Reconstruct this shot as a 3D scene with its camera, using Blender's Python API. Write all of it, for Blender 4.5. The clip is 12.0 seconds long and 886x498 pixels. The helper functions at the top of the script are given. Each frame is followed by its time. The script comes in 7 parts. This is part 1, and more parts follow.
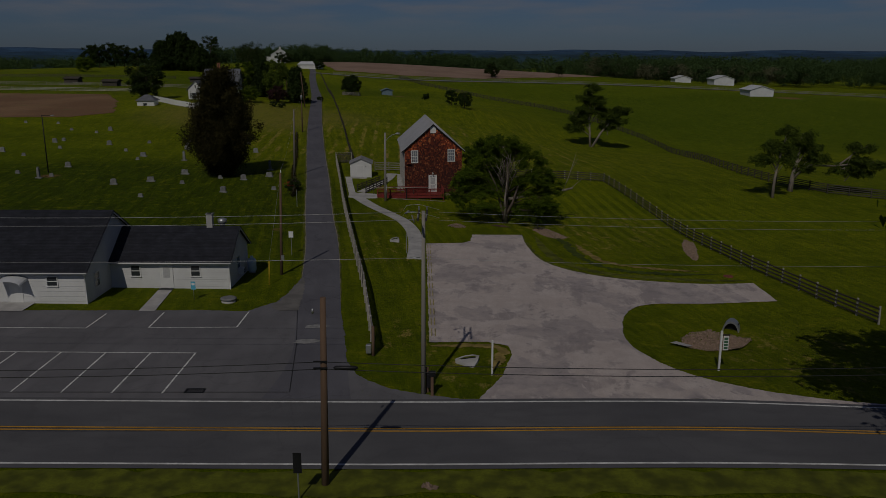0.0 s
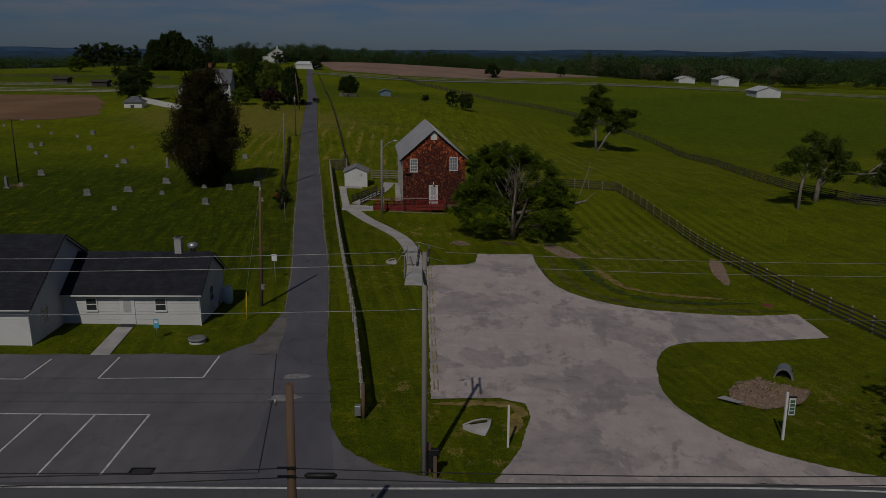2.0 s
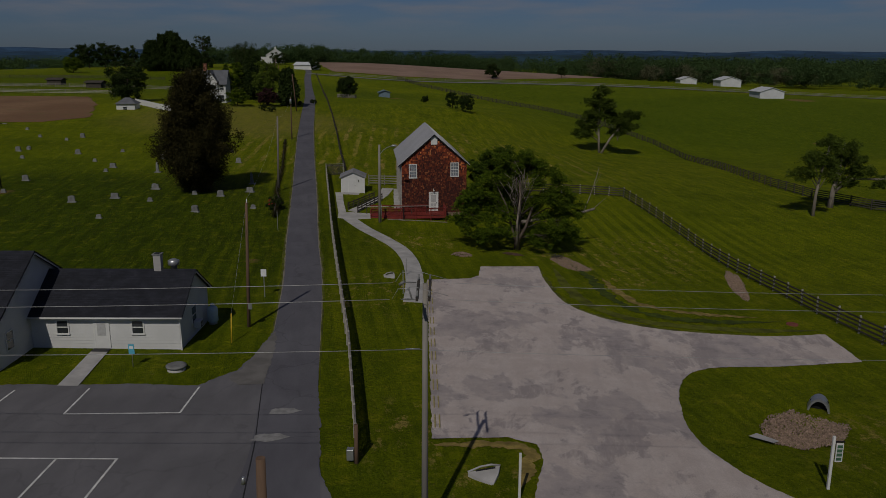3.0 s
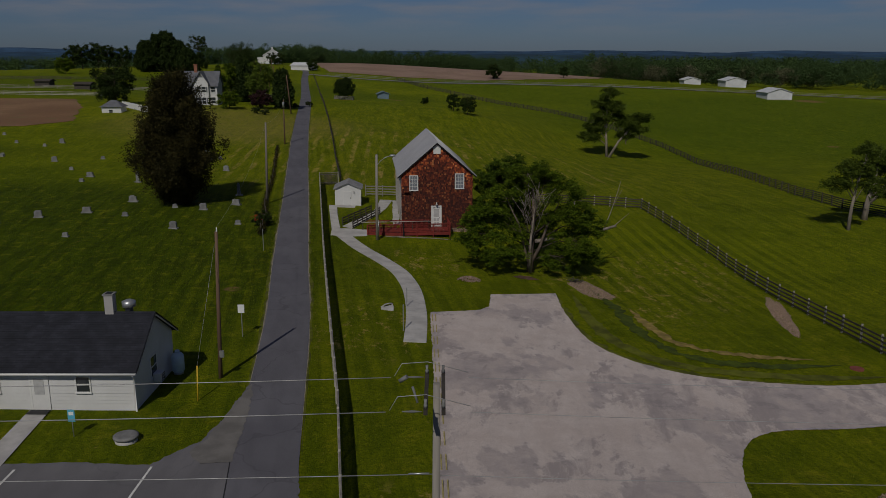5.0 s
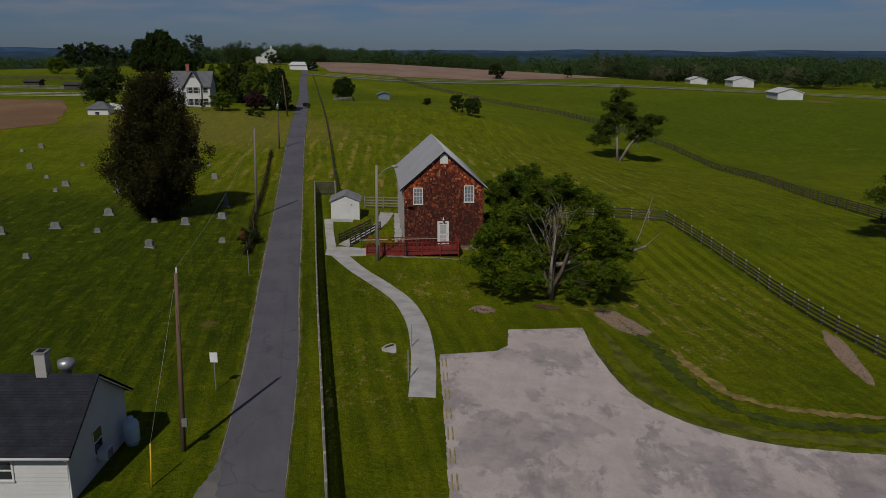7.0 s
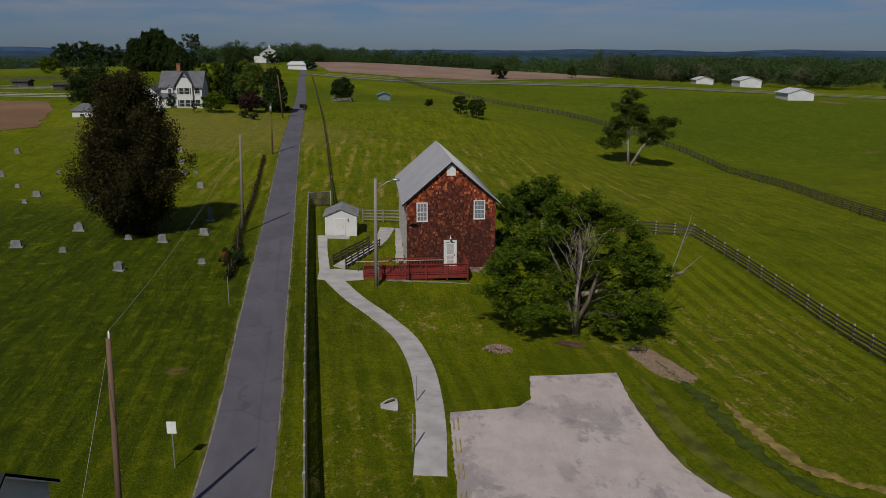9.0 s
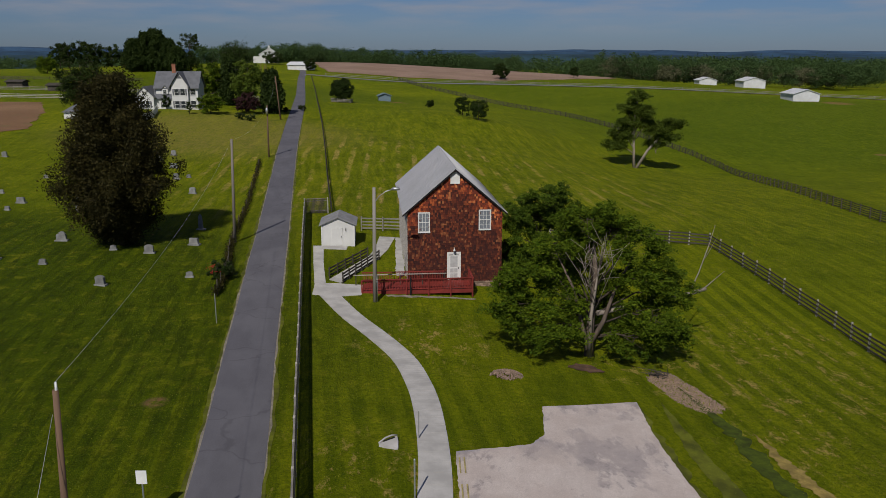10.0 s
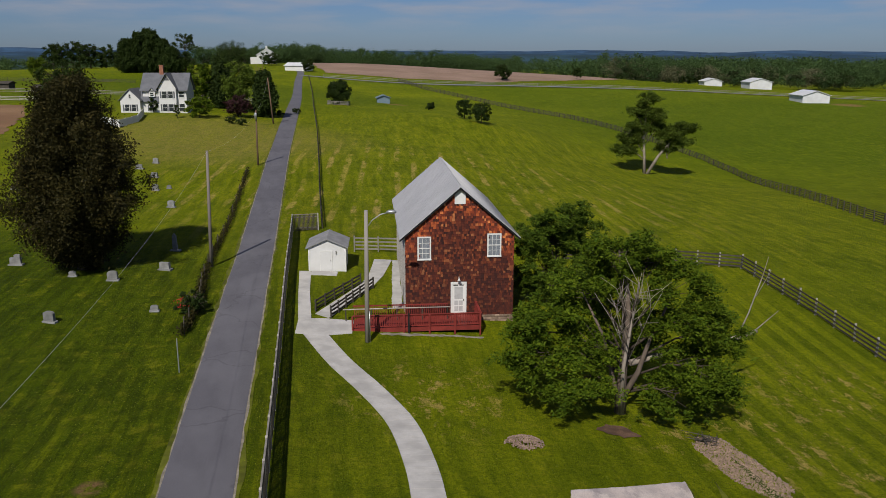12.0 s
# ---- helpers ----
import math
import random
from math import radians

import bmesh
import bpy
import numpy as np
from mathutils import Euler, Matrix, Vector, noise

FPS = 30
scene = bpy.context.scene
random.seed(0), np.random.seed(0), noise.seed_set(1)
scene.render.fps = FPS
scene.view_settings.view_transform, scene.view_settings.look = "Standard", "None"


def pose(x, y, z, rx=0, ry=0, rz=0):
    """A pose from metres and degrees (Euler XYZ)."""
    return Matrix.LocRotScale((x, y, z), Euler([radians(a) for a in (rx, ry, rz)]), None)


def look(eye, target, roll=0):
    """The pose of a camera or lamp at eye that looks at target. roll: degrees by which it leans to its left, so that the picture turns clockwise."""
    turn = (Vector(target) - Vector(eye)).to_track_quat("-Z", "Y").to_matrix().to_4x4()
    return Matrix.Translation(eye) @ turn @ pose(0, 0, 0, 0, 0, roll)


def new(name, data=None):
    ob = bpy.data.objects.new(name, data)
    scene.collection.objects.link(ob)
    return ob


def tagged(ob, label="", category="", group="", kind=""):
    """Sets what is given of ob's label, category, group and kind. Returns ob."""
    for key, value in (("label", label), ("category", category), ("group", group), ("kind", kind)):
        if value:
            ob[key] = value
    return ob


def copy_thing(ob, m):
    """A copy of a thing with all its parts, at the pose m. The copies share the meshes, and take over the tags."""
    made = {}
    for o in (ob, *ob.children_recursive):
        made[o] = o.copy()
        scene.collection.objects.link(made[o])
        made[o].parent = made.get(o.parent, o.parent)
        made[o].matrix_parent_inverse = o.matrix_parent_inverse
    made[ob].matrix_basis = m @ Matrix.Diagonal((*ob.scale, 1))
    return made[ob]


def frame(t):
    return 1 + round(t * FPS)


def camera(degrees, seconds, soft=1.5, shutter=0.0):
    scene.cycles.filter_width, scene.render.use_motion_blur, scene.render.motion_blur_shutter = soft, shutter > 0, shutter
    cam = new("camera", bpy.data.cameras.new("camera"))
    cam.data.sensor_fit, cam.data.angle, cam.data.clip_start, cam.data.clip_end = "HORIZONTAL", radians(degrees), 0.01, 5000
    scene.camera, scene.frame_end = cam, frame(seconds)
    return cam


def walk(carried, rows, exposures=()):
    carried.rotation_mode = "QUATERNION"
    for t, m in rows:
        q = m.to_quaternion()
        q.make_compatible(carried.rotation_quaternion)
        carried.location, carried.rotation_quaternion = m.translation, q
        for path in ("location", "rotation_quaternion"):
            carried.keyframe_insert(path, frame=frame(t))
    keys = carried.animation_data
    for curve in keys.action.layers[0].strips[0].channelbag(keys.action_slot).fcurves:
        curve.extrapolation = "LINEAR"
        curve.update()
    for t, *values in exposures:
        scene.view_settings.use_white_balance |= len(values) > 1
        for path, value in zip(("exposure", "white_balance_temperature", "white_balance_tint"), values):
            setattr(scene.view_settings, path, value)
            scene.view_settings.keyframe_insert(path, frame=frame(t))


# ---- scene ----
# The drone's path: seconds, metres east, ahead and up, then pitch, roll and yaw in degrees.
cam = camera(57.47, 12.0, soft=0.85)
ROWS = [
    (0.0, 0.000, 0.000, 18.900, 76.209, -0.072, 0.018),
    (0.5, -0.074, 2.287, 18.867, 76.208, -0.092, 0.007),
    (1.0, -0.153, 4.569, 18.873, 76.208, -0.111, -0.005),
    (1.5, -0.231, 6.852, 18.901, 76.217, -0.140, -0.017),
    (2.0, -0.299, 9.072, 18.907, 76.196, -0.130, -0.026),
    (2.5, -0.348, 11.397, 18.911, 76.226, -0.119, -0.035),
    (3.0, -0.443, 13.790, 18.916, 76.224, -0.127, -0.066),
    (5.0, -0.947, 23.115, 18.870, 76.239, -0.083, -0.133),
    (5.5, -1.119, 25.507, 18.859, 76.229, -0.073, -0.132),
    (6.0, -1.289, 27.814, 18.828, 76.210, -0.063, -0.122),
    (6.5, -1.461, 30.209, 18.797, 76.211, -0.045, -0.100),
    (7.0, -1.632, 32.627, 18.734, 76.202, -0.065, -0.092),
    (9.0, -2.213, 41.890, 18.565, 76.184, -0.078, -0.053),
    (9.5, -2.340, 44.141, 18.562, 76.186, -0.089, -0.033),
    (10.0, -2.442, 46.399, 18.544, 76.197, -0.100, -0.014),
    (10.5, -2.516, 48.669, 18.515, 76.208, -0.092, 0.007),
    (11.0, -2.592, 50.929, 18.513, 76.208, -0.092, 0.007),
    (11.5, -2.618, 53.229, 18.498, 76.218, -0.092, 0.007),
    (12.0, -2.655, 55.531, 18.506, 76.238, -0.091, -0.003),
]
LIGHT = 0.0
FADE = [(0.0, -2.15), (2.5, -1.72), (5.5, -1.3), (7.0, -1.03), (9.5, -0.57), (12.0, -0.12)]
walk(cam, [(t, pose(*p)) for t, *p in ROWS], [(t, LIGHT + v) for t, v in FADE])

# ---- daylight ----
SUN_FROM = Vector((-0.255, -0.967, 0.95)).normalized()
world = bpy.data.worlds.new("sky")
scene.world = world
world.use_nodes = True
wn, wl = world.node_tree.nodes, world.node_tree.links
sky = wn.new("ShaderNodeTexSky")
sky.sky_type = "NISHITA"
sky.sun_disc = False
sky.sun_elevation = math.asin(SUN_FROM.z)
sky.sun_rotation = math.atan2(SUN_FROM.x, SUN_FROM.y)
sky.altitude, sky.air_density, sky.dust_density, sky.ozone_density = 150, 1.0, 0.3, 4.0
# thin clouds drawn out along the horizon, gone at its very edge
wco, wmap, wno = wn.new("ShaderNodeTexCoord"), wn.new("ShaderNodeMapping"), wn.new("ShaderNodeTexNoise")
wmap.inputs["Scale"].default_value = (5.0, 5.0, 34)
wno.inputs["Scale"].default_value, wno.inputs["Detail"].default_value = 1.6, 7
wra, wmx, wtint = wn.new("ShaderNodeMapRange"), wn.new("ShaderNodeMix"), wn.new("ShaderNodeMix")
wra.inputs[1].default_value, wra.inputs[2].default_value = 0.42, 0.66
wsep, wup, wmul = wn.new("ShaderNodeSeparateXYZ"), wn.new("ShaderNodeMapRange"), wn.new("ShaderNodeMath")
wup.inputs[1].default_value, wup.inputs[2].default_value, wup.inputs[4].default_value = 0.012, 0.05, 0.5
wmul.operation = "MULTIPLY"
wmx.data_type = wtint.data_type = "RGBA"
wtint.blend_type, wtint.inputs[0].default_value, wtint.inputs[7].default_value = "MULTIPLY", 1.0, (0.68, 0.89, 1.41, 1)
wmx.inputs[7].default_value = (9.5, 9.0, 9.4, 1)
wl.new(wco.outputs["Generated"], wmap.inputs[0])
wl.new(wmap.outputs[0], wno.inputs["Vector"])
wl.new(wno.outputs["Fac"], wra.inputs[0])
wl.new(wco.outputs["Generated"], wsep.inputs[0])
wl.new(wsep.outputs["Z"], wup.inputs[0])
wl.new(wra.outputs[0], wmul.inputs[0])
wl.new(wup.outputs[0], wmul.inputs[1])
wl.new(wmul.outputs[0], wmx.inputs[0])
wl.new(sky.outputs[0], wtint.inputs[6])
wl.new(wtint.outputs[2], wmx.inputs[6])
wl.new(wmx.outputs[2], wn["Background"].inputs[0])
wn["Background"].inputs[1].default_value = 0.0415
sun = new("sun", bpy.data.lights.new("sun", "SUN"))
sun.data.energy, sun.data.angle, sun.data.color = 4.6, radians(0.55), (1.0, 0.945, 0.85)
sun.matrix_world = look(SUN_FROM * 100, (0, 0, 0))


# ---- materials ----
def node(nt, kind, **values):
    n = nt.nodes.new(kind)
    for k, v in values.items():
        if k in n.inputs:
            n.inputs[k].default_value = v
    return n


def make(name, rough=0.8, metal=0.0):
    m = bpy.data.materials.new(name)
    m.use_nodes = True
    nt = m.node_tree
    b = nt.nodes["Principled BSDF"]
    b.inputs["Roughness"].default_value = rough
    b.inputs["Metallic"].default_value = metal
    b.inputs["Specular IOR Level"].default_value = 0.3
    return m, nt, b


def noise_at(nt, scale, detail=4.0, stretch=None, turn=0.0, space="Object", rough=0.55):
    tc = nt.nodes.new("ShaderNodeTexCoord")
    n = nt.nodes.new("ShaderNodeTexNoise")
    n.inputs["Scale"].default_value, n.inputs["Detail"].default_value, n.inputs["Roughness"].default_value = scale, detail, rough
    if stretch or turn:
        mp = nt.nodes.new("ShaderNodeMapping")
        mp.vector_type = "TEXTURE"
        mp.inputs["Rotation"].default_value = (0, 0, radians(turn))
        mp.inputs["Scale"].default_value = tuple(1 / k for k in (stretch or (1, 1, 1)))
        nt.links.new(tc.outputs[space], mp.inputs[0])
        nt.links.new(mp.outputs[0], n.inputs["Vector"])
    else:
        nt.links.new(tc.outputs[space], n.inputs["Vector"])
    return n.outputs["Fac"]


def ramp(nt, fac, lo, hi, a=0.0, b=1.0):
    r = nt.nodes.new("ShaderNodeMapRange")
    r.interpolation_type = "SMOOTHSTEP"
    nt.links.new(fac, r.inputs[0])
    for i, v in ((1, lo), (2, hi), (3, a), (4, b)):
        r.inputs[i].default_value = v
    return r.outputs[0]


def calc(nt, op, a, b=None):
    n = nt.nodes.new("ShaderNodeMath")
    n.operation = op
    for i, v in enumerate((a, b)):
        if v is None:
            continue
        if isinstance(v, (int, float)):
            n.inputs[i].default_value = v
        else:
            nt.links.new(v, n.inputs[i])
    return n.outputs[0]


def mix(nt, fac, a, b, blend="MIX"):
    n = nt.nodes.new("ShaderNodeMix")
    n.data_type, n.blend_type = "RGBA", blend
    for i, v in ((0, fac), (6, a), (7, b)):
        if isinstance(v, (int, float)):
            n.inputs[i].default_value = v
        elif isinstance(v, tuple):
            n.inputs[i].default_value = (*v, 1)
        else:
            nt.links.new(v, n.inputs[i])
    return n.outputs[2]


def bump(nt, b, height, strength=0.3, distance=0.02):
    n = nt.nodes.new("ShaderNodeBump")
    n.inputs["Strength"].default_value, n.inputs["Distance"].default_value = strength, distance
    nt.links.new(height, n.inputs["Height"])
    nt.links.new(n.outputs[0], b.inputs["Normal"])


def plain(name, color, rough=0.7, metal=0.0, vary=0.25, scale=3.0, fine=40.0, relief=0.15, stretch=None, per_piece=0.0):
    """A surface with stains at a large scale, grain at a small one and, if asked, a tone of its own for each piece."""
    m, nt, b = make(name, rough, metal)
    big, small = noise_at(nt, scale, 3, stretch), noise_at(nt, fine, 3, stretch)
    dark = tuple(c * (1 - vary) for c in color)
    lite = tuple(min(1, c * (1 + vary * 0.6)) for c in color)
    c = mix(nt, ramp(nt, big, 0.3, 0.7), dark, lite)
    c = mix(nt, ramp(nt, small, 0.3, 0.75, 0, 0.5), c, tuple(v * (1 - vary) for v in color))
    if per_piece:
        info = nt.nodes.new("ShaderNodeObjectInfo")
        g = nt.nodes.new("ShaderNodeNewGeometry")
        r = calc(nt, "FRACT", calc(nt, "ADD", info.outputs["Random"], g.outputs["Random Per Island"]))
        c = mix(nt, calc(nt, "MULTIPLY", r, per_piece), c, tuple(v * 0.35 for v in color))
    nt.links.new(c, b.inputs["Base Color"])
    bump(nt, b, small, relief, 0.01)
    return m


def leafy(name, color, tint, thin=0.35):
    m, nt, b = make(name, 0.7)
    b.inputs["Specular IOR Level"].default_value = 0.12
    g = nt.nodes.new("ShaderNodeNewGeometry")
    c = mix(nt, g.outputs["Random Per Island"], color, tint)
    c = mix(nt, ramp(nt, noise_at(nt, 0.35, 2), 0.3, 0.7, 0, 0.55), c, tuple(v * 0.55 for v in color))
    nt.links.new(c, b.inputs["Base Color"])
    tr = nt.nodes.new("ShaderNodeBsdfTranslucent")
    nt.links.new(mix(nt, 0.5, c, (0.12, 0.16, 0.02)), tr.inputs[0])
    ms = nt.nodes.new("ShaderNodeMixShader")
    ms.inputs[0].default_value = thin
    nt.links.new(b.outputs[0], ms.inputs[1])
    nt.links.new(tr.outputs[0], ms.inputs[2])
    nt.links.new(ms.outputs[0], nt.nodes["Material Output"].inputs[0])
    return m


def spot(nt, x, y, r0, r1):
    """1 within r0 metres of a place on the ground, 0 beyond r1."""
    g = nt.nodes.new("ShaderNodeNewGeometry")
    v = nt.nodes.new("ShaderNodeVectorMath")
    v.operation = "MULTIPLY"
    v.inputs[1].default_value = (1, 1, 0)
    nt.links.new(g.outputs["Position"], v.inputs[0])
    d = nt.nodes.new("ShaderNodeVectorMath")
    d.operation = "DISTANCE"
    d.inputs[1].default_value = (x, y, 0)
    nt.links.new(v.outputs[0], d.inputs[0])
    return ramp(nt, d.outputs["Value"], r0, r1, 1, 0)


def stripes(nt, turn, width, wobble=0.6):
    """Mown lanes: a soft wave across the given direction (degrees), as wide as a mower."""
    g = nt.nodes.new("ShaderNodeTexCoord")
    mp = nt.nodes.new("ShaderNodeMapping")
    mp.inputs["Rotation"].default_value = (0, 0, radians(turn))
    nt.links.new(g.outputs["Object"], mp.inputs[0])
    w = nt.nodes.new("ShaderNodeTexWave")
    w.inputs["Scale"].default_value = 0.314 / width
    w.inputs["Distortion"].default_value = wobble
    w.inputs["Detail"].default_value, w.inputs["Detail Scale"].default_value = 3, 0.6
    nt.links.new(mp.outputs[0], w.inputs["Vector"])
    return w.outputs["Fac"]


def lines_on(nt, turn, width, wobble, lo, hi):
    """Thin lines at even steps along a direction, broken up along their length."""
    w = stripes(nt, turn, width, wobble)
    broken = noise_at(nt, 0.35, 6, (1.0, 0.3, 1), -turn, rough=0.75)
    return calc(nt, "MULTIPLY", ramp(nt, w, lo, hi), ramp(nt, broken, 0.47, 0.6))


def grass_material():
    m, nt, b = make("grass", 0.9)
    b.inputs["Specular IOR Level"].default_value = 0.05
    huge, big, mid = noise_at(nt, 0.012, 3), noise_at(nt, 0.09, 5), noise_at(nt, 0.7, 6, rough=0.65)
    fine, blade = noise_at(nt, 3.2, 6, rough=0.8), noise_at(nt, 11.0, 5, rough=0.85)
    c = mix(nt, ramp(nt, huge, 0.35, 0.65), GRASS, GRASS_LITE)
    # the churchyard is greener and deeper, the hill more yellow, the far pasture a clear green
    church = spot(nt, -47, 98, 30, 46)
    hill = spot(nt, 2, 195, 50, 85)
    pasture = spot(nt, 150, 330, 80, 130)
    for x, y, r in ((-150, 330, 75), (-52, 330, 40), (60, 440, 60)):
        pasture = calc(nt, "MAXIMUM", pasture, calc(nt, "MULTIPLY", spot(nt, x, y, r * 0.7, r * 1.4), 0.8))
    c = mix(nt, church, c, GRASS_CHURCH)
    c = mix(nt, calc(nt, "MULTIPLY", pasture, 0.8), c, GRASS_PASTURE)
    c = mix(nt, calc(nt, "MULTIPLY", spot(nt, 28, 118, 26, 70), 0.4), c, GRASS_LITE)
    c = mix(nt, calc(nt, "MULTIPLY", hill, 0.8), c, GRASS_LITE)
    c = mix(nt, ramp(nt, big, 0.42, 0.7, 0, 0.5), c, GRASS_DARK)
    c = mix(nt, ramp(nt, mid, 0.52, 0.68, 0, 0.6), c, GRASS_YELLOW)
    blot = noise_at(nt, 0.3, 6, rough=0.7)
    c = mix(nt, ramp(nt, blot, 0.5, 0.62, 0, 0.5), c, GRASS_DARK)
    c = mix(nt, ramp(nt, blot, 0.42, 0.3, 0, 0.35), c, (0.2, 0.18, 0.018))
    # faint lines combed along the lane, and across the slope east of the mill
    along = noise_at(nt, 1.7, 6, (1.0, 0.08, 1), 9, rough=0.75)
    c = mix(nt, ramp(nt, along, 0.46, 0.58, 0, 0.42), c, GRASS_DARK)
    c = mix(nt, ramp(nt, along, 0.45, 0.33, 0, 0.5), c, GRASS_LITE)
    across = noise_at(nt, 1.0, 7, (1.0, 0.1, 1), 3.5, rough=0.78)
    slope = calc(nt, "MAXIMUM", spot(nt, 42, 165, 26, 60), hill)
    c = mix(nt, calc(nt, "MULTIPLY", slope, ramp(nt, across, 0.47, 0.58, 0, 0.5)), c, GRASS_DARK)
    c = mix(nt, calc(nt, "MULTIPLY", slope, ramp(nt, across, 0.45, 0.35, 0, 0.6)), c, GRASS_YELLOW)
    tuss = noise_at(nt, 0.85, 7, (1.0, 0.5, 1), 20, rough=0.8)
    c = mix(nt, calc(nt, "MULTIPLY", slope, ramp(nt, tuss, 0.53, 0.62, 0, 0.5)), c, GRASS_YELLOW)
    # mown strips along the lane and fence
    yard = stripes(nt, -9, 1.5, 0.5)
    verge = spot(nt, -9, 80, 8, 24)
    for x, y in ((-17, 130), (-24, 172)):
        verge = calc(nt, "MAXIMUM", verge, spot(nt, x, y, 6, 20))
    c = mix(nt, calc(nt, "MULTIPLY", verge, ramp(nt, yard, 0.35, 0.65, 0, 0.26)), c, GRASS_DARK)
    c = mix(nt, calc(nt, "MULTIPLY", verge, ramp(nt, yard, 0.4, 0.2, 0, 0.35)), c, GRASS_LITE)
    # mown lanes on the lawn below the mill
    lawn = spot(nt, 21, 105, 13, 24)
    lane = stripes(nt, -5, 1.75, 0.3)
    c = mix(nt, calc(nt, "MULTIPLY", lawn, ramp(nt, lane, 0.4, 0.6, 0, 0.36)), c, GRASS_DARK)
    c = mix(nt, calc(nt, "MULTIPLY", lawn, ramp(nt, lane, 0.55, 0.35, 0, 0.6)), c, GRASS_LITE)
    c = mix(nt, calc(nt, "MULTIPLY", spot(nt, -47, 204, 14, 36), ramp(nt, mid, 0.3, 0.7, 0.35, 0.85)), c, (0.27, 0.215, 0.06))
    # dry straw: raked lines on the hill, small scraps on the lawn, scattered bits elsewhere
    rakes = calc(nt, "MULTIPLY", spot(nt, -6, 172, 22, 50), lines_on(nt, -3.5, 2.6, 1.6, 0.62, 0.9))
    c = mix(nt, calc(nt, "MULTIPLY", rakes, 0.85), c, STRAW)
    swaths = calc(nt, "MULTIPLY", spot(nt, 8, 205, 40, 80), lines_on(nt, -3.5, 4.4, 3.0, 0.55, 0.9))
    c = mix(nt, calc(nt, "MULTIPLY", swaths, 0.4), c, GRASS_YELLOW)
    bits = noise_at(nt, 1.1, 5, rough=0.75)
    scraps = noise_at(nt, 1.0, 8, (1.0, 0.5, 1), 5, rough=0.82)
    for x, y, r in ((20.5, 93, 7), (16, 85, 3.5), (23, 103, 6), (-3.5, 100, 5), (-5.5, 79, 6), (-1, 52, 4), (26, 50, 7), (3, 45, 4), (13, 97, 5)):
        c = mix(nt, calc(nt, "MULTIPLY", spot(nt, x, y, r * 0.4, r * 1.5), ramp(nt, scraps, 0.54, 0.6, 0, 0.85)), c, STRAW)
    c = mix(nt, ramp(nt, bits, 0.64, 0.76, 0, 0.45), c, STRAW)
    c = mix(nt, ramp(nt, fine, 0.42, 0.62, 0, 0.62), c, GRASS_DARK)
    c = mix(nt, ramp(nt, blade, 0.48, 0.66, 0, 0.5), c, GRASS_LITE)
    c = mix(nt, ramp(nt, blade, 0.45, 0.35, 0, 0.6), c, GRASS_DEEP)
    # the churchyard's uneven, deeper turf, mown in rows along the road
    yard_turf = spot(nt, -47, 98, 30, 44)
    rows = noise_at(nt, 1.3, 6, (1.0, 0.12, 1), 9, rough=0.75)
    c = mix(nt, calc(nt, "MULTIPLY", yard_turf, ramp(nt, rows, 0.46, 0.58, 0, 0.5)), c, GRASS_DEEP)
    c = mix(nt, calc(nt, "MULTIPLY", yard_turf, ramp(nt, bits, 0.47, 0.6, 0, 0.35)), c, GRASS_DEEP)
    c = mix(nt, calc(nt, "MULTIPLY", yard_turf, ramp(nt, scraps, 0.6, 0.7, 0, 0.5)), c, (0.2, 0.15, 0.03))
    for x, y, r in ((-18.4, 88.0, 0.9), (-27.5, 172, 2.2), (172, 408, 9), (-18, 326, 5), (118, 268, 2.5), (-58, 118, 2.0)):
        c = mix(nt, calc(nt, "MULTIPLY", spot(nt, x, y, r * 0.3, r), ramp(nt, bits, 0.35, 0.6)), c, (0.24, 0.13, 0.07))
    nt.links.new(c, b.inputs["Base Color"])
    bump(nt, b, calc(nt, "ADD", calc(nt, "MULTIPLY", fine, 1.5), blade), 0.9, 0.12)
    return m


def asphalt_material(name, color, worn, along=0.0, cracks=0.5):
    m, nt, b = make(name, 0.85)
    big, mid, fine = noise_at(nt, 0.15, 4), noise_at(nt, 0.9, 5, (1, 0.3, 1), along), noise_at(nt, 60, 3, rough=0.8)
    c = mix(nt, ramp(nt, big, 0.35, 0.65), color, worn)
    c = mix(nt, ramp(nt, mid, 0.4, 0.7, 0, 0.5), c, tuple(v * 0.75 for v in color))
    c = mix(nt, ramp(nt, fine, 0.3, 0.8, 0, 0.45), c, tuple(v * 1.5 for v in worn))
    v = nt.nodes.new("ShaderNodeTexVoronoi")
    v.feature = "DISTANCE_TO_EDGE"
    v.inputs["Scale"].default_value = 0.16
    tc = nt.nodes.new("ShaderNodeTexCoord")
    warp = nt.nodes.new("ShaderNodeTexNoise")
    warp.inputs["Scale"].default_value = 0.6
    nt.links.new(tc.outputs["Object"], warp.inputs["Vector"])
    add = nt.nodes.new("ShaderNodeVectorMath")
    add.operation = "MULTIPLY_ADD"
    add.inputs[1].default_value = (2.5, 2.5, 0)
    nt.links.new(warp.outputs["Color"], add.inputs[0])
    nt.links.new(tc.outputs["Object"], add.inputs[2])
    nt.links.new(add.outputs[0], v.inputs["Vector"])
    c = mix(nt, ramp(nt, v.outputs["Distance"], 0.003, 0.012, cracks, 0), c, tuple(x * 0.35 for x in color))
    nt.links.new(c, b.inputs["Base Color"])
    bump(nt, b, fine, 0.4, 0.008)
    return m


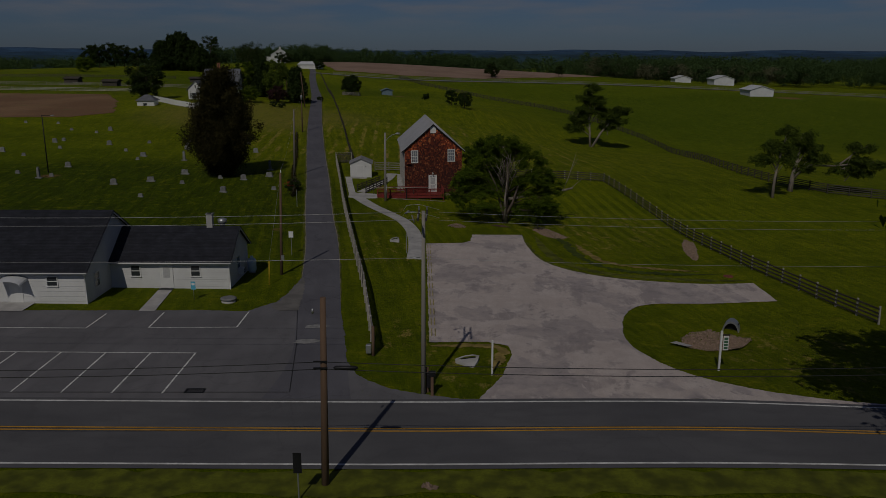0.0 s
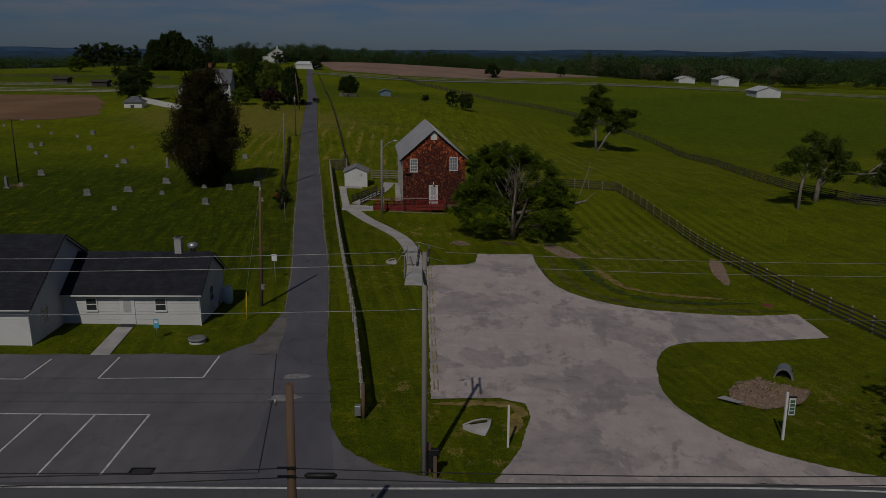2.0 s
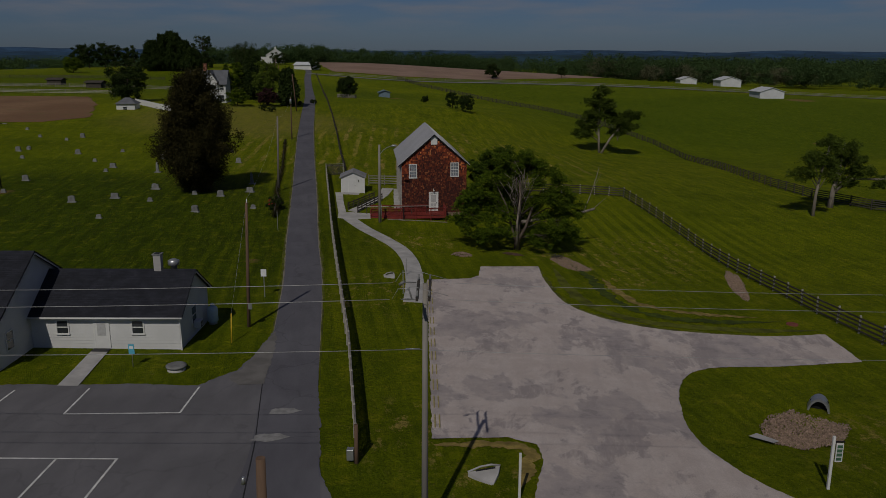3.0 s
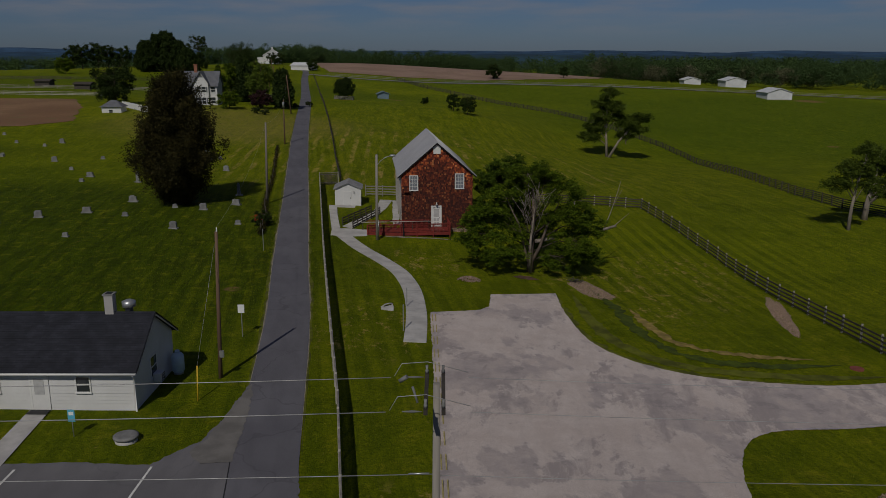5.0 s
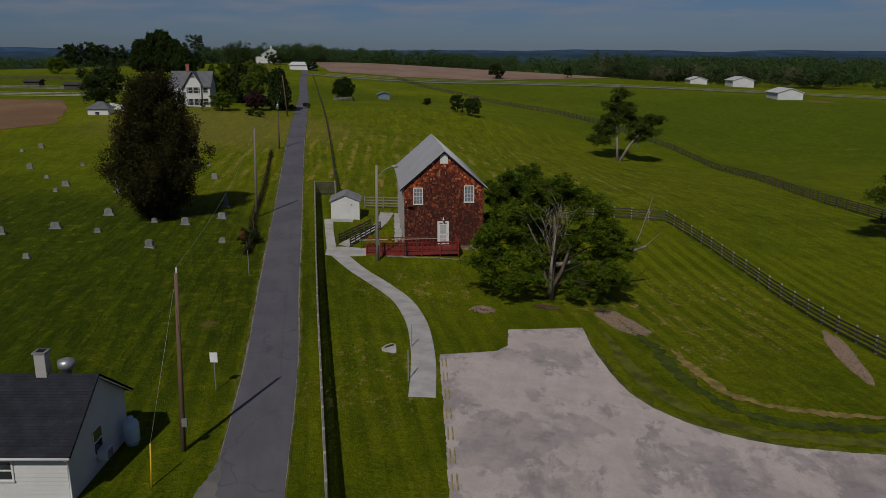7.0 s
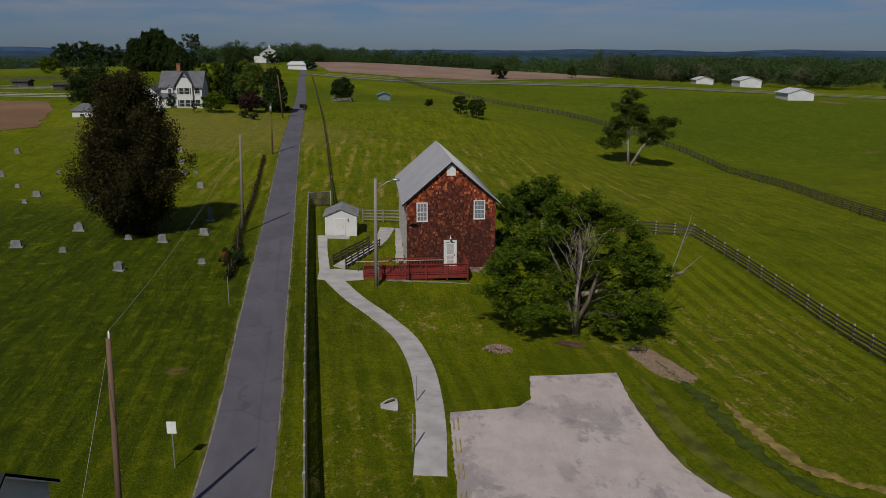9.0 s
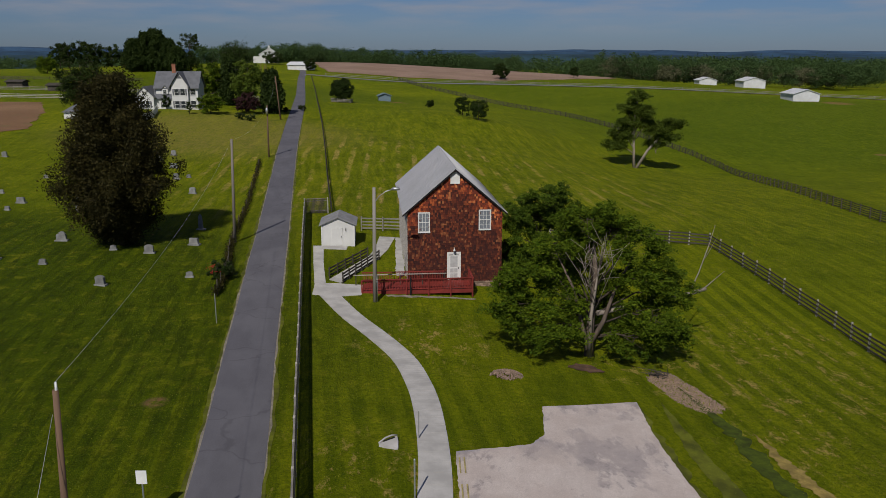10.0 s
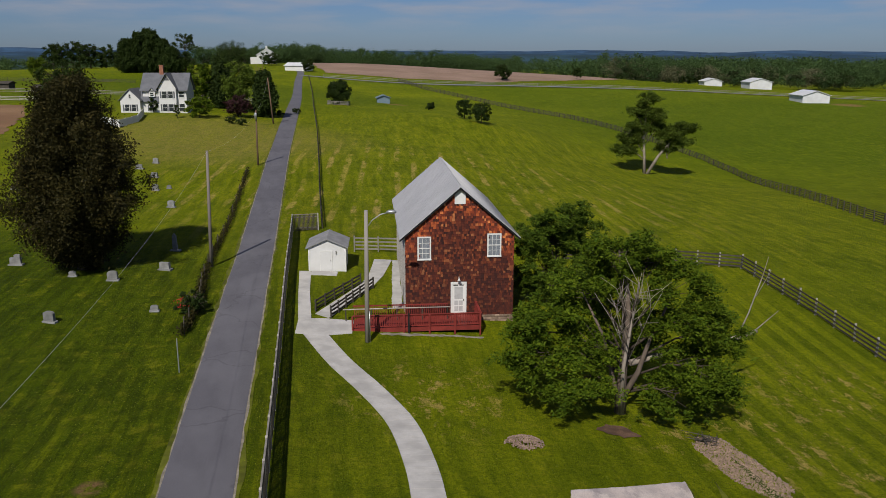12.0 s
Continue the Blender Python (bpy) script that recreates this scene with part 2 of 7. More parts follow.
def gravel_material():
    m, nt, b = make("gravel", 0.95)
    big = noise_at(nt, 0.2, 8, (1, 0.55, 1), 14, rough=0.66)
    mid, streak = noise_at(nt, 0.6, 7, rough=0.72), noise_at(nt, 0.9, 7, (1, 0.16, 1), -6, rough=0.75)
    fine, scar = noise_at(nt, 16, 5, rough=0.85), noise_at(nt, 0.33, 8, (1, 0.5, 1), -24, rough=0.7)
    c = mix(nt, ramp(nt, mid, 0.35, 0.65), (0.52, 0.44, 0.405), (0.61, 0.535, 0.5))
    c = mix(nt, ramp(nt, streak, 0.42, 0.62, 0, 0.35), c, (0.42, 0.36, 0.34))
    # the fines are washed off in places and leave the darker stone bare
    worn = calc(nt, "MULTIPLY", ramp(nt, big, 0.495, 0.545), ramp(nt, mid, 0.36, 0.56, 0.3, 1.0))
    c = mix(nt, calc(nt, "MULTIPLY", worn, 0.85), c, (0.335, 0.295, 0.295))
    c = mix(nt, calc(nt, "MULTIPLY", ramp(nt, scar, 0.53, 0.57), ramp(nt, streak, 0.4, 0.6, 0.25, 0.9)), c, (0.31, 0.27, 0.268))
    c = mix(nt, calc(nt, "MULTIPLY", ramp(nt, mid, 0.56, 0.62), ramp(nt, big, 0.5, 0.54, 0, 0.6)), c, (0.23, 0.205, 0.21))
    c = mix(nt, ramp(nt, fine, 0.35, 0.7, 0, 0.5), c, (0.3, 0.26, 0.245))
    nt.links.new(c, b.inputs["Base Color"])
    bump(nt, b, fine, 0.7, 0.03)
    return m


def soil_material(name, color, turn, pale):
    m, nt, b = make(name, 0.95)
    big, fine = noise_at(nt, 0.05, 4), noise_at(nt, 2.0, 4)
    c = mix(nt, ramp(nt, big, 0.35, 0.65), color, pale)
    c = mix(nt, ramp(nt, stripes(nt, turn, 1.8, 1.5), 0.3, 0.7, 0, 0.45), c, tuple(v * 0.6 for v in color))
    c = mix(nt, ramp(nt, fine, 0.4, 0.7, 0, 0.5), c, tuple(v * 0.7 for v in color))
    c = mix(nt, ramp(nt, noise_at(nt, 0.25, 5), 0.55, 0.75, 0, 0.5), c, (0.12, 0.13, 0.04))
    nt.links.new(c, b.inputs["Base Color"])
    bump(nt, b, fine, 0.5, 0.1)
    return m


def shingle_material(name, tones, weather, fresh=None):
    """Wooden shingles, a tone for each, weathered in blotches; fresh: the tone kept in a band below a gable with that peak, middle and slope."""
    m, nt, b = make(name, 0.85)
    g = nt.nodes.new("ShaderNodeNewGeometry")
    cr = nt.nodes.new("ShaderNodeValToRGB")
    nt.links.new(g.outputs["Random Per Island"], cr.inputs[0])
    els = cr.color_ramp.elements
    while len(els) < len(tones):
        els.new(0.5)
    for i, (p, c) in enumerate(tones):
        els[i].position, els[i].color = p, (*c, 1)
    grain = noise_at(nt, 30, 3, (1, 1, 0.15))
    stain = noise_at(nt, 0.5, 7, (1, 1, 0.6), rough=0.75)
    old = ramp(nt, stain, 0.42, 0.58, 0.1, 0.85)
    c = cr.outputs[0]
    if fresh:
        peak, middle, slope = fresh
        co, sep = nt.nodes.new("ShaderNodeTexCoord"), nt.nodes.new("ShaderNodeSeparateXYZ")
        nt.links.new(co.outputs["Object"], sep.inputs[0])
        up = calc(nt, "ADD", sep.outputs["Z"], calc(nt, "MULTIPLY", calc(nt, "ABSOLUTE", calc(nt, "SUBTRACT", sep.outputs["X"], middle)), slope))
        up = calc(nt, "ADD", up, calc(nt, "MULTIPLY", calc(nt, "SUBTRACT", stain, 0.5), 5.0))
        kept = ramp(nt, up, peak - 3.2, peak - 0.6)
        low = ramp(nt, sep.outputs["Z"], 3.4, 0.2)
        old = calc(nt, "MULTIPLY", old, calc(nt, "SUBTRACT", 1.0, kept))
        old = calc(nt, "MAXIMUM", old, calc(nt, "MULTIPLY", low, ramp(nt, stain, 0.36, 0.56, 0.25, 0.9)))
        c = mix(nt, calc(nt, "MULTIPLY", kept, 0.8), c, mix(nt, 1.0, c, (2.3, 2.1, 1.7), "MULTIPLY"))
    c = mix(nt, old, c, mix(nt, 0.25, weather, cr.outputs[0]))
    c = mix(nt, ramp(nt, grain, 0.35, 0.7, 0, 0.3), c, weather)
    nt.links.new(c, b.inputs["Base Color"])
    bump(nt, b, grain, 0.4, 0.01)
    return m


GRASS, GRASS_LITE, GRASS_DARK = (0.118, 0.153, 0.003), (0.215, 0.238, 0.005), (0.054, 0.085, 0.002)
GRASS_YELLOW, STRAW, GRASS_CHURCH, GRASS_DEEP, GRASS_PASTURE = (0.29, 0.275, 0.014), (0.46, 0.33, 0.1), (0.056, 0.086, 0.003), (0.018, 0.032, 0.002), (0.056, 0.1, 0.004)
M_GRASS = grass_material()
M_ROAD = asphalt_material("asphalt_main", (0.078, 0.077, 0.083), (0.105, 0.103, 0.108), 90, 0.1)
M_LANE = asphalt_material("asphalt_lane", (0.092, 0.089, 0.103), (0.122, 0.119, 0.134), 9, 0.25)
M_LOT = asphalt_material("asphalt_lot", (0.11, 0.106, 0.113), (0.145, 0.14, 0.148), 0, 0.15)
M_GRAVEL = gravel_material()
M_CONCRETE = plain("concrete", (0.45, 0.435, 0.42), 0.9, vary=0.22, scale=0.8, fine=25)
M_WHITELINE = plain("road_paint_white", (0.68, 0.68, 0.66), 0.7, vary=0.3, scale=1.5, fine=18)
M_YELLOWLINE = plain("road_paint_yellow", (0.6, 0.3, 0.03), 0.7, vary=0.25, scale=1.5, fine=18)
M_WHITE = plain("white_siding_paint", (0.6, 0.6, 0.595), 0.6, vary=0.07, scale=0.7, fine=12)
M_WHITEMETAL = plain("white_sheet_metal", (0.6, 0.61, 0.63), 0.5, vary=0.12, scale=0.3, fine=8)
M_TRIM = plain("white_trim", (0.66, 0.66, 0.645), 0.5, vary=0.06, scale=2)
M_SLATE = plain("dark_asphalt_shingle", (0.026, 0.028, 0.038), 0.9, vary=0.35, scale=1.2, fine=14, relief=0.4, per_piece=0.45)
M_GREYROOF = plain("grey_shingle_roof", (0.13, 0.135, 0.15), 0.9, vary=0.2, scale=0.8, fine=10)
M_METALROOF = plain("pale_metal_roof", (0.42, 0.42, 0.44), 0.55, 0.0, vary=0.07, scale=0.4, fine=6, relief=0.05)
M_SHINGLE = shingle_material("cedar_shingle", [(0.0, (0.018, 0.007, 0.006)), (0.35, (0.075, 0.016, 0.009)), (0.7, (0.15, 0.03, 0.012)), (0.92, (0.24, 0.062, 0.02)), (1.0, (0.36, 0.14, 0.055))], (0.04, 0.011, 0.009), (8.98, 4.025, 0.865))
M_SHINGLE_GREY = shingle_material("weathered_shingle", [(0.0, (0.3, 0.27, 0.24)), (0.5, (0.45, 0.42, 0.39)), (1.0, (0.6, 0.57, 0.53))], (0.35, 0.32, 0.29))
M_REDWOOD = plain("red_stained_wood", (0.24, 0.035, 0.028), 0.65, vary=0.3, scale=1.5, fine=20, per_piece=0.3)
M_DARKWOOD = plain("dark_weathered_wood", (0.07, 0.06, 0.05), 0.85, vary=0.4, scale=2, fine=20, per_piece=0.4)
M_DITCH = plain("lush_ditch_grass", (0.055, 0.078, 0.001), 0.9, vary=0.5, scale=1.5, fine=9, relief=0.6)
M_DRY = plain("dry_tan_grass", (0.27, 0.2, 0.055), 0.9, vary=0.45, scale=1.2, fine=9, relief=0.6)
M_ROUGH = plain("rough_olive_grass", (0.108, 0.12, 0.006), 0.9, vary=0.5, scale=1.0, fine=8, relief=0.7)
M_TUFT = leafy("grass_tuft", (0.1, 0.13, 0.008), (0.22, 0.23, 0.02), 0.3)
M_SHEDROOF = plain("pale_grey_shingle", (0.24, 0.24, 0.25), 0.9, vary=0.2, scale=1.5, fine=12)
M_GREYWOOD = plain("grey_weathered_wood", (0.27, 0.25, 0.22), 0.85, vary=0.35, scale=2, fine=20, per_piece=0.4)
M_PALEWOOD = plain("pale_weathered_wood", (0.42, 0.39, 0.34), 0.85, vary=0.3, scale=2, fine=20, per_piece=0.3)
M_POLE = plain("brown_pole_wood", (0.16, 0.1, 0.065), 0.85, vary=0.35, scale=1.2, fine=15, stretch=(1, 1, 0.1))
M_POLEGREY = plain("grey_pole_wood", (0.3, 0.275, 0.245), 0.85, vary=0.3, scale=1.2, fine=15, stretch=(1, 1, 0.1))
M_POLEDARK = plain("weathered_pole_wood", (0.2, 0.175, 0.15), 0.85, vary=0.3, scale=1.2, fine=15, stretch=(1, 1, 0.1))
M_BARK = plain("bark", (0.075, 0.058, 0.044), 0.9, vary=0.4, scale=2, fine=14, relief=0.6, stretch=(1, 1, 0.25))
M_NEARBARK = plain("grey_brown_bark", (0.14, 0.108, 0.085), 0.9, vary=0.4, scale=2, fine=14, relief=0.6, stretch=(1, 1, 0.25))
M_PALEBARK = plain("bare_pale_bark", (0.3, 0.255, 0.215), 0.9, vary=0.35, scale=2, fine=14, relief=0.5, stretch=(1, 1, 0.25))
M_BLACK = plain("black_metal", (0.02, 0.02, 0.022), 0.5, 0.3)
M_STEEL = plain("galvanized_steel", (0.45, 0.46, 0.47), 0.4, 0.7, vary=0.15)
M_WIRE = plain("cable", (0.03, 0.03, 0.03), 0.6)
M_WIREPALE = plain("bare_aluminium_cable", (0.42, 0.42, 0.42), 0.5, 0.3)
M_STONE = plain("grave_stone", (0.25, 0.25, 0.245), 0.85, vary=0.3, scale=2.5, fine=25, per_piece=0.5)
M_RUBBLE = plain("rubble_stone", (0.36, 0.255, 0.19), 0.9, vary=0.3, scale=3, fine=25, per_piece=0.8)
M_BRICK = plain("chimney_brick", (0.3, 0.13, 0.08), 0.9, vary=0.3, scale=2, fine=15)
M_TANK = plain("tank_paint", (0.5, 0.62, 0.68), 0.45, vary=0.1)
M_SIGNBLUE = plain("blue_sign", (0.1, 0.4, 0.55), 0.5, vary=0.1)
M_SIGN = plain("sign_face", (0.75, 0.76, 0.76), 0.5, vary=0.1)
M_YELLOWPLASTIC = plain("yellow_plastic", (0.65, 0.42, 0.03), 0.5, vary=0.15)
M_GREENPAINT = plain("green_sign_paint", (0.05, 0.12, 0.07), 0.6, vary=0.15)
M_BLUEWALL = plain("blue_grey_siding", (0.14, 0.2, 0.25), 0.7, vary=0.2)
M_MULCH = plain("mulch", (0.12, 0.07, 0.045), 0.95, vary=0.4, scale=2, fine=12, relief=0.6)
M_LEAF = leafy("leaf_green", (0.046, 0.092, 0.004), (0.15, 0.2, 0.01), 0.26)
M_LEAFOLIVE = leafy("leaf_olive", (0.048, 0.08, 0.009), (0.125, 0.165, 0.02), 0.28)
M_LEAFMID = leafy("leaf_deep_green", (0.04, 0.08, 0.006), (0.12, 0.17, 0.013), 0.22)
M_LEAFDARK = leafy("leaf_dark", (0.018, 0.035, 0.007), (0.042, 0.065, 0.011), 0.15)
M_CEDAR = leafy("cedar_spray", (0.016, 0.017, 0.004), (0.056, 0.044, 0.01), 0.06)
M_WILLOW = leafy("willow_leaf", (0.075, 0.125, 0.012), (0.16, 0.21, 0.03), 0.33)
M_LEAFPURPLE = leafy("leaf_purple", (0.03, 0.012, 0.016), (0.055, 0.02, 0.024), 0.2)
M_FLOWER = leafy("red_flower", (0.45, 0.03, 0.03), (0.3, 0.02, 0.02), 0.2)
M_WOODS = leafy("woods_leaf", (0.03, 0.066, 0.022), (0.085, 0.13, 0.04), 0.2)
M_WOODSPALE = leafy("woods_pale_leaf", (0.1, 0.11, 0.055), (0.16, 0.15, 0.09), 0.2)
# distance haze put into the base colour: each farther ridge bluer and paler
M_HAZEHILLS = [plain("haze_tinted_hills", c, 0.95, vary=0.4, scale=0.01, fine=0.05, relief=0.0) for c in ((0.017, 0.044, 0.042), (0.019, 0.05, 0.072), (0.022, 0.057, 0.105), (0.03, 0.07, 0.135))]


def glass_material():
    m, nt, b = make("window_glass", 0.08)
    b.inputs["Base Color"].default_value = (0.03, 0.035, 0.04, 1)
    b.inputs["Specular IOR Level"].default_value = 0.6
    return m


M_GLASS = glass_material()
M_BLIND = plain("pane_with_blind", (0.2, 0.22, 0.25), 0.12, vary=0.2)
M_CURTAIN = plain("pale_curtain", (0.42, 0.42, 0.42), 0.9, vary=0.15)


# ---- mesh helpers ----
def part(name, bm, material, parent=None, label=""):
    """One bmesh as one mesh object under a thing or a part."""
    me = bpy.data.meshes.new(name)
    bm.to_mesh(me)
    bm.free()
    me.materials.append(material)
    ob = new(name, me)
    if parent:
        ob.parent = parent
    if label:
        ob["label"] = label
    return ob


def quads(name, verts, faces, material, parent=None, smooth=False):
    me = bpy.data.meshes.new(name)
    me.from_pydata(verts if isinstance(verts, list) else verts.tolist(), [], faces if isinstance(faces, list) else faces.tolist())
    me.materials.append(material)
    if smooth:
        me.polygons.foreach_set("use_smooth", [True] * len(me.polygons))
    ob = new(name, me)
    if parent:
        ob.parent = parent
    return ob


def thing(name, x, y, z, turn=0.0, label="", category="", group="", kind=""):
    ob = new(name)
    ob.matrix_basis = pose(x, y, z, 0, 0, turn)
    return tagged(ob, label, category, group, kind)


def box(bm, x0, x1, y0, y1, z0, z1, m=None, bevel=0.0):
    r = bmesh.ops.create_cube(bm, size=1.0)["verts"]
    for v in r:
        v.co = Vector(((x0 + x1) / 2 + v.co.x * (x1 - x0), (y0 + y1) / 2 + v.co.y * (y1 - y0), (z0 + z1) / 2 + v.co.z * (z1 - z0)))
        if m:
            v.co = m @ v.co
    if bevel:
        bmesh.ops.bevel(bm, geom=list({e for v in r for e in v.link_edges}), offset=bevel, segments=1, affect="EDGES")
    return bm


def boxes(*dims, bevel=0.0):
    bm = bmesh.new()
    for d in dims:
        box(bm, *d, bevel=bevel)
    return bm


def tube(bm, points, radii, sides=8):
    """A round bar through points, as thick as radii say."""
    rings = []
    pts = [Vector(p) for p in points]
    for i, p in enumerate(pts):
        d = (pts[min(i + 1, len(pts) - 1)] - pts[max(i - 1, 0)]).normalized()
        u = d.orthogonal().normalized() if i == 0 else (u - d * u.dot(d)).normalized()
        w = d.cross(u)
        rings.append([bm.verts.new(p + (u * math.cos(a) + w * math.sin(a)) * radii[i]) for a in (2 * math.pi * k / sides for k in range(sides))])
    for a, b in zip(rings, rings[1:]):
        for k in range(sides):
            bm.faces.new((a[k], a[(k + 1) % sides], b[(k + 1) % sides], b[k])).smooth = True
    bm.faces.new(rings[0][::-1])
    bm.faces.new(rings[-1])
    return bm


def rod(*args, sides=8):
    return tube(bmesh.new(), *args, sides=sides)


def prism(outline, y0, y1):
    """A slab whose outline (x, z) is pushed from y0 to y1."""
    bm = bmesh.new()
    a = [bm.verts.new((x, y0, z)) for x, z in outline]
    b = [bm.verts.new((x, y1, z)) for x, z in outline]
    bm.faces.new(a)
    bm.faces.new(b[::-1])
    n = len(a)
    for i in range(n):
        bm.faces.new((a[i], b[i], b[(i + 1) % n], a[(i + 1) % n]))
    bmesh.ops.recalc_face_normals(bm, faces=bm.faces[:])
    return bm


# ---- terrain: spot heights of the valley, joined by a smooth surface ----
NEAR_HEIGHTS = [(-60, -60, .3), (0, -60, 0), (60, -60, -.5), (-60, 38, .3), (-25, 38, .1), (0, 38, 0), (25, 38, -.2), (60, 38, -.8), (-60, 46, .3),
                (-25, 46, .1), (0, 46, 0), (15, 46, -.1), (60, 46, -1.2), (-15, 57, -.1), (-30, 62, 0), (-5, 60, -.3), (0, 75, -.9), (3.3, 89.5, -1.4),
                (9.1, 90.3, -1.7), (20, 75, -1.6), (21, 60, -1.6), (32, 62, -1.8), (-7.8, 108, -.9), (7.7, 99.4, -2.1), (0, 112, -1.2), (-14, 122, .2)]
MID_HEIGHTS = [(-22, 127, 0), (-35, 121, .3), (-17, 85, -.5), (-10, 85, -.6), (-45, 85, .3), (26.8, 134.6, -1.9), (30, 104, -3.2), (30, 118, -2.6),
               (53, 128.5, -3.4), (70, 80, -4), (43, 239, -8.6), (6, 250, 2.0), (-33, 314, 2.7), (-30, 240, 3), (-56, 227, 5.2), (-36, 202, 2.2),
               (-90, 230, 5.5), (-110, 130, 2.5), (-27, 170, 1), (-15, 190, 1.5), (90, 200, -7), (70, 160, -5), (30, 180, -3.5)]
FAR_HEIGHTS = [(-200, -60, 2), (250, -60, -3), (-76, 496, 8.5), (-30, 420, 3.5), (-120, 570, 10.5), (-60, 600, 10.5), (86, 583, 3), (60, 700, -4), (163, 426, -3),
               (185, 544, -3), (172, 621, -4), (100, 330, -6.5), (30, 380, -3), (-200, 350, 7), (-300, 500, 6), (300, 300, -8), (400, 550, -6), (-250, 150, 4),
               (250, 100, -6), (-350, 800, 0), (0, 900, -8), (400, 900, -12)]
SPOTS = np.array(NEAR_HEIGHTS + MID_HEIGHTS + FAR_HEIGHTS, float)


def kernel(d2):
    return np.where(d2 > 0, 0.5 * d2 * np.log(d2 + 1e-20), 0.0)


def spline(spots):
    n, xy = len(spots), spots[:, :2] / 100
    k = kernel(((xy[:, None] - xy[None]) ** 2).sum(2)) + np.eye(n) * 1e-3
    p = np.c_[np.ones(n), xy]
    return xy, np.linalg.solve(np.block([[k, p], [p.T, np.zeros((3, 3))]]), np.r_[spots[:, 2], 0, 0, 0])


KNOTS, WEIGHTS = spline(SPOTS)


def levels(x, y):
    """Heights of the ground at arrays of places."""
    x, y = np.asarray(x, float).ravel(), np.asarray(y, float).ravel()
    q = np.c_[x, y] / 100
    h = kernel(((q[:, None] - KNOTS[None]) ** 2).sum(2)) @ WEIGHTS[:-3] + WEIGHTS[-3] + q @ WEIGHTS[-2:]
    r = np.hypot(x * 1.0, (y - 350) * 0.85)
    far = np.clip((r - 420) / 350, 0, 1)
    far = far * far * (3 - 2 * far)
    return h * (1 - far) + far * (-9 + 2 * np.sin(x / 210) + 2 * np.cos(y / 170))


def level(x, y):
    return float(levels([x], [y])[0])


def steps(bounds):
    out = []
    for a, b, s in bounds:
        out += list(np.arange(a, b, s))
    return np.array(out + [bounds[-1][1]])


gx = steps([(-4200, -800, 200), (-800, -240, 40), (-240, -64, 8), (-64, 64, 1.6), (64, 240, 8), (240, 800, 40), (800, 4200, 200)])
gy = steps([(-400, 0, 25), (0, 24, 6), (24, 150, 1.6), (150, 320, 5), (320, 800, 16), (800, 1600, 100), (1600, 4900, 300)])
XX, YY = np.meshgrid(gx, gy)
ZZ = levels(XX, YY)
# the bowl below the culvert
swale = np.zeros(len(ZZ))
px, py = XX.ravel(), YY.ravel()
swale -= 0.45 * np.exp(-(((px - 19.3) / 3.2) ** 2 + ((py - 54.2) / 2.4) ** 2))
rows_n, cols_n = XX.shape
idx = np.arange(rows_n * cols_n).reshape(rows_n, cols_n)
cells = np.stack([idx[:-1, :-1], idx[:-1, 1:], idx[1:, 1:], idx[1:, :-1]], -1).reshape(-1, 4)
ground = quads("ground", np.c_[px, py, ZZ + swale], cells, M_GRASS, smooth=True)
tagged(ground, "mown green grass over gently rolling farmland with dry patches", "ground", kind="structure")


def smooth_line(points, n=10, closed=False):
    """A rounded line through points."""
    p = [np.array(q, float) for q in points]
    out = []
    count = len(p) if closed else len(p) - 1
    for i in range(count):
        g = (lambda k: p[k % len(p)]) if closed else (lambda k: p[min(max(k, 0), len(p) - 1)])
        a, b, c, d = g(i - 1), g(i), g(i + 1), g(i + 2)
        for t in np.arange(n) / n:
            out.append(0.5 * (2 * b + (c - a) * t + (2 * a - 5 * b + 4 * c - d) * t * t + (3 * b - a - 3 * c + d) * t ** 3))
    if not closed:
        out.append(p[-1])
    return out


def drape(name, outline, up, material, label, category, parent=None, cell=2.0, ragged=0.0):
    """A flat sheet with that outline laid over the ground, up metres above it."""
    bm = bmesh.new()
    pts = []
    n = len(outline)
    for i in range(n):
        a, b = np.array(outline[i][:2], float), np.array(outline[(i + 1) % n][:2], float)
        k = max(1, int(np.linalg.norm(b - a) / ((0.22 if cell < 3 else 1.5) if ragged else 3.0)))
        pts += [a + (b - a) * j / k for j in range(k)]
    if ragged:
        pts = [q + ragged * np.array((noise.noise_vector((q[0] * 0.5, q[1] * 0.5, 3.0)) + noise.noise_vector((q[0] * 3.1, q[1] * 3.1, 7.0))))[:2] for q in pts]
    f = bm.faces.new([bm.verts.new((q[0], q[1], 0)) for q in pts])
    bmesh.ops.triangulate(bm, faces=[f])
    lo, hi = np.min(pts, 0), np.max(pts, 0)
    for axis in (0, 1):
        for c in np.arange(lo[axis] + cell * 0.5, hi[axis], cell):
            o = [0, 0, 0]
            o[axis] = c
            bmesh.ops.bisect_plane(bm, geom=bm.verts[:] + bm.edges[:] + bm.faces[:], plane_co=o, plane_no=(1, 0, 0) if axis == 0 else (0, 1, 0))
    bm.verts.ensure_lookup_table()
    for v, h in zip(bm.verts, levels([v.co.x for v in bm.verts], [v.co.y for v in bm.verts])):
        v.co.z = h + up
    for f in bm.faces:
        if f.normal.z < 0 or f.calc_center_median().z < -90:
            f.normal_flip()
    bm.normal_update()
    for f in bm.faces:
        if f.normal.z < 0:
            f.normal_flip()
    ob = part(name, bm, material, parent)
    return ob if parent else tagged(ob, label, category, kind="structure")


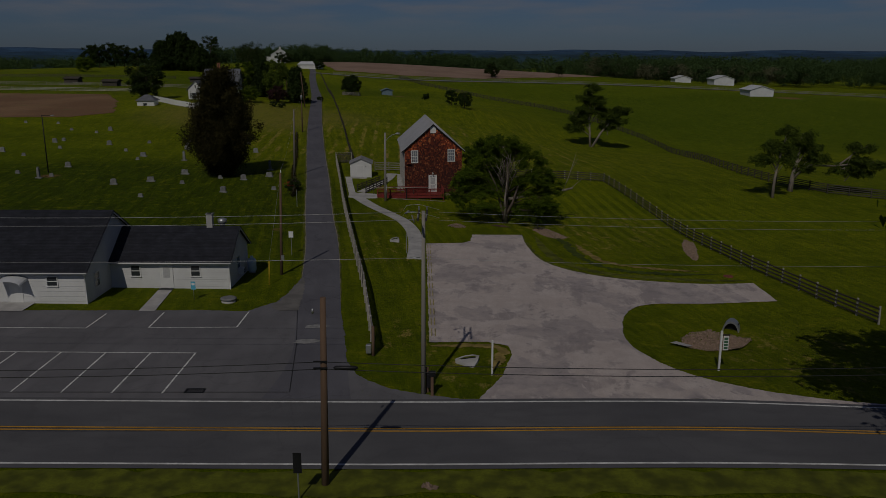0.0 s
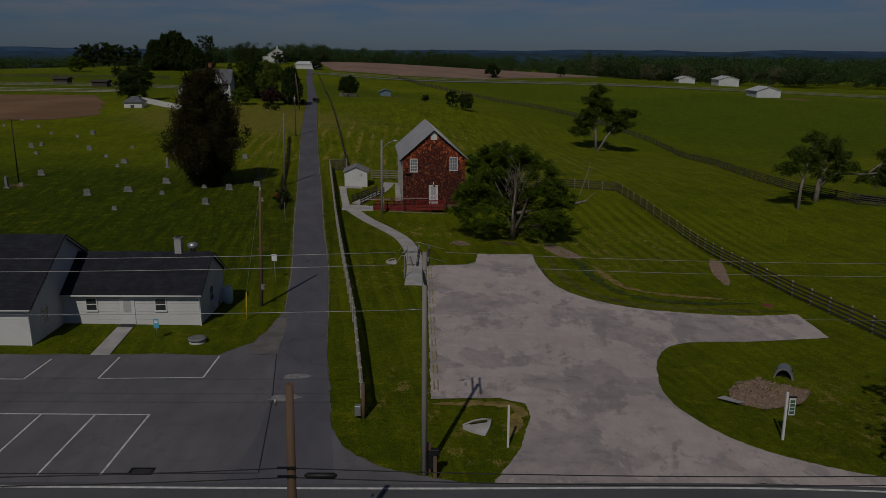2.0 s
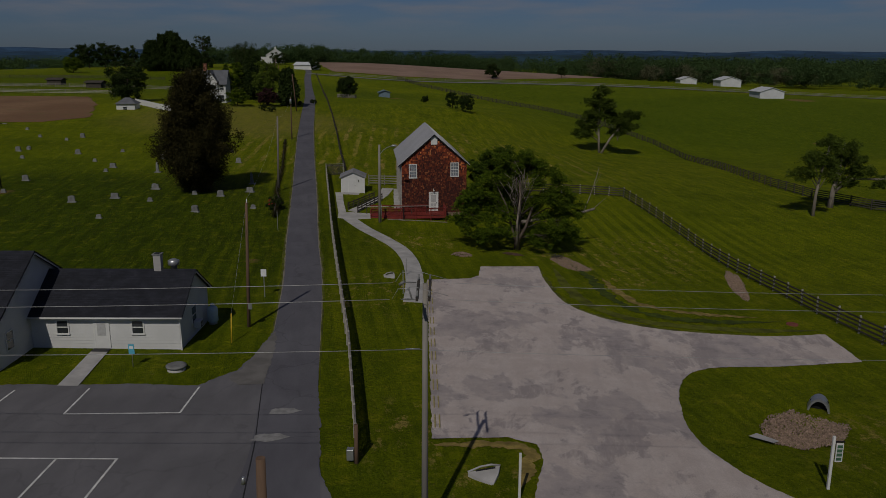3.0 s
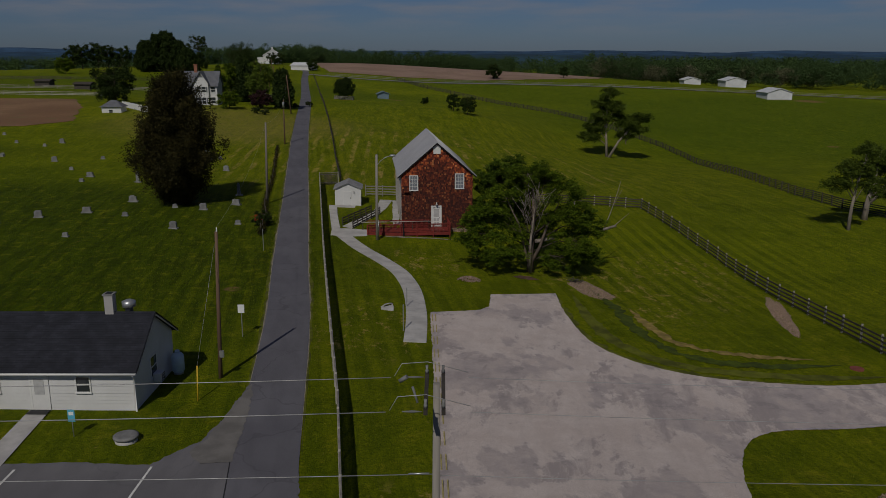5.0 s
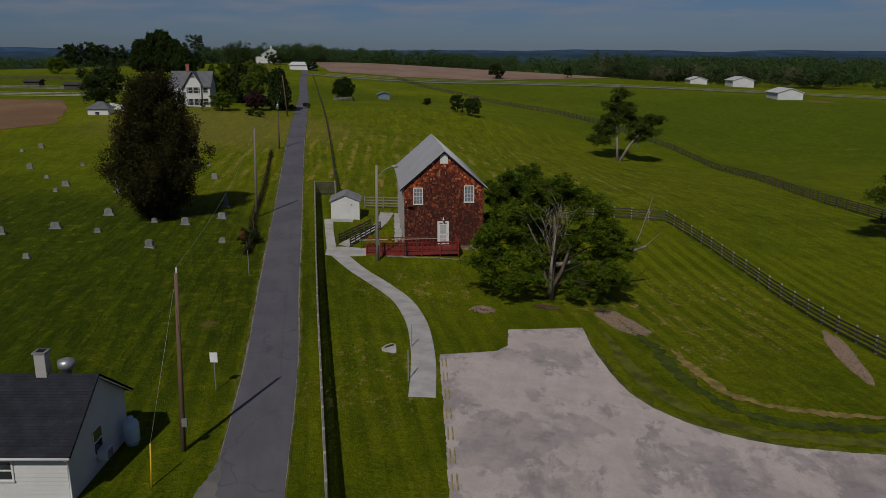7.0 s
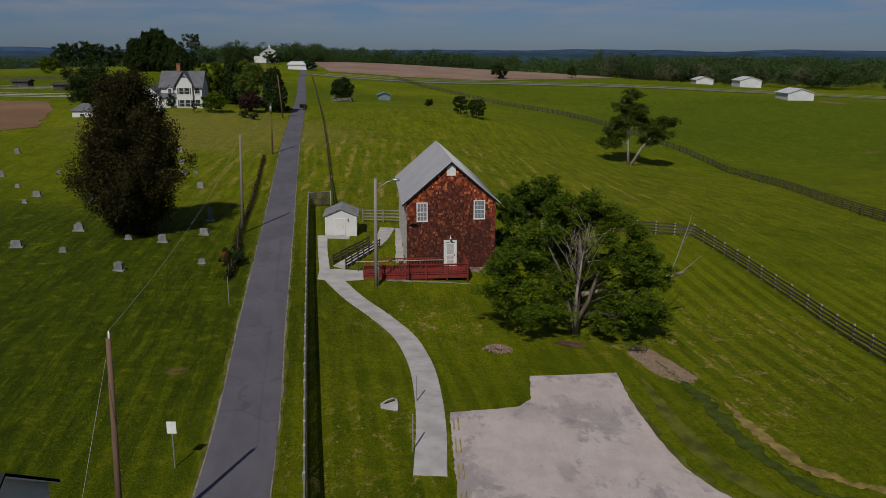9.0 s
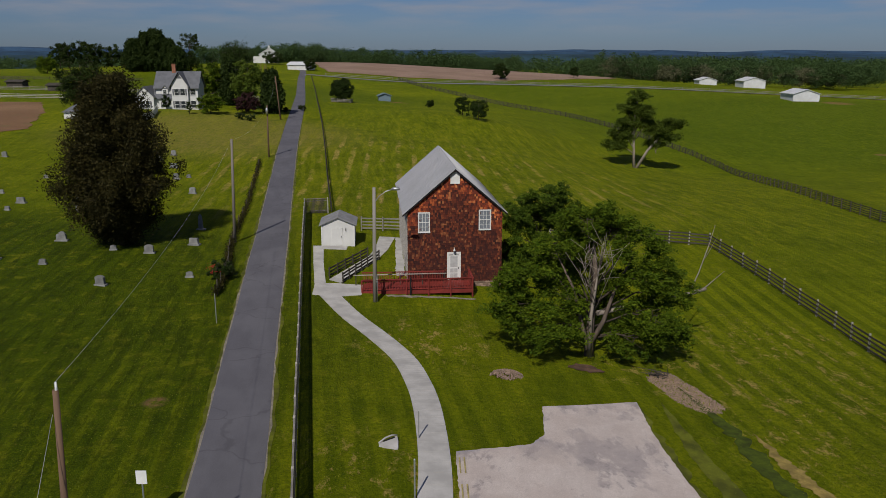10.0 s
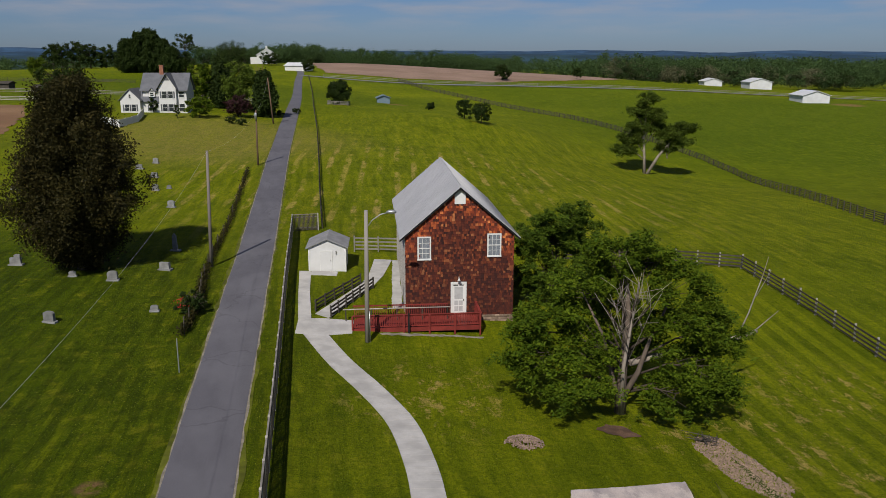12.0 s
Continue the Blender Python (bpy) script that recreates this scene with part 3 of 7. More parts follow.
def ribbon(name, left, right, up, material, label="", category="", parent=None):
    """A strip between two lines of the same number of points, laid over the ground."""
    v, f = [], []
    for a, b in zip(left, right):
        for q in (0, 0.5, 1):
            x, y = a[0] + (b[0] - a[0]) * q, a[1] + (b[1] - a[1]) * q
            v.append((x, y))
    h = levels([q[0] for q in v], [q[1] for q in v]) + up
    for i in range(len(left) - 1):
        for k in (0, 1):
            f.append((i * 3 + k, i * 3 + k + 1, i * 3 + k + 4, i * 3 + k + 3))
    ob = quads(name, [(x, y, float(z)) for (x, y), z in zip(v, h)], f, material, parent, smooth=True)
    return ob if parent else tagged(ob, label, category, kind="structure")


def offset_line(points, d):
    out = []
    for i, p in enumerate(points):
        a, b = np.array(points[max(i - 1, 0)][:2]), np.array(points[min(i + 1, len(points) - 1)][:2])
        t = (b - a) / np.linalg.norm(b - a)
        out.append((p[0] + t[1] * d, p[1] - t[0] * d))
    return out


# ---- roads, lots and paths ----
main_x = np.arange(-420, 421, 3.0)
road = ribbon("road", [(x, 33.9) for x in main_x], [(x, 41.7) for x in main_x], 0.05, M_ROAD, "dark asphalt two-lane country road with painted lines", "road")
for y0, y1, mat, nm in ((34.25, 34.4, M_WHITELINE, "edge_line"), (41.2, 41.36, M_WHITELINE, "edge_line"), (37.72, 37.84, M_YELLOWLINE, "centre_line"), (38.0, 38.12, M_YELLOWLINE, "centre_line")):
    ribbon(nm, [(x, y0) for x in main_x], [(x, y1) for x in main_x], 0.062, mat, parent=road)

LANE = smooth_line([(-7.6, 41.0), (-7.9, 48), (-9.6, 60), (-12.3, 80), (-15.0, 96), (-17.2, 110), (-19.4, 124), (-22.5, 143), (-26.8, 170), (-31.8, 202.5), (-41.2, 267),
                    (-51.5, 330), (-66.5, 420), (-74, 470), (-78, 489)], 8)
widths = [1.62 + 1.0 * max(0, (52 - p[1]) / 11) ** 2 for p in LANE]
lane_l = [offset_line(LANE, -w)[i] for i, w in enumerate(widths)]
lane_r = [offset_line(LANE, w)[i] for i, w in enumerate(widths)]
ribbon("lane", lane_l, lane_r, 0.045, M_LANE, "narrow worn grey asphalt lane climbing past the mill", "road")
drape("parking_lot", [(-75, 41.6), (-75, 57.4), (-31.6, 57.3), (-22.6, 57.7), (-14.6, 57.8), (-13.0, 60.2), (-12.4, 64), (-12.3, 69.5), (-10.6, 70), (-9.6, 60)] + [tuple(q) for q in smooth_line([(-7.6, 57.6), (-6.9, 53.4), (-6.3, 49.6), (-5.9, 47.3), (-5.2, 45.5), (-4.1, 44.1), (-2.9, 43.2), (-1.1, 42.4), (1.5, 41.6)], 4)], 0.035, M_LOT,
      "grey asphalt parking lot with white stall lines", "parking lot", ragged=0.12)
GRAVEL = ([(-1.75, 83.2), (2.2, 84.4), (3.0, 85.6), (3.35, 89.4), (9.1, 90.8)] +
          [tuple(q) for q in smooth_line([(9.1, 90.8), (9.0, 84.9), (9.6, 78.3), (11.3, 74.6), (14.5, 72.0), (18.5, 71.0), (24.1, 70.9), (28.8, 72.0)], 4)[1:]] +
          [tuple(q) for q in smooth_line([(28.6, 66.0), (25.5, 65.4), (21.8, 64.6), (17.3, 63.8), (14.8, 61.3), (13.3, 56.6), (12.7, 52.0), (13.5, 48.3), (15.0, 45.6), (17.8, 43.6), (21.5, 42.4), (26, 41.7)], 4)] +
          [(2.0, 41.7), (3.6, 45.2), (4.4, 48.7), (4.35, 50.6), (2.9, 51.4), (-0.9, 51.1), (-1.3, 66)])
drape("gravel_lot", GRAVEL, 0.04, M_GRAVEL, "pale compacted gravel parking lot with grey worn patches", "gravel lot", ragged=0.075)


def painted(name, a, b, w, material, parent, up=0.05):
    a, b = np.array(a, float), np.array(b, float)
    n = np.array([-(b - a)[1], (b - a)[0]]) / np.linalg.norm(b - a) * w / 2
    k = [a + (b - a) * t for t in np.linspace(0, 1, 5)]
    return ribbon(name, [q + n for q in k], [q - n for q in k], up, material, parent=parent)


lot = bpy.data.objects["parking_lot"]
for i in range(10):
    painted("stall_line", (-15.85 - 2.86 * i, 48.7), (-15.85 - 2.86 * i, 42.35), 0.11, M_WHITELINE, lot)
painted("stall_line", (-15.8, 48.7), (-50, 48.6), 0.11, M_WHITELINE, lot)
for a, b in (((-14.5, 57.5), (-14.5, 53.9)), ((-14.5, 53.9), (-20.6, 53.6)), ((-20.6, 53.6), (-20.7, 57.1)), ((-24.8, 56.7), (-24.9, 53.4)), ((-24.9, 53.4), (-50, 53.3))):
    painted("stall_line", a, b, 0.11, M_WHITELINE, lot)
seam = plain("tar_seam", (0.03, 0.03, 0.032), 0.7)
painted("tar_seam", (-8.7, 42.6), (-9.7, 50.5), 0.06, seam, lot, 0.055)
painted("tar_seam", (-9.7, 50.5), (-11.3, 60), 0.05, seam, lot, 0.055)
painted("tar_seam", (-8.7, 42.6), (-30, 42.3), 0.07, seam, lot, 0.055)
patch = plain("pale_patch", (0.27, 0.265, 0.26), 0.9)
for x, y in ((-9.0, 54.2), (-9.15, 51.0)):
    drape("repair_patch", [(x - .8, y - .35), (x + .2, y - .45), (x + 1.0, y + .1), (x + .4, y + .5), (x - .6, y + .35)], 0.058, patch, "", "", lot, ragged=0.15)
drape("old_apron", [(-12.1, 67.7), (-12.5, 65.1), (-12.7, 60.5), (-13.2, 58.9), (-12.4, 57.8), (-10.9, 58.1), (-11.2, 61.6), (-11.6, 64.8)], 0.056, plain("old_pale_asphalt", (0.17, 0.16, 0.15), 0.9, vary=0.25, scale=0.8, fine=14), "", "", lot, ragged=0.15)
grate = thing("drain_grate", -14.1, 42.7, level(-14.1, 42.7) + 0.05, 0, "rusty iron storm drain grate set in the asphalt", "drain")
part("grate_frame", boxes((-.55, .55, -.3, -.24, 0, .03), (-.55, .55, .24, .3, 0, .03), (-.55, -.49, -.3, .3, 0, .03), (.49, .55, -.3, .3, 0, .03)), M_BLACK, grate)
for i in range(9):
    part("grate_bar", boxes((-.46 + .11 * i, -.42 + .11 * i, -.24, .24, 0, .022)), M_BLACK, grate)

# the concrete path: slabs with joints, from the gravel lot up to the shed and the ramp
PATH = smooth_line([(-2.75, 76.1), (-2.8, 82), (-3.25, 88.1), (-3.9, 92.2), (-5.0, 96.3), (-7.0, 100.4), (-9.3, 104.3), (-11.6, 108.9)], 6)
path = thing("pavement", 0, 0, 0, 0, "pale concrete footpath of jointed slabs curving to the mill", "path", kind="structure")


def slab(a0, a1, b0, b1, up=0.06):
    bm = bmesh.new()
    top = [(*q, level(*q) + up) for q in (a0, a1, b1, b0)]
    t = [bm.verts.new(q) for q in top]
    l = [bm.verts.new((x, y, z - 0.16)) for x, y, z in top]
    bm.faces.new(t)
    for i in range(4):
        bm.faces.new((t[i], l[i], l[(i + 1) % 4], t[(i + 1) % 4]))
    bmesh.ops.recalc_face_normals(bm, faces=bm.faces[:])
    return part("slab", bm, M_CONCRETE, path)


pl, pr = offset_line(PATH, -0.8), offset_line(PATH, 0.8)
for i in range(len(PATH) - 1):
    k = 0.012 / max(0.2, np.linalg.norm(np.array(PATH[i + 1]) - PATH[i]))
    mixp = lambda a, b, t: (a[0] + (b[0] - a[0]) * t, a[1] + (b[1] - a[1]) * t)
    slab(mixp(pl[i], pl[i + 1], k), mixp(pr[i], pr[i + 1], k), mixp(pl[i], pl[i + 1], 1 - k), mixp(pr[i], pr[i + 1], 1 - k))
for a0, a1, b0, b1 in (((-12.9, 108.6), (-10.5, 108.4), (-13.1, 111.3), (-10.9, 111.6)), ((-13.15, 111.35), (-12.2, 111.4), (-14.1, 117), (-13.2, 117.1)), ((-14.1, 117.05), (-13.2, 117.15), (-14.9, 122.2), (-13.9, 122.2)),
                       ((-13.85, 121.2), (-11.6, 121.2), (-13.85, 122.3), (-11.6, 122.3)), ((-10.85, 108.5), (-9.0, 109.2), (-10.85, 111.5), (-9.1, 111.5)),
                       ((-12.05, 112.4), (-10.95, 111.75), (-9.35, 119.3), (-8.4, 118.7)), ((-9.35, 119.35), (-8.4, 118.75), (-8.95, 122.0), (-7.7, 122)), ((-8.95, 122.05), (-7.7, 122.05), (-8.9, 127), (-7.3, 127))):
    slab(a0, a1, b0, b1)
drape("stone_strip", [(-6.5, 114.4), (-5.6, 114.6), (-6.75, 127), (-7.3, 127)], 0.03, M_CONCRETE, "pale gravel strip along the mill wall", "gravel strip", ragged=0.1)



def ragged_strip(name, points, w0, w1, up, material, label, category, wild=0.25, seed=1.0):
    """A strip of other growth along a line, with frayed edges."""
    line = smooth_line(points, max(4, int(40 / max(1, len(points) - 1)) * 3))
    l, r = [], []
    a, c = offset_line(line, -w0), offset_line(line, w1)
    n = len(line)
    for i in range(n):
        fade = min(1, 6 * i / n, 6 * (n - 1 - i) / n)
        k1 = 1 + wild * (noise.noise((a[i][0] * 1.1, a[i][1] * 1.1, seed)) * 1.6 + noise.noise((a[i][0] * 4, a[i][1] * 4, seed)))
        k2 = 1 + wild * (noise.noise((c[i][0] * 1.1, c[i][1] * 1.1, seed + 5)) * 1.6 + noise.noise((c[i][0] * 4, c[i][1] * 4, seed)))
        l.append((line[i][0] + (a[i][0] - line[i][0]) * k1 * fade, line[i][1] + (a[i][1] - line[i][1]) * k1 * fade))
        r.append((line[i][0] + (c[i][0] - line[i][0]) * k2 * fade, line[i][1] + (c[i][1] - line[i][1]) * k2 * fade))
    return ribbon(name, l, r, up, material, label, category)


ragged_strip("rough_grass", [(10.6, 91), (10.6, 85), (11.1, 79.5), (12.8, 75.3), (15.6, 73.0), (19.5, 72.2), (24.2, 72.2), (29, 73.0)], 0.55, 0.5, 0.02, M_ROUGH, "rough olive grass between the gravel and the ditch", "grass", 0.3)
ragged_strip("ditch", [(12.4, 94), (13.4, 87.6), (13.7, 81.4), (14.9, 76.8), (17.3, 74.3), (21.6, 73.9), (26.5, 74.8)], 0.45, 0.5, 0.035, M_DITCH, "lush dark green grass in a shallow ditch", "ditch", 0.6)
ragged_strip("dry_grass", [(14.6, 87), (15.0, 82.5), (16.1, 77.9), (18.8, 76.2), (21.7, 75.7), (25, 75.6)], 0.35, 0.4, 0.03, M_DRY, "tan dry grass along the ditch", "grass", 0.8, 3.0)
ragged_strip("road_verge", [(-60, 32.7), (-30, 32.7), (0, 32.7), (30, 32.7), (60, 32.6)], 1.1, 1.1, 0.025, M_ROUGH, "rough olive grass verge beside the road", "verge", 0.35, 9.0)
ragged_strip("dry_grass", [(-0.9, 50.4), (2, 50.6), (3.6, 50.1), (3.7, 48.6), (3.0, 46)], 0.35, 0.35, 0.03, M_DRY, "tan dry grass at the lot corner", "grass", 0.6, 4.0)
M_SHOULDER = plain("gravel_shoulder", (0.26, 0.23, 0.18), 0.95, vary=0.4, scale=1.5, fine=14)
for sgn, lab in ((-1, lane_l), (1, lane_r)):
    pts = [q for q in lab if 58 < q[1] < 260][::4]
    ragged_strip("lane_verge", offset_line(pts, sgn * 0.1), 0.18, 0.18, 0.022, M_ROUGH, "worn olive grass along the lane", "grass edge", 0.8, 16.0 + sgn)
    ragged_strip("lane_shoulder", pts, 0.1, 0.1, 0.03, M_SHOULDER, "thin crumbled gravel edge of the lane", "shoulder", 0.8, 6.0 + sgn)
edge = [q for q in GRAVEL[4:30]]
ragged_strip("gravel_edge", edge, 0.4, 0.4, 0.031, M_ROUGH, "trodden olive grass at the gravel edge", "grass edge", 0.7, 2.0)
drape("deck_gravel", [(-7.2, 109.55), (-6.8, 109.2), (0.2, 109.85), (0.25, 110.15)], 0.03, M_SHOULDER, "pale gravel strip before the deck", "gravel strip", ragged=0.2)

# ---- fields, the far road and the distance ----
drape("ploughed_field", [(-180, 185), (-110, 183), (-86, 189), (-80, 198), (-88, 222), (-102, 250), (-180, 254)], 0.06, soil_material("tilled_soil", (0.2, 0.11, 0.055), 80, (0.29, 0.175, 0.09)), "brown tilled field beside the churchyard", "field", cell=5, ragged=0.8)
drape("stubble_field", [(-62, 480), (-22, 466), (22, 472), (60, 500), (96, 534), (120, 600), (60, 690), (-30, 680), (-95, 610)], 0.1, soil_material("stubble_soil", (0.26, 0.17, 0.12), 60, (0.34, 0.23, 0.17)), "pinkish brown stubble field on the hill crest", "field", cell=12, ragged=2.0)
FARROAD = smooth_line([(-72, 455), (-40, 440), (-10, 442), (29, 457), (75, 466), (116, 466), (165, 450), (204, 437), (300, 400), (420, 350)], 8)
ribbon("far_road", offset_line(FARROAD, -2.2), offset_line(FARROAD, 2.2), 0.25, plain("far_asphalt", (0.2, 0.2, 0.2), 0.9), "grey country road across the far fields", "road")
# backdrop ridges, nearest first, with the haze painted into their colours
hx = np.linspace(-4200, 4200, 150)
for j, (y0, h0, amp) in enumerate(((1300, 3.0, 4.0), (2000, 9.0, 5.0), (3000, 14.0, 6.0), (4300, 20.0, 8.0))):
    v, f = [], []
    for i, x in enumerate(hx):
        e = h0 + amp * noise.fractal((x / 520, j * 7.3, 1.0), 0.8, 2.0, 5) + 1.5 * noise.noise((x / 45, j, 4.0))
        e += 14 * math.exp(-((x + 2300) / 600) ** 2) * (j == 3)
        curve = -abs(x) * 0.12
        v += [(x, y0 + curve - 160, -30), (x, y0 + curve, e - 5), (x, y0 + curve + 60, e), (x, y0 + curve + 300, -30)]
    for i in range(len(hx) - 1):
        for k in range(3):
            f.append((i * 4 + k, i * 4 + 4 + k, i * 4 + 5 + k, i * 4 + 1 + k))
    tagged(quads("backdrop", v, f, M_HAZEHILLS[j], smooth=True), "dark wooded ridge coloured bluer for distance haze", "backdrop", kind="structure")


# ---- the mill ----
def window(parent, x0, x1, z0, z1, y, wall_normal=-1, columns=3, rows=2, sashes=2, trim=0.1, pane=None):
    """A sash window in a wall that faces -y (in the thing's own axes): frame, sill, panes and glazing bars."""
    s = wall_normal
    w = part("window", boxes((x0, x1, y, y - s * 0.05, z0, z1)), pane or M_GLASS, parent, "sash window with white frame")
    bm = bmesh.new()
    yo = (y + s * 0.05, y + s * 0.001)
    for d in ((x0 - trim, x0, *yo, z0 - trim, z1 + trim), (x1, x1 + trim, *yo, z0 - trim, z1 + trim), (x0, x1, *yo, z1, z1 + trim), (x0, x1, *yo, z0 - trim, z0)):
        box(bm, *d)
    part("window_frame", bm, M_TRIM, w)
    bm = bmesh.new()
    box(bm, x0 - trim * 1.2, x1 + trim * 1.2, y + s * 0.09, y + s * 0.051, z0 - trim * 1.2, z0 - trim * 0.3)
    part("window_sill", bm, M_TRIM, w)
    bm = bmesh.new()
    yb = (y + s * 0.035, y + s * 0.002)
    for k in range(sashes):
        a, b = z0 + (z1 - z0) * k / sashes, z0 + (z1 - z0) * (k + 1) / sashes
        if k:
            box(bm, x0, x1, y + s * 0.04, y + s * 0.002, a - 0.03, a + 0.03)
        for c in range(1, columns):
            x = x0 + (x1 - x0) * c / columns
            box(bm, x - 0.012, x + 0.012, *yb, a + 0.03, b - 0.03)
        for r in range(1, rows):
            z = a + (b - a) * r / rows
            box(bm, x0, x1, y + s * 0.033, y + s * 0.002, z - 0.012, z + 0.012)
    part("glazing_bars", bm, M_TRIM, w)
    return w


def shingle_face(width, low, top_at, row=0.19, mean=0.165, gaps=(), seed=1):
    """Overlapping wooden shingles on a wall in the x-z plane that faces -y. top_at(x): the wall's height."""
    rnd = random.Random(seed)
    v, f = [], []
    z = low
    while z < 12:
        x = -rnd.random() * mean
        any_left = False
        while x < width:
            w = mean * rnd.uniform(0.6, 1.45)
            a, b = max(x, 0), min(x + w - 0.02, width)
            x += w
            if b - a < 0.04:
                continue
            za, zb = z + rnd.uniform(-0.028, 0.012), z + row + 0.02
            lim = min(top_at(a), top_at(b))
            if za > lim - 0.05:
                continue
            any_left = True
            zb = min(zb, lim)
            if any(a > g[0] - 0.02 and b < g[1] + 0.02 and za > g[2] - row * 0.6 and zb < g[3] + row * 0.6 for g in gaps):
                continue
            o, d = -0.038 - rnd.random() * 0.016, rnd.uniform(-0.004, 0.004)
            i = len(v)
            v += [(a, o + d, za), (b, o - d, za), (b, -0.006, zb), (a, -0.006, zb), (a, 0, za), (b, 0, za)]
            f += [(i, i + 1, i + 2, i + 3), (i, i + 4, i + 5, i + 1), (i, i + 3, i + 4), (i + 1, i + 5, i + 2)]
        if not any_left and z > low + 1:
            break
        z += row
    return v, f


MW, ML, EAVE, PEAK, FOOT = 8.05, 15.7, 5.5, 8.98, -1.1
mill = thing("mill", -5.4, 112.9, 0, 5.4, "tall old mill with red-brown cedar shingles and pale metal roof", "mill")
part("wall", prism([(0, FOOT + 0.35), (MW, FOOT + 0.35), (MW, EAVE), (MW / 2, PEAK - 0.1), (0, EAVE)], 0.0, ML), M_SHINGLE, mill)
gable = lambda x: EAVE + (PEAK - 0.12 - EAVE) * (1 - abs(x - MW / 2) / (MW / 2))
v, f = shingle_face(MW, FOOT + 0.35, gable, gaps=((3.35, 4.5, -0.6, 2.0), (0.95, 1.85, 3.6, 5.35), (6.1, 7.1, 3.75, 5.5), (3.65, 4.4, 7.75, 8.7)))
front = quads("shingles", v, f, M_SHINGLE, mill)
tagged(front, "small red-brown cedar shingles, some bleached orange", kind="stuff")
v, f = shingle_face(ML, FOOT + 0.35, lambda x: EAVE - 0.1, seed=5)
side = quads("shingles", v, f, M_SHINGLE_GREY, mill)
side.matrix_basis = pose(0, ML, 0, 0, 0, -90)
tagged(side, "sun-bleached grey shingles", kind="stuff")
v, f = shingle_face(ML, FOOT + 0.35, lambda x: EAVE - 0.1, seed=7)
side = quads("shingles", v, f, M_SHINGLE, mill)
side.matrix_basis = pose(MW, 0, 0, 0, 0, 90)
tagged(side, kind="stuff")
rnd = random.Random(3)
fd = part("foundation", boxes((-0.08, MW + 0.08, -0.08, ML + 0.08, FOOT - 1.2, FOOT + 0.34)), M_RUBBLE, mill, "rubble stone foundation")
bm = bmesh.new()
z = FOOT - 0.6
while z < FOOT + 0.3:
    x = -0.05
    while x < MW:
        w = rnd.uniform(0.2, 0.5)
        box(bm, x, min(x + w - 0.03, MW + 0.1), -0.13 - rnd.random() * 0.05, -0.08, z, z + 0.17, bevel=0.02)
        x += w
    z += 0.2
part("foundation_stones", bm, M_RUBBLE, fd)
OH = 0.42
rise = (PEAK - EAVE) / (MW / 2)
for sgn in (-1, 1):
    ex = MW / 2 + sgn * (MW / 2 + OH)
    ez = EAVE - OH * rise + 0.12
    out = [(MW / 2, PEAK + 0.12), (ex, ez), (ex, ez - 0.07), (MW / 2, PEAK + 0.03)]
    rf = part("roof", prism(out, -0.35, ML + 0.3), M_METALROOF, mill, "pale grey standing-seam metal roof slope")
    bm = bmesh.new()
    for i in range(35):
        y = -0.32 + i * (ML + 0.6) / 34
        tube(bm, [(MW / 2 + sgn * 0.05, y, PEAK + 0.125), (ex, y, ez + 0.004)], [0.012, 0.012], 4)
    part("roof_seams", bm, M_METALROOF, rf)
    # black colour stands in for the shade below the roof edge
    tr = [(MW / 2, PEAK + 0.02), (ex, ez - 0.08), (ex, ez - 0.24), (MW / 2, PEAK - 0.16)]
    part("bargeboard", prism(tr, -0.3, -0.25), M_BLACK, rf, "bargeboard coloured black for the shade under the roof edge")
window(mill, 1.0, 1.8, 3.7, 5.25, -0.02, pane=M_BLIND)
window(mill, 6.15, 7.0, 3.85, 5.4, -0.02, pane=M_BLIND)
vent = part("attic_hatch", boxes((3.68, 4.36, -0.07, -0.01, 7.8, 8.66)), M_TRIM, mill, "white painted attic hatch")
part("hatch_frame", boxes((3.62, 3.7, -0.09, -0.01, 7.74, 8.72), (4.34, 4.42, -0.09, -0.01, 7.74, 8.72), (3.7, 4.34, -0.09, -0.01, 8.64, 8.72), (3.7, 4.34, -0.09, -0.01, 7.74, 7.82)), M_TRIM, vent)
door = part("door", boxes((3.5, 4.4, -0.06, 0, -0.55, 1.68)), M_TRIM, mill, "white storm door with a tall glass pane")
part("door_frame", boxes((3.36, 3.5, -0.09, 0, -0.55, 1.86), (4.4, 4.54, -0.09, 0, -0.55, 1.86), (3.5, 4.4, -0.09, 0, 1.7, 1.86)), M_TRIM, door)
part("pane", boxes((3.64, 4.26, -0.075, -0.05, 0.55, 1.5)), M_CURTAIN, door, "glass pane with pale curtain behind")
for x in (3.64, 3.97):
    for z0, z1 in ((-0.4, -0.02), (0.06, 0.42)):
        part("panel", boxes((x, x + 0.29, -0.07, -0.05, z0, z1)), M_CURTAIN, door)
part("door_handle", boxes((4.3, 4.35, -0.12, -0.06, 0.4, 0.55)), M_BLACK, door)
part("transom_slit", boxes((3.56, 3.9, -0.068, -0.05, 1.58, 1.64), (4.0, 4.34, -0.068, -0.05, 1.58, 1.64)), M_BLACK, door)
wl_ = part("wall_lamp", rod([(3.95, -0.02, 2.15), (3.95, -0.2, 2.3), (3.95, -0.34, 2.2)], [0.025, 0.025, 0.025], sides=6), M_TRIM, mill)
part("lamp_shade", rod([(3.95, -0.34, 2.22), (3.95, -0.34, 2.12), (3.95, -0.34, 2.02)], [0.03, 0.07, 0.13], sides=10), M_TRIM, wl_)

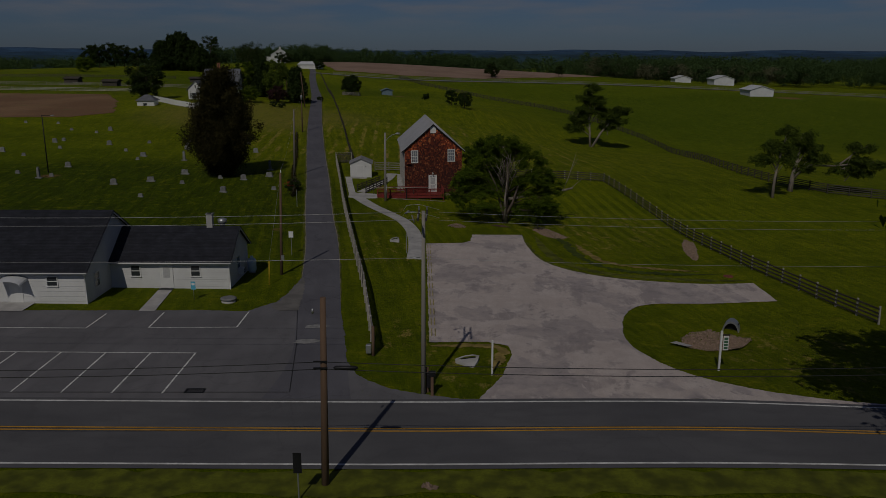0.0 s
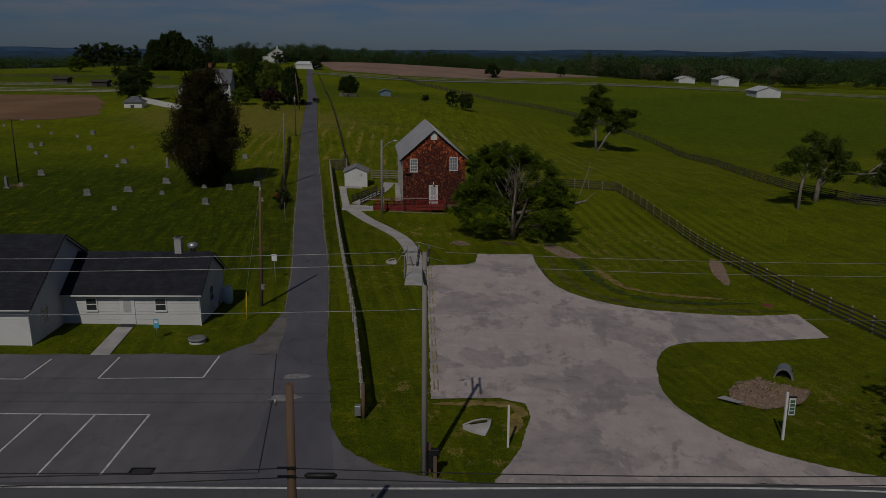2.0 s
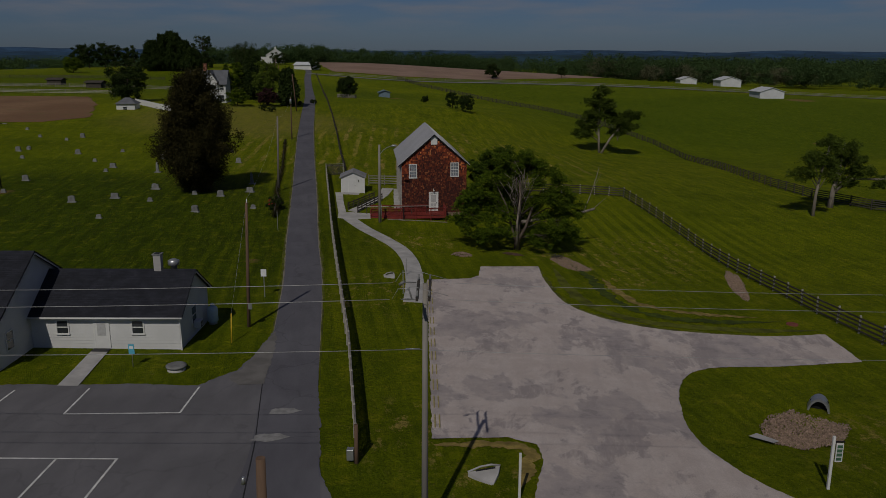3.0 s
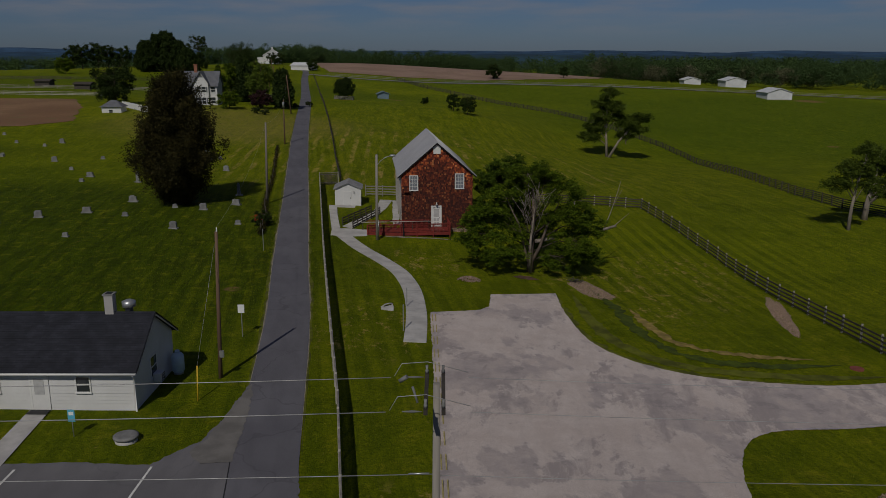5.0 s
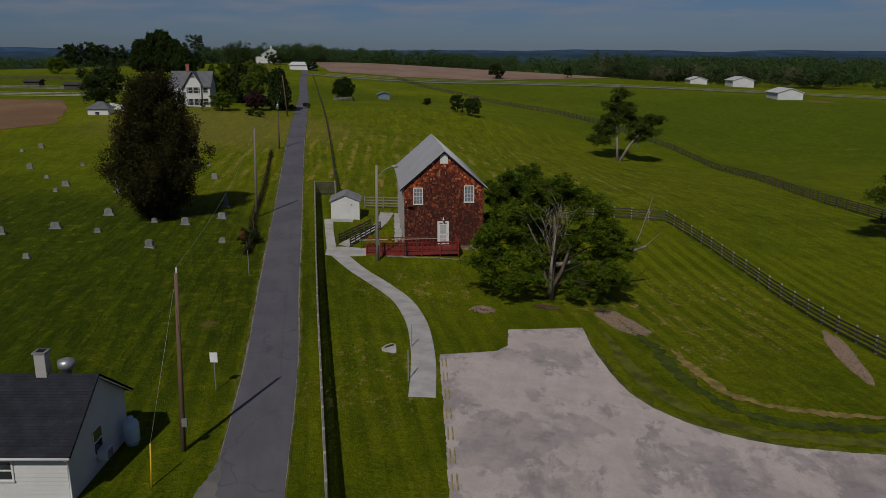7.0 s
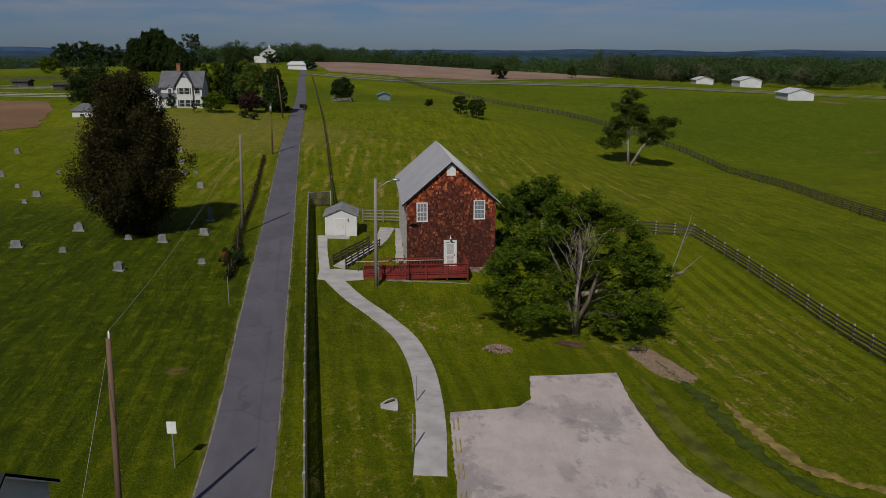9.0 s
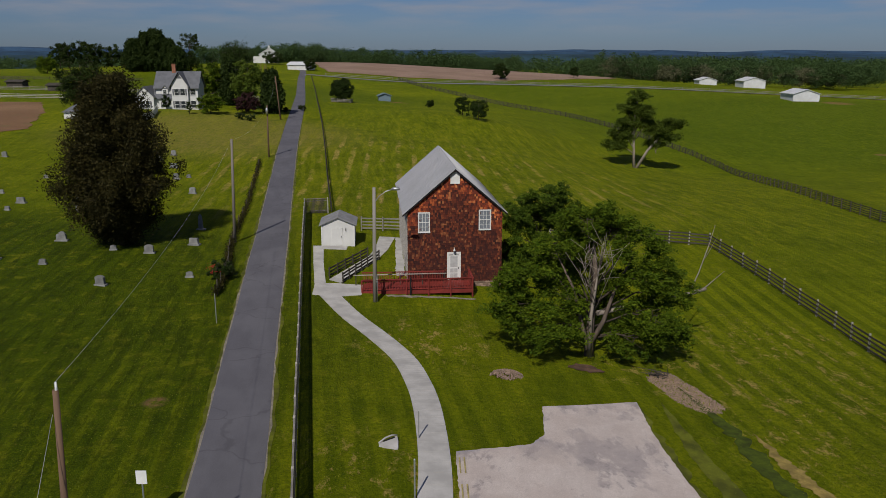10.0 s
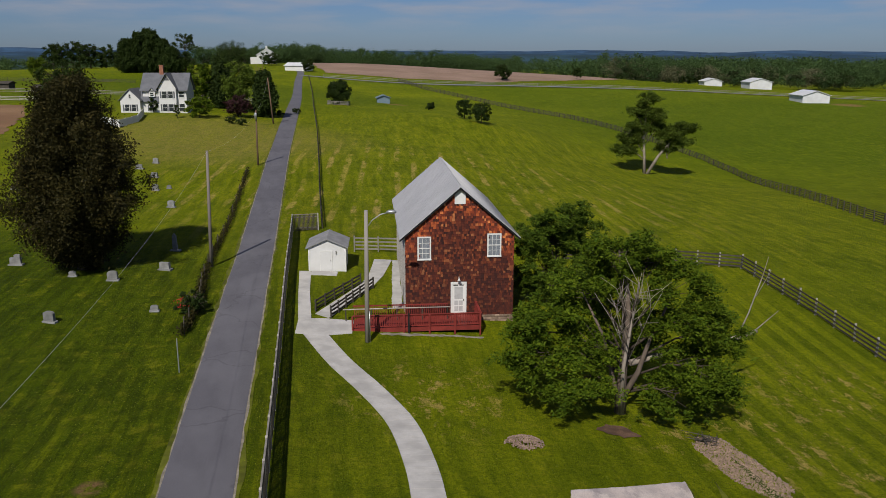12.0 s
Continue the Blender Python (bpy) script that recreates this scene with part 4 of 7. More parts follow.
# the red deck before the door, with its railing, and the ramp's dark rails
deck = thing("deck", -5.4, 112.9, 0, 5.4, "red-stained wooden deck with slatted railing on posts", "deck")
DX0, DX1, DY, DZ = -3.9, 5.2, -2.85, -0.6
for i in range(20):
    y = DY + i * (-0.12 - DY) / 20
    part("deck_board", boxes((DX0, DX1, y, y + 0.13, DZ - 0.04, DZ)), M_REDWOOD, deck)
part("skirt", boxes((DX0, DX1, DY - 0.04, DY - 0.005, DZ - 0.3, DZ - 0.02), (DX1 + 0.002, DX1 + 0.04, DY, -0.1, DZ - 0.3, DZ - 0.02), (DX0 - 0.04, DX0 - 0.002, DY, -0.1, DZ - 0.3, DZ - 0.02)), M_REDWOOD, deck)
for i, x in enumerate(np.linspace(DX0, DX1, 6)):
    part("post", boxes((x - 0.06, x + 0.06, DY - 0.14, DY - 0.045, -1.7, DZ + 0.95), bevel=0.008), M_REDWOOD, deck)
for y in (-1.45, -0.2):
    part("post", boxes((DX1 + 0.045, DX1 + 0.14, y - 0.06, y + 0.06, -1.9, DZ + 0.95)), M_REDWOOD, deck)
for z in (DZ + 0.1, DZ + 0.86):
    part("rail", boxes((DX0, DX1, DY - 0.02, DY + 0.03, z, z + 0.07)), M_REDWOOD, deck)
    part("rail", boxes((DX1 - 0.03, DX1 + 0.02, DY + 0.03, -0.15, z, z + 0.07)), M_REDWOOD, deck)
part("cap_rail", boxes((DX0, DX1 + 0.1, DY - 0.08, DY + 0.07, DZ + 0.94, DZ + 0.98)), M_REDWOOD, deck)
part("cap_rail", boxes((DX1 - 0.06, DX1 + 0.1, DY + 0.075, -0.12, DZ + 0.94, DZ + 0.98)), M_REDWOOD, deck)
bal = part("baluster", boxes((-0.02, 0.02, DY + 0.032, DY + 0.06, DZ + 0.05, DZ + 0.93)), M_REDWOOD, deck)
n_bal = 72
for i in range(n_bal):
    o = bal if i == 0 else new("baluster", bal.data)
    o.parent = deck
    o.matrix_basis = pose(DX0 + 0.1 + i * (DX1 - DX0 - 0.15) / (n_bal - 1), 0, 0)
sb = part("baluster", boxes((DX1 - 0.06, DX1 - 0.032, -0.02, 0.02, DZ + 0.05, DZ + 0.93)), M_REDWOOD, deck)
for i in range(20):
    o = sb if i == 0 else new("baluster", sb.data)
    o.parent = deck
    o.matrix_basis = pose(0, DY + 0.15 + i * 0.133, 0)
# the back railing of the landing towards the ramp, and a pale handrail
part("rail", boxes((DX0, 3.1, -0.4, -0.33, DZ + 0.86, DZ + 0.94)), M_REDWOOD, deck)
part("rail", boxes((DX0, 3.1, -0.4, -0.33, DZ + 0.1, DZ + 0.16)), M_REDWOOD, deck)
bb = part("baluster", boxes((-0.02, 0.02, -0.385, -0.35, DZ + 0.05, DZ + 0.9)), M_REDWOOD, deck)
for i in range(50):
    o = bb if i == 0 else new("baluster", bb.data)
    o.parent = deck
    o.matrix_basis = pose(DX0 + 0.1 + i * 0.14, 0, 0)
part("handrail", rod([(DX0 - 0.7, -1.2, DZ + 0.92), (3.2, -1.2, DZ + 0.92)], [0.05, 0.05], sides=6), M_PALEWOOD, deck, "pale weathered handrail along the ramp")
for x in np.linspace(DX0 - 0.5, 3.0, 5):
    part("post", boxes((x - 0.04, x + 0.04, -1.24, -1.16, DZ, DZ + 0.9)), M_DARKWOOD, deck)
part("post", boxes((0.0, 0.13, DY - 0.28, DY - 0.15, -1.6, DZ + 1.15)), M_BLACK, deck, "dark post before the deck")


def rail_fence(name, points, height, rails, spacing, wood, rail_wood, label, group="", post=0.13, rail=(0.14, 0.035), category="fence"):
    """Posts along a line, with boards from post to post: each post and each board a part."""
    p0 = points[0]
    root = thing(name, p0[0], p0[1], level(*p0[:2]), 0, label, category, group)
    inv = root.matrix_basis.inverted()
    line = [np.array(points[0][:2], float)]
    for a, b in zip(points, points[1:]):
        a, b = np.array(a[:2], float), np.array(b[:2], float)
        n = max(1, round(np.linalg.norm(b - a) / spacing))
        line += [a + (b - a) * (i + 1) / n for i in range(n)]
    hs = levels([q[0] for q in line], [q[1] for q in line])
    pm = boxes((-post / 2, post / 2, -post / 2, post / 2, -0.2, height + 0.12), bevel=0.01)
    first = part("post", pm, wood, root)
    rb = part("rail", boxes((0, 1, -rail[1] / 2, rail[1] / 2, -rail[0] / 2, rail[0] / 2)), rail_wood, root)
    used = False
    rn = random.Random(len(line))
    for i, q in enumerate(line):
        o = first if i == 0 else new("post", first.data)
        o.parent = root
        d = line[min(i + 1, len(line) - 1)] - line[max(i - 1, 0)]
        yaw = math.degrees(math.atan2(d[1], d[0]))
        o.matrix_basis = inv @ pose(q[0], q[1], hs[i], rn.uniform(-2, 2), rn.uniform(-2, 2), yaw)
        if i + 1 < len(line):
            e = line[i + 1] - q
            ln = float(np.linalg.norm(e))
            for k in range(rails):
                z = height * (k + 0.75) / rails
                o = rb if not used else new("rail", rb.data)
                used = True
                o.parent = root
                a = Vector((q[0], q[1], hs[i] + z + rn.uniform(-0.03, 0.03)))
                b = Vector((line[i + 1][0], line[i + 1][1], hs[i + 1] + z + rn.uniform(-0.03, 0.03)))
                t = (b - a).to_track_quat("X", "Z").to_matrix().to_4x4()
                o.matrix_basis = inv @ Matrix.Translation(a) @ t @ Matrix.Translation((0, post / 2 + 0.02, 0)) @ Matrix.Diagonal(((b - a).length, 1, 1, 1))
    return root


rail_fence("ramp_rail", [(-10.8, 111.8), (-8.3, 118.6)], 0.85, 3, 1.3, M_DARKWOOD, M_DARKWOOD, "dark weathered timber rail beside the ramp", "ramp rails", 0.1)
rail_fence("ramp_rail", [(-12.1, 112.9), (-9.4, 119.3)], 0.85, 3, 1.3, M_DARKWOOD, M_DARKWOOD, "dark weathered timber rail beside the ramp", "ramp rails", 0.1)

# ---- the garden shed ----
sx, sy = -14.1, 122.4
shed = thing("garden_shed", sx, sy, level(-12.6, 123), 4, "white garden shed with grey shingle roof", "shed")
part("wall", prism([(0, -0.1), (3.15, -0.1), (3.15, 2.1), (1.575, 2.72), (0, 2.1)], 0, 3.4), M_WHITE, shed)
for sgn in (-1, 1):
    part("roof", prism([(1.575, 2.88), (1.575 + sgn * 1.8, 2.1), (1.575 + sgn * 1.8, 2.0), (1.575, 2.78)], -0.2, 3.6), M_SHEDROOF, shed)
dr = part("door", boxes((1.0, 1.95, -0.035, -0.003, 0.02, 1.72)), M_WHITE, shed)
part("door_frame", boxes((0.94, 1.0, -0.05, -0.003, 0, 1.78), (1.95, 2.01, -0.05, -0.003, 0, 1.78), (1.0, 1.95, -0.05, -0.003, 1.72, 1.78)), M_TRIM, dr)
part("door_handle", boxes((1.86, 1.9, -0.07, -0.035, 0.85, 1.0)), M_BLACK, dr)
part("corner_trim", boxes((-0.03, 0.07, -0.03, -0.004, -0.1, 2.05)), M_TRIM, shed)
part("corner_trim", boxes((3.08, 3.18, -0.03, -0.004, -0.1, 2.05)), M_TRIM, shed)
part("wall_bracket", boxes((2.3, 2.36, -0.1, -0.004, 1.5, 1.75)), M_BLACK, shed)

# ---- street lamp by the deck ----
lp = thing("street_lamp", -7.8, 107.9, level(-7.8, 107.9), 0, "grey wooden lamp post with curved arm and cobra lamp", "street lamp")
part("pole", rod([(0, 0, -0.3), (0.03, 0, 4.5), (0.08, 0, 9.2)], [0.17, 0.15, 0.12], sides=12), M_POLEGREY, lp)
arm = part("arm", rod([(0.08, 0, 8.0), (0.5, 0, 8.55), (1.0, 0, 8.9), (1.5, 0, 9.05)], [0.035] * 4, sides=8), M_STEEL, lp)
part("lamp_head", rod([(1.4, 0, 9.04), (1.6, 0, 9.1), (1.95, 0, 9.1), (2.1, 0, 9.06)], [0.05, 0.13, 0.13, 0.04], sides=10), M_STEEL, arm)
part("conduit", rod([(0.18, 0, -0.1), (0.18, 0, 2.2)], [0.04, 0.04], sides=6), M_STEEL, lp)


# ---- the white hall beside the parking lot ----
def shingled_roof(parent, x0, x1, y_ridge, z_ridge, y_eave, z_eave, material):
    """One roof slope: a slab with rows of shingle tabs on it."""
    bm = prism([(y_eave, z_eave), (y_ridge, z_ridge), (y_ridge, z_ridge - 0.12), (y_eave, z_eave - 0.12)], x0, x1)
    r = part("roof", bm, material, parent, "dark asphalt shingle roof slope")
    for vv in r.data.vertices:
        vv.co = (vv.co.y, vv.co.x, vv.co.z)
    v, f = [], []
    n = Vector((0, y_eave - y_ridge, z_eave - z_ridge))
    rows_ = int(n.length / 0.16)
    rn = random.Random(9)
    up = Vector((0, -n.z, n.y)).normalized()
    if up.z < 0:
        up = -up
    for i in range(rows_):
        a, b = Vector((0, y_ridge, z_ridge)) + n * (i / rows_), Vector((0, y_ridge, z_ridge)) + n * ((i + 1) / rows_)
        x = x0
        while x < x1:
            w = min(rn.uniform(0.25, 0.6), x1 - x)
            k = len(v)
            t = 0.012 + rn.random() * 0.006
            v += [(x, *(a + up * 0.003).yz), (x + w, *(a + up * 0.003).yz), (x + w - 0.01, *(b + up * t).yz), (x, *(b + up * t).yz), (x + w - 0.01, *b.yz), (x, *b.yz)]
            f += [(k, k + 1, k + 2, k + 3), (k + 3, k + 2, k + 4, k + 5)]
            x += w
    tagged(quads("shingles", v, f, material, r), kind="stuff")
    return r


def siding(parent, x0, x1, y, z0, z1, face=-1, step=0.2):
    """Lapped boards on a wall that faces along y."""
    bm = bmesh.new()
    z = z0
    while z < z1 - 0.02:
        a = bm.verts.new((x0, y + face * 0.022, z)), bm.verts.new((x1, y + face * 0.022, z)), bm.verts.new((x1, y + face * 0.004, min(z + step, z1))), bm.verts.new((x0, y + face * 0.004, min(z + step, z1)))
        bm.faces.new(a)
        c = bm.verts.new((x0, y, z)), bm.verts.new((x1, y, z))
        bm.faces.new((a[0], a[1], c[1], c[0]))
        z += step
    return part("siding", bm, M_WHITE, parent)


hall = thing("hall", 0, 0, 0, 0, "low white clapboard hall with dark shingle roof", "building")
WX0, WX1, WY0, WY1, WE, WR = -27.2, -17.5, 63.8, 70.2, 2.3, 4.45
wy = (WY0 + WY1) / 2
wing = part("wall", prism([(WY0, -0.5), (WY1, -0.5), (WY1, WE), (wy, WR - 0.1), (WY0, WE)], WX0, WX1), M_WHITE, hall, "white clapboard wing")
for vv in wing.data.vertices:
    vv.co = (vv.co.y, vv.co.x, vv.co.z)
siding(wing, WX0, WX1, WY0, -0.35, WE - 0.05)
shingled_roof(hall, WX0, WX1 + 0.3, wy, WR, WY0 - 0.35, WE - 0.12, M_SLATE)
shingled_roof(hall, WX0, WX1 + 0.3, wy, WR, WY1 + 0.35, WE - 0.12, M_SLATE)
part("gutter", rod([(WX0, WY0 - 0.42, WE - 0.2), (WX1 + 0.3, WY0 - 0.42, WE - 0.2)], [0.07, 0.07], sides=6), M_TRIM, hall)
part("downpipe", rod([(WX1 + 0.05, WY0 - 0.4, WE - 0.25), (WX1 + 0.04, WY0 - 0.08, WE - 0.5), (WX1 + 0.04, WY0 - 0.08, -0.2), (WX1 + 0.25, WY0 - 0.3, -0.25)], [0.05] * 4, sides=6), M_TRIM, hall)
for sgn, yy in ((-1, WY0), (1, WY1)):
    bb_ = prism([(yy + sgn * 0.35, WE - 0.28), (yy + sgn * 0.35, WE - 0.13), (wy, WR - 0.02), (wy, WR - 0.2)], WX1 + 0.24, WX1 + 0.3)
    o = part("bargeboard", bb_, M_TRIM, hall)
    for vv in o.data.vertices:
        vv.co = (vv.co.y, vv.co.x, vv.co.z)
MX0, MX1, MY0, MY1, MEV, MR = -52.0, -27.2, 59.2, 70.4, 2.75, 6.25
my = (MY0 + MY1) / 2
body = part("wall", prism([(MY0, -0.4), (MY1, -0.4), (MY1, MEV), (my, MR - 0.1), (MY0, MEV)], MX0, MX1 - 0.003), M_WHITE, hall, "white clapboard main block")
for vv in body.data.vertices:
    vv.co = (vv.co.y, vv.co.x, vv.co.z)
siding(body, MX0, MX1, MY0, -0.2, MEV - 0.05)
shingled_roof(hall, MX0, MX1 + 0.3, my, MR, MY0 - 0.4, MEV - 0.15, M_SLATE)
shingled_roof(hall, MX0, MX1 + 0.3, my, MR, MY1 + 0.4, MEV - 0.15, M_SLATE)
part("gutter", rod([(MX0, MY0 - 0.47, MEV - 0.22), (MX1 + 0.3, MY0 - 0.47, MEV - 0.22)], [0.07, 0.07], sides=6), M_TRIM, hall)
part("downpipe", rod([(MX1 - 0.05, MY0 - 0.45, MEV - 0.25), (MX1 - 0.04, MY0 - 0.08, MEV - 0.5), (MX1 - 0.04, MY0 - 0.08, -0.05), (MX1 + 0.1, MY0 - 0.3, -0.1)], [0.05] * 4, sides=6), M_TRIM, hall)
for sgn, yy in ((-1, MY0), (1, MY1)):
    o = part("bargeboard", prism([(yy + sgn * 0.4, MEV - 0.32), (yy + sgn * 0.4, MEV - 0.16), (my, MR - 0.02), (my, MR - 0.22)], MX1 + 0.24, MX1 + 0.3), M_TRIM, hall)
    for vv in o.data.vertices:
        vv.co = (vv.co.y, vv.co.x, vv.co.z)
for x0, x1, z0, z1, y in ((-25.5, -24.8, 0.95, 1.8, WY0), (-20.6, -19.9, 0.95, 1.8, WY0), (-30.15, -29.4, 1.45, 2.15, MY0), (-37.6, -36.8, 1.45, 2.15, MY0)):
    window(hall, x0, x1, z0, z1, y - 0.023, columns=1, rows=1, trim=0.08)
wd = part("door", boxes((-23.05, -22.2, WY0 - 0.06, WY0 - 0.02, -0.2, 1.85)), M_TRIM, hall, "white door with a glass upper half")
part("door_frame", boxes((-23.15, -23.05, WY0 - 0.07, WY0 - 0.02, -0.2, 1.95), (-22.2, -22.1, WY0 - 0.07, WY0 - 0.02, -0.2, 1.95), (-23.05, -22.2, WY0 - 0.07, WY0 - 0.02, 1.85, 1.95)), M_TRIM, wd)
part("pane", boxes((-22.9, -22.35, WY0 - 0.072, WY0 - 0.05, 0.8, 1.7)), M_CURTAIN, wd)


def side_window(parent, x, y0, y1, z0, z1):
    w = part("window", boxes((x + 0.002, x + 0.02, y0, y1, z0, z1)), M_GLASS, parent)
    part("window_frame", boxes((x, x + 0.05, y0 - 0.08, y0, z0 - 0.08, z1 + 0.08), (x, x + 0.05, y1, y1 + 0.08, z0 - 0.08, z1 + 0.08), (x, x + 0.05, y0, y1, z1, z1 + 0.08), (x, x + 0.05, y0, y1, z0 - 0.08, z0), (x, x + 0.04, y0, y1, (z0 + z1) / 2 - 0.03, (z0 + z1) / 2 + 0.03)), M_TRIM, w)
    return w


side_window(hall, WX1, 66.3, 67.2, 0.7, 1.85)
side_window(hall, MX1, 60.7, 61.5, 0.9, 2.0)
ac = part("air_conditioner", boxes((WX1 + 0.02, WX1 + 0.5, 66.5, 67.15, 0.35, 0.85), bevel=0.02), M_WHITEMETAL, hall, "window air conditioner unit")
for i in range(5):
    part("grille_slat", boxes((WX1 + 0.505, WX1 + 0.52, 66.55, 67.1, 0.4 + 0.09 * i, 0.44 + 0.09 * i)), M_BLACK, ac)
ch = part("chimney", boxes((-20.0, -19.5, 66.8, 67.3, 3.6, 5.45), bevel=0.02), M_CONCRETE, hall, "square rendered chimney")
part("chimney_cap", boxes((-20.05, -19.45, 66.75, 67.35, 5.45, 5.52)), M_STONE, ch)
part("flue", boxes((-19.92, -19.58, 66.88, 67.22, 5.52, 5.55)), M_BLACK, ch)
part("roof_vent", rod([(-18.75, 67.2, 4.1), (-18.75, 67.2, 4.65), (-18.75, 67.2, 4.7), (-18.75, 67.2, 5.0), (-18.75, 67.2, 5.1)], [0.22, 0.22, 0.38, 0.38, 0.15], sides=16), M_STEEL, hall, "round galvanized roof ventilator")
aw = bmesh.new()
for i in range(9):
    a0, a1 = math.pi * i / 9, math.pi * (i + 1) / 9
    q = [(-32.6 + 1.0 * math.cos(a), 1.95 + 0.38 * math.sin(a)) for a in (a0, a1)]
    aw.faces.new([aw.verts.new((q[0][0], MY0 - 0.02, q[0][1])), aw.verts.new((q[1][0], MY0 - 0.02, q[1][1])), aw.verts.new((q[1][0], MY0 - 1.3, q[1][1] - 0.2)), aw.verts.new((q[0][0], MY0 - 1.3, q[0][1] - 0.2))])
bmesh.ops.remove_doubles(aw, verts=aw.verts[:], dist=0.001)
bmesh.ops.solidify(aw, geom=aw.faces[:], thickness=0.03)
part("awning", aw, M_WHITEMETAL, hall, "curved pale awning over the entrance")
part("entrance_door", boxes((-33.1, -32.1, MY0 - 0.06, MY0 - 0.02, 0, 1.95)), M_TRIM, hall)
drape("hall_step", [(-34, 57.0), (-31.2, 57.0), (-31.2, 59.1), (-34, 59.1)], 0.09, M_CONCRETE, "concrete entrance step", "step")
drape("hall_walk", [(-22.7, 57.4), (-21.5, 57.4), (-22.1, 63.6), (-23.2, 63.6)], 0.06, M_CONCRETE, "short concrete walk to the hall door", "path")
drape("door_mat", [(-23.15, 63.0), (-22.05, 63.0), (-22.05, 63.6), (-23.15, 63.6)], 0.08, M_BLACK, "black rubber door mat", "mat")
tank = thing("propane_tank", -16.95, 69.3, level(-16.95, 69.3), 0, "pale blue upright propane tank beside the hall", "tank")
part("body", rod([(0, 0, 0.12), (0, 0, 0.25), (0, 0, 1.1), (0, 0, 1.28), (0, 0, 1.36)], [0.3, 0.38, 0.38, 0.3, 0.12], sides=20), M_TANK, tank)
part("collar", rod([(0, 0, 1.34), (0, 0, 1.5)], [0.14, 0.14], sides=12), M_TANK, tank)
part("foot_ring", rod([(0, 0, -0.05), (0, 0, 0.13)], [0.3, 0.3], sides=16), M_STEEL, tank)
well = thing("well_cap", -16.7, 60.2, level(-16.7, 60.2), 0, "round concrete well cap on the lawn", "well cap")
part("rim", rod([(0, 0, -0.2), (0, 0, 0.22)], [0.55, 0.55], sides=20), M_CONCRETE, well)
part("lid", rod([(0, 0, 0.222), (0, 0, 0.32), (0, 0, 0.36)], [0.62, 0.62, 0.5], sides=20), M_STONE, well)
ps = thing("parking_sign", -19.5, 60.6, level(-19.5, 60.6), 0, "small blue parking sign on a thin post", "sign")
part("post", rod([(0, 0, -0.2), (0, 0, 1.5)], [0.025, 0.025], sides=6), M_STEEL, ps)
sp = part("panel", boxes((-0.18, 0.18, -0.04, -0.026, 0.85, 1.5)), M_SIGNBLUE, ps)
part("bar", boxes((-0.12, 0.12, -0.046, -0.041, 1.2, 1.38)), M_SIGN, sp)


# ---- utility poles and wires ----
def pole_at(x, y, h, wood, label, lean=(0.0, 0.0), r=0.16):
    p = thing("utility_pole", x, y, level(x, y), 0, label, "utility pole", "utility poles")
    part("pole", rod([(0, 0, -0.4), (lean[0] / 2, lean[1] / 2, h / 2), (lean[0], lean[1], h)], [r, r * 0.85, r * 0.68], sides=12), wood, p)
    return p


p1 = pole_at(-5.25, 32.6, 8.75, M_POLE, "brown wooden utility pole beside the road", (0.18, 0.0), 0.18)
for z in (5.9, 5.6):
    part("bracket", boxes((-0.3, 0.3, -0.2, -0.14, z, z + 0.06)), M_BLACK, p1)
part("splice_case", rod([(0.55, -0.1, 5.62), (0.65, -0.1, 5.62), (1.5, -0.1, 5.62), (1.6, -0.1, 5.62)], [0.03, 0.1, 0.1, 0.03], sides=8), M_BLACK, p1, "black cable splice case hung on the wire")
part("insulator", rod([(-0.25, -0.16, 8.1), (-0.25, -0.16, 8.3)], [0.06, 0.04], sides=8), M_STEEL, p1)
p2 = pole_at(-1.1, 42.5, 10.55, M_POLEGREY, "grey wooden utility pole with double crossarm", (0.05, 0.0), 0.14)
for x in (-0.27, 0.17):
    ca = part("crossarm", boxes((x, x + 0.1, -1.25, 1.25, 10.25, 10.37)), M_DARKWOOD, p2)
    for y in (-1.1, 1.1):
        part("insulator", rod([(x + 0.05, y, 10.37), (x + 0.05, y, 10.45), (x + 0.05, y, 10.5), (x + 0.05, y, 10.6)], [0.025, 0.05, 0.03, 0.04], sides=8), M_STONE, ca)
for y in (-1.15, 1.0):
    part("dead_end_clamp", rod([(-0.3, y, 10.3), (-0.55, y, 10.3), (-0.8, y, 10.3)], [0.012, 0.035, 0.012], sides=8), M_STONE, p2, "pale dead-end insulator on the crossarm")
    part("jumper", rod([(-1.1, y, 10.33), (-0.9, y + 0.1, 10.65), (-0.2, y + 0.1, 10.7), (0.9, y + 0.1, 10.4)], [0.009] * 4, sides=5), M_WIREPALE, p2)
part("cutout", rod([(-0.6, 0.6, 10.2), (-0.46, 0.46, 9.8)], [0.035, 0.03], sides=8), M_STONE, p2, "white porcelain fuse cutout")
part("arrester", rod([(-0.95, 0.85, 10.25), (-0.75, 0.8, 10.4)], [0.06, 0.06], sides=10), M_STONE, p2)
part("neutral_clamp", rod([(-0.15, 0, 7.98), (-0.7, 0, 7.98)], [0.03, 0.02], sides=8), M_STEEL, p2)
part("junction_box", boxes((0.2, 0.55, -0.3, -0.05, 0.5, 1.3), bevel=0.02), M_BLACK, p2)
part("stub_post", boxes((0.14, 0.3, 0.2, 0.34, -0.3, 1.5)), M_POLE, p2)
p3 = pole_at(-14.25, 68.7, 9.05, M_POLE, "brown wooden utility pole by the lane", (0.32, 0.0), 0.13)
part("insulator", rod([(0.35, 0, 8.95), (0.35, 0, 9.3)], [0.05, 0.03], sides=8), M_SIGN, p3)
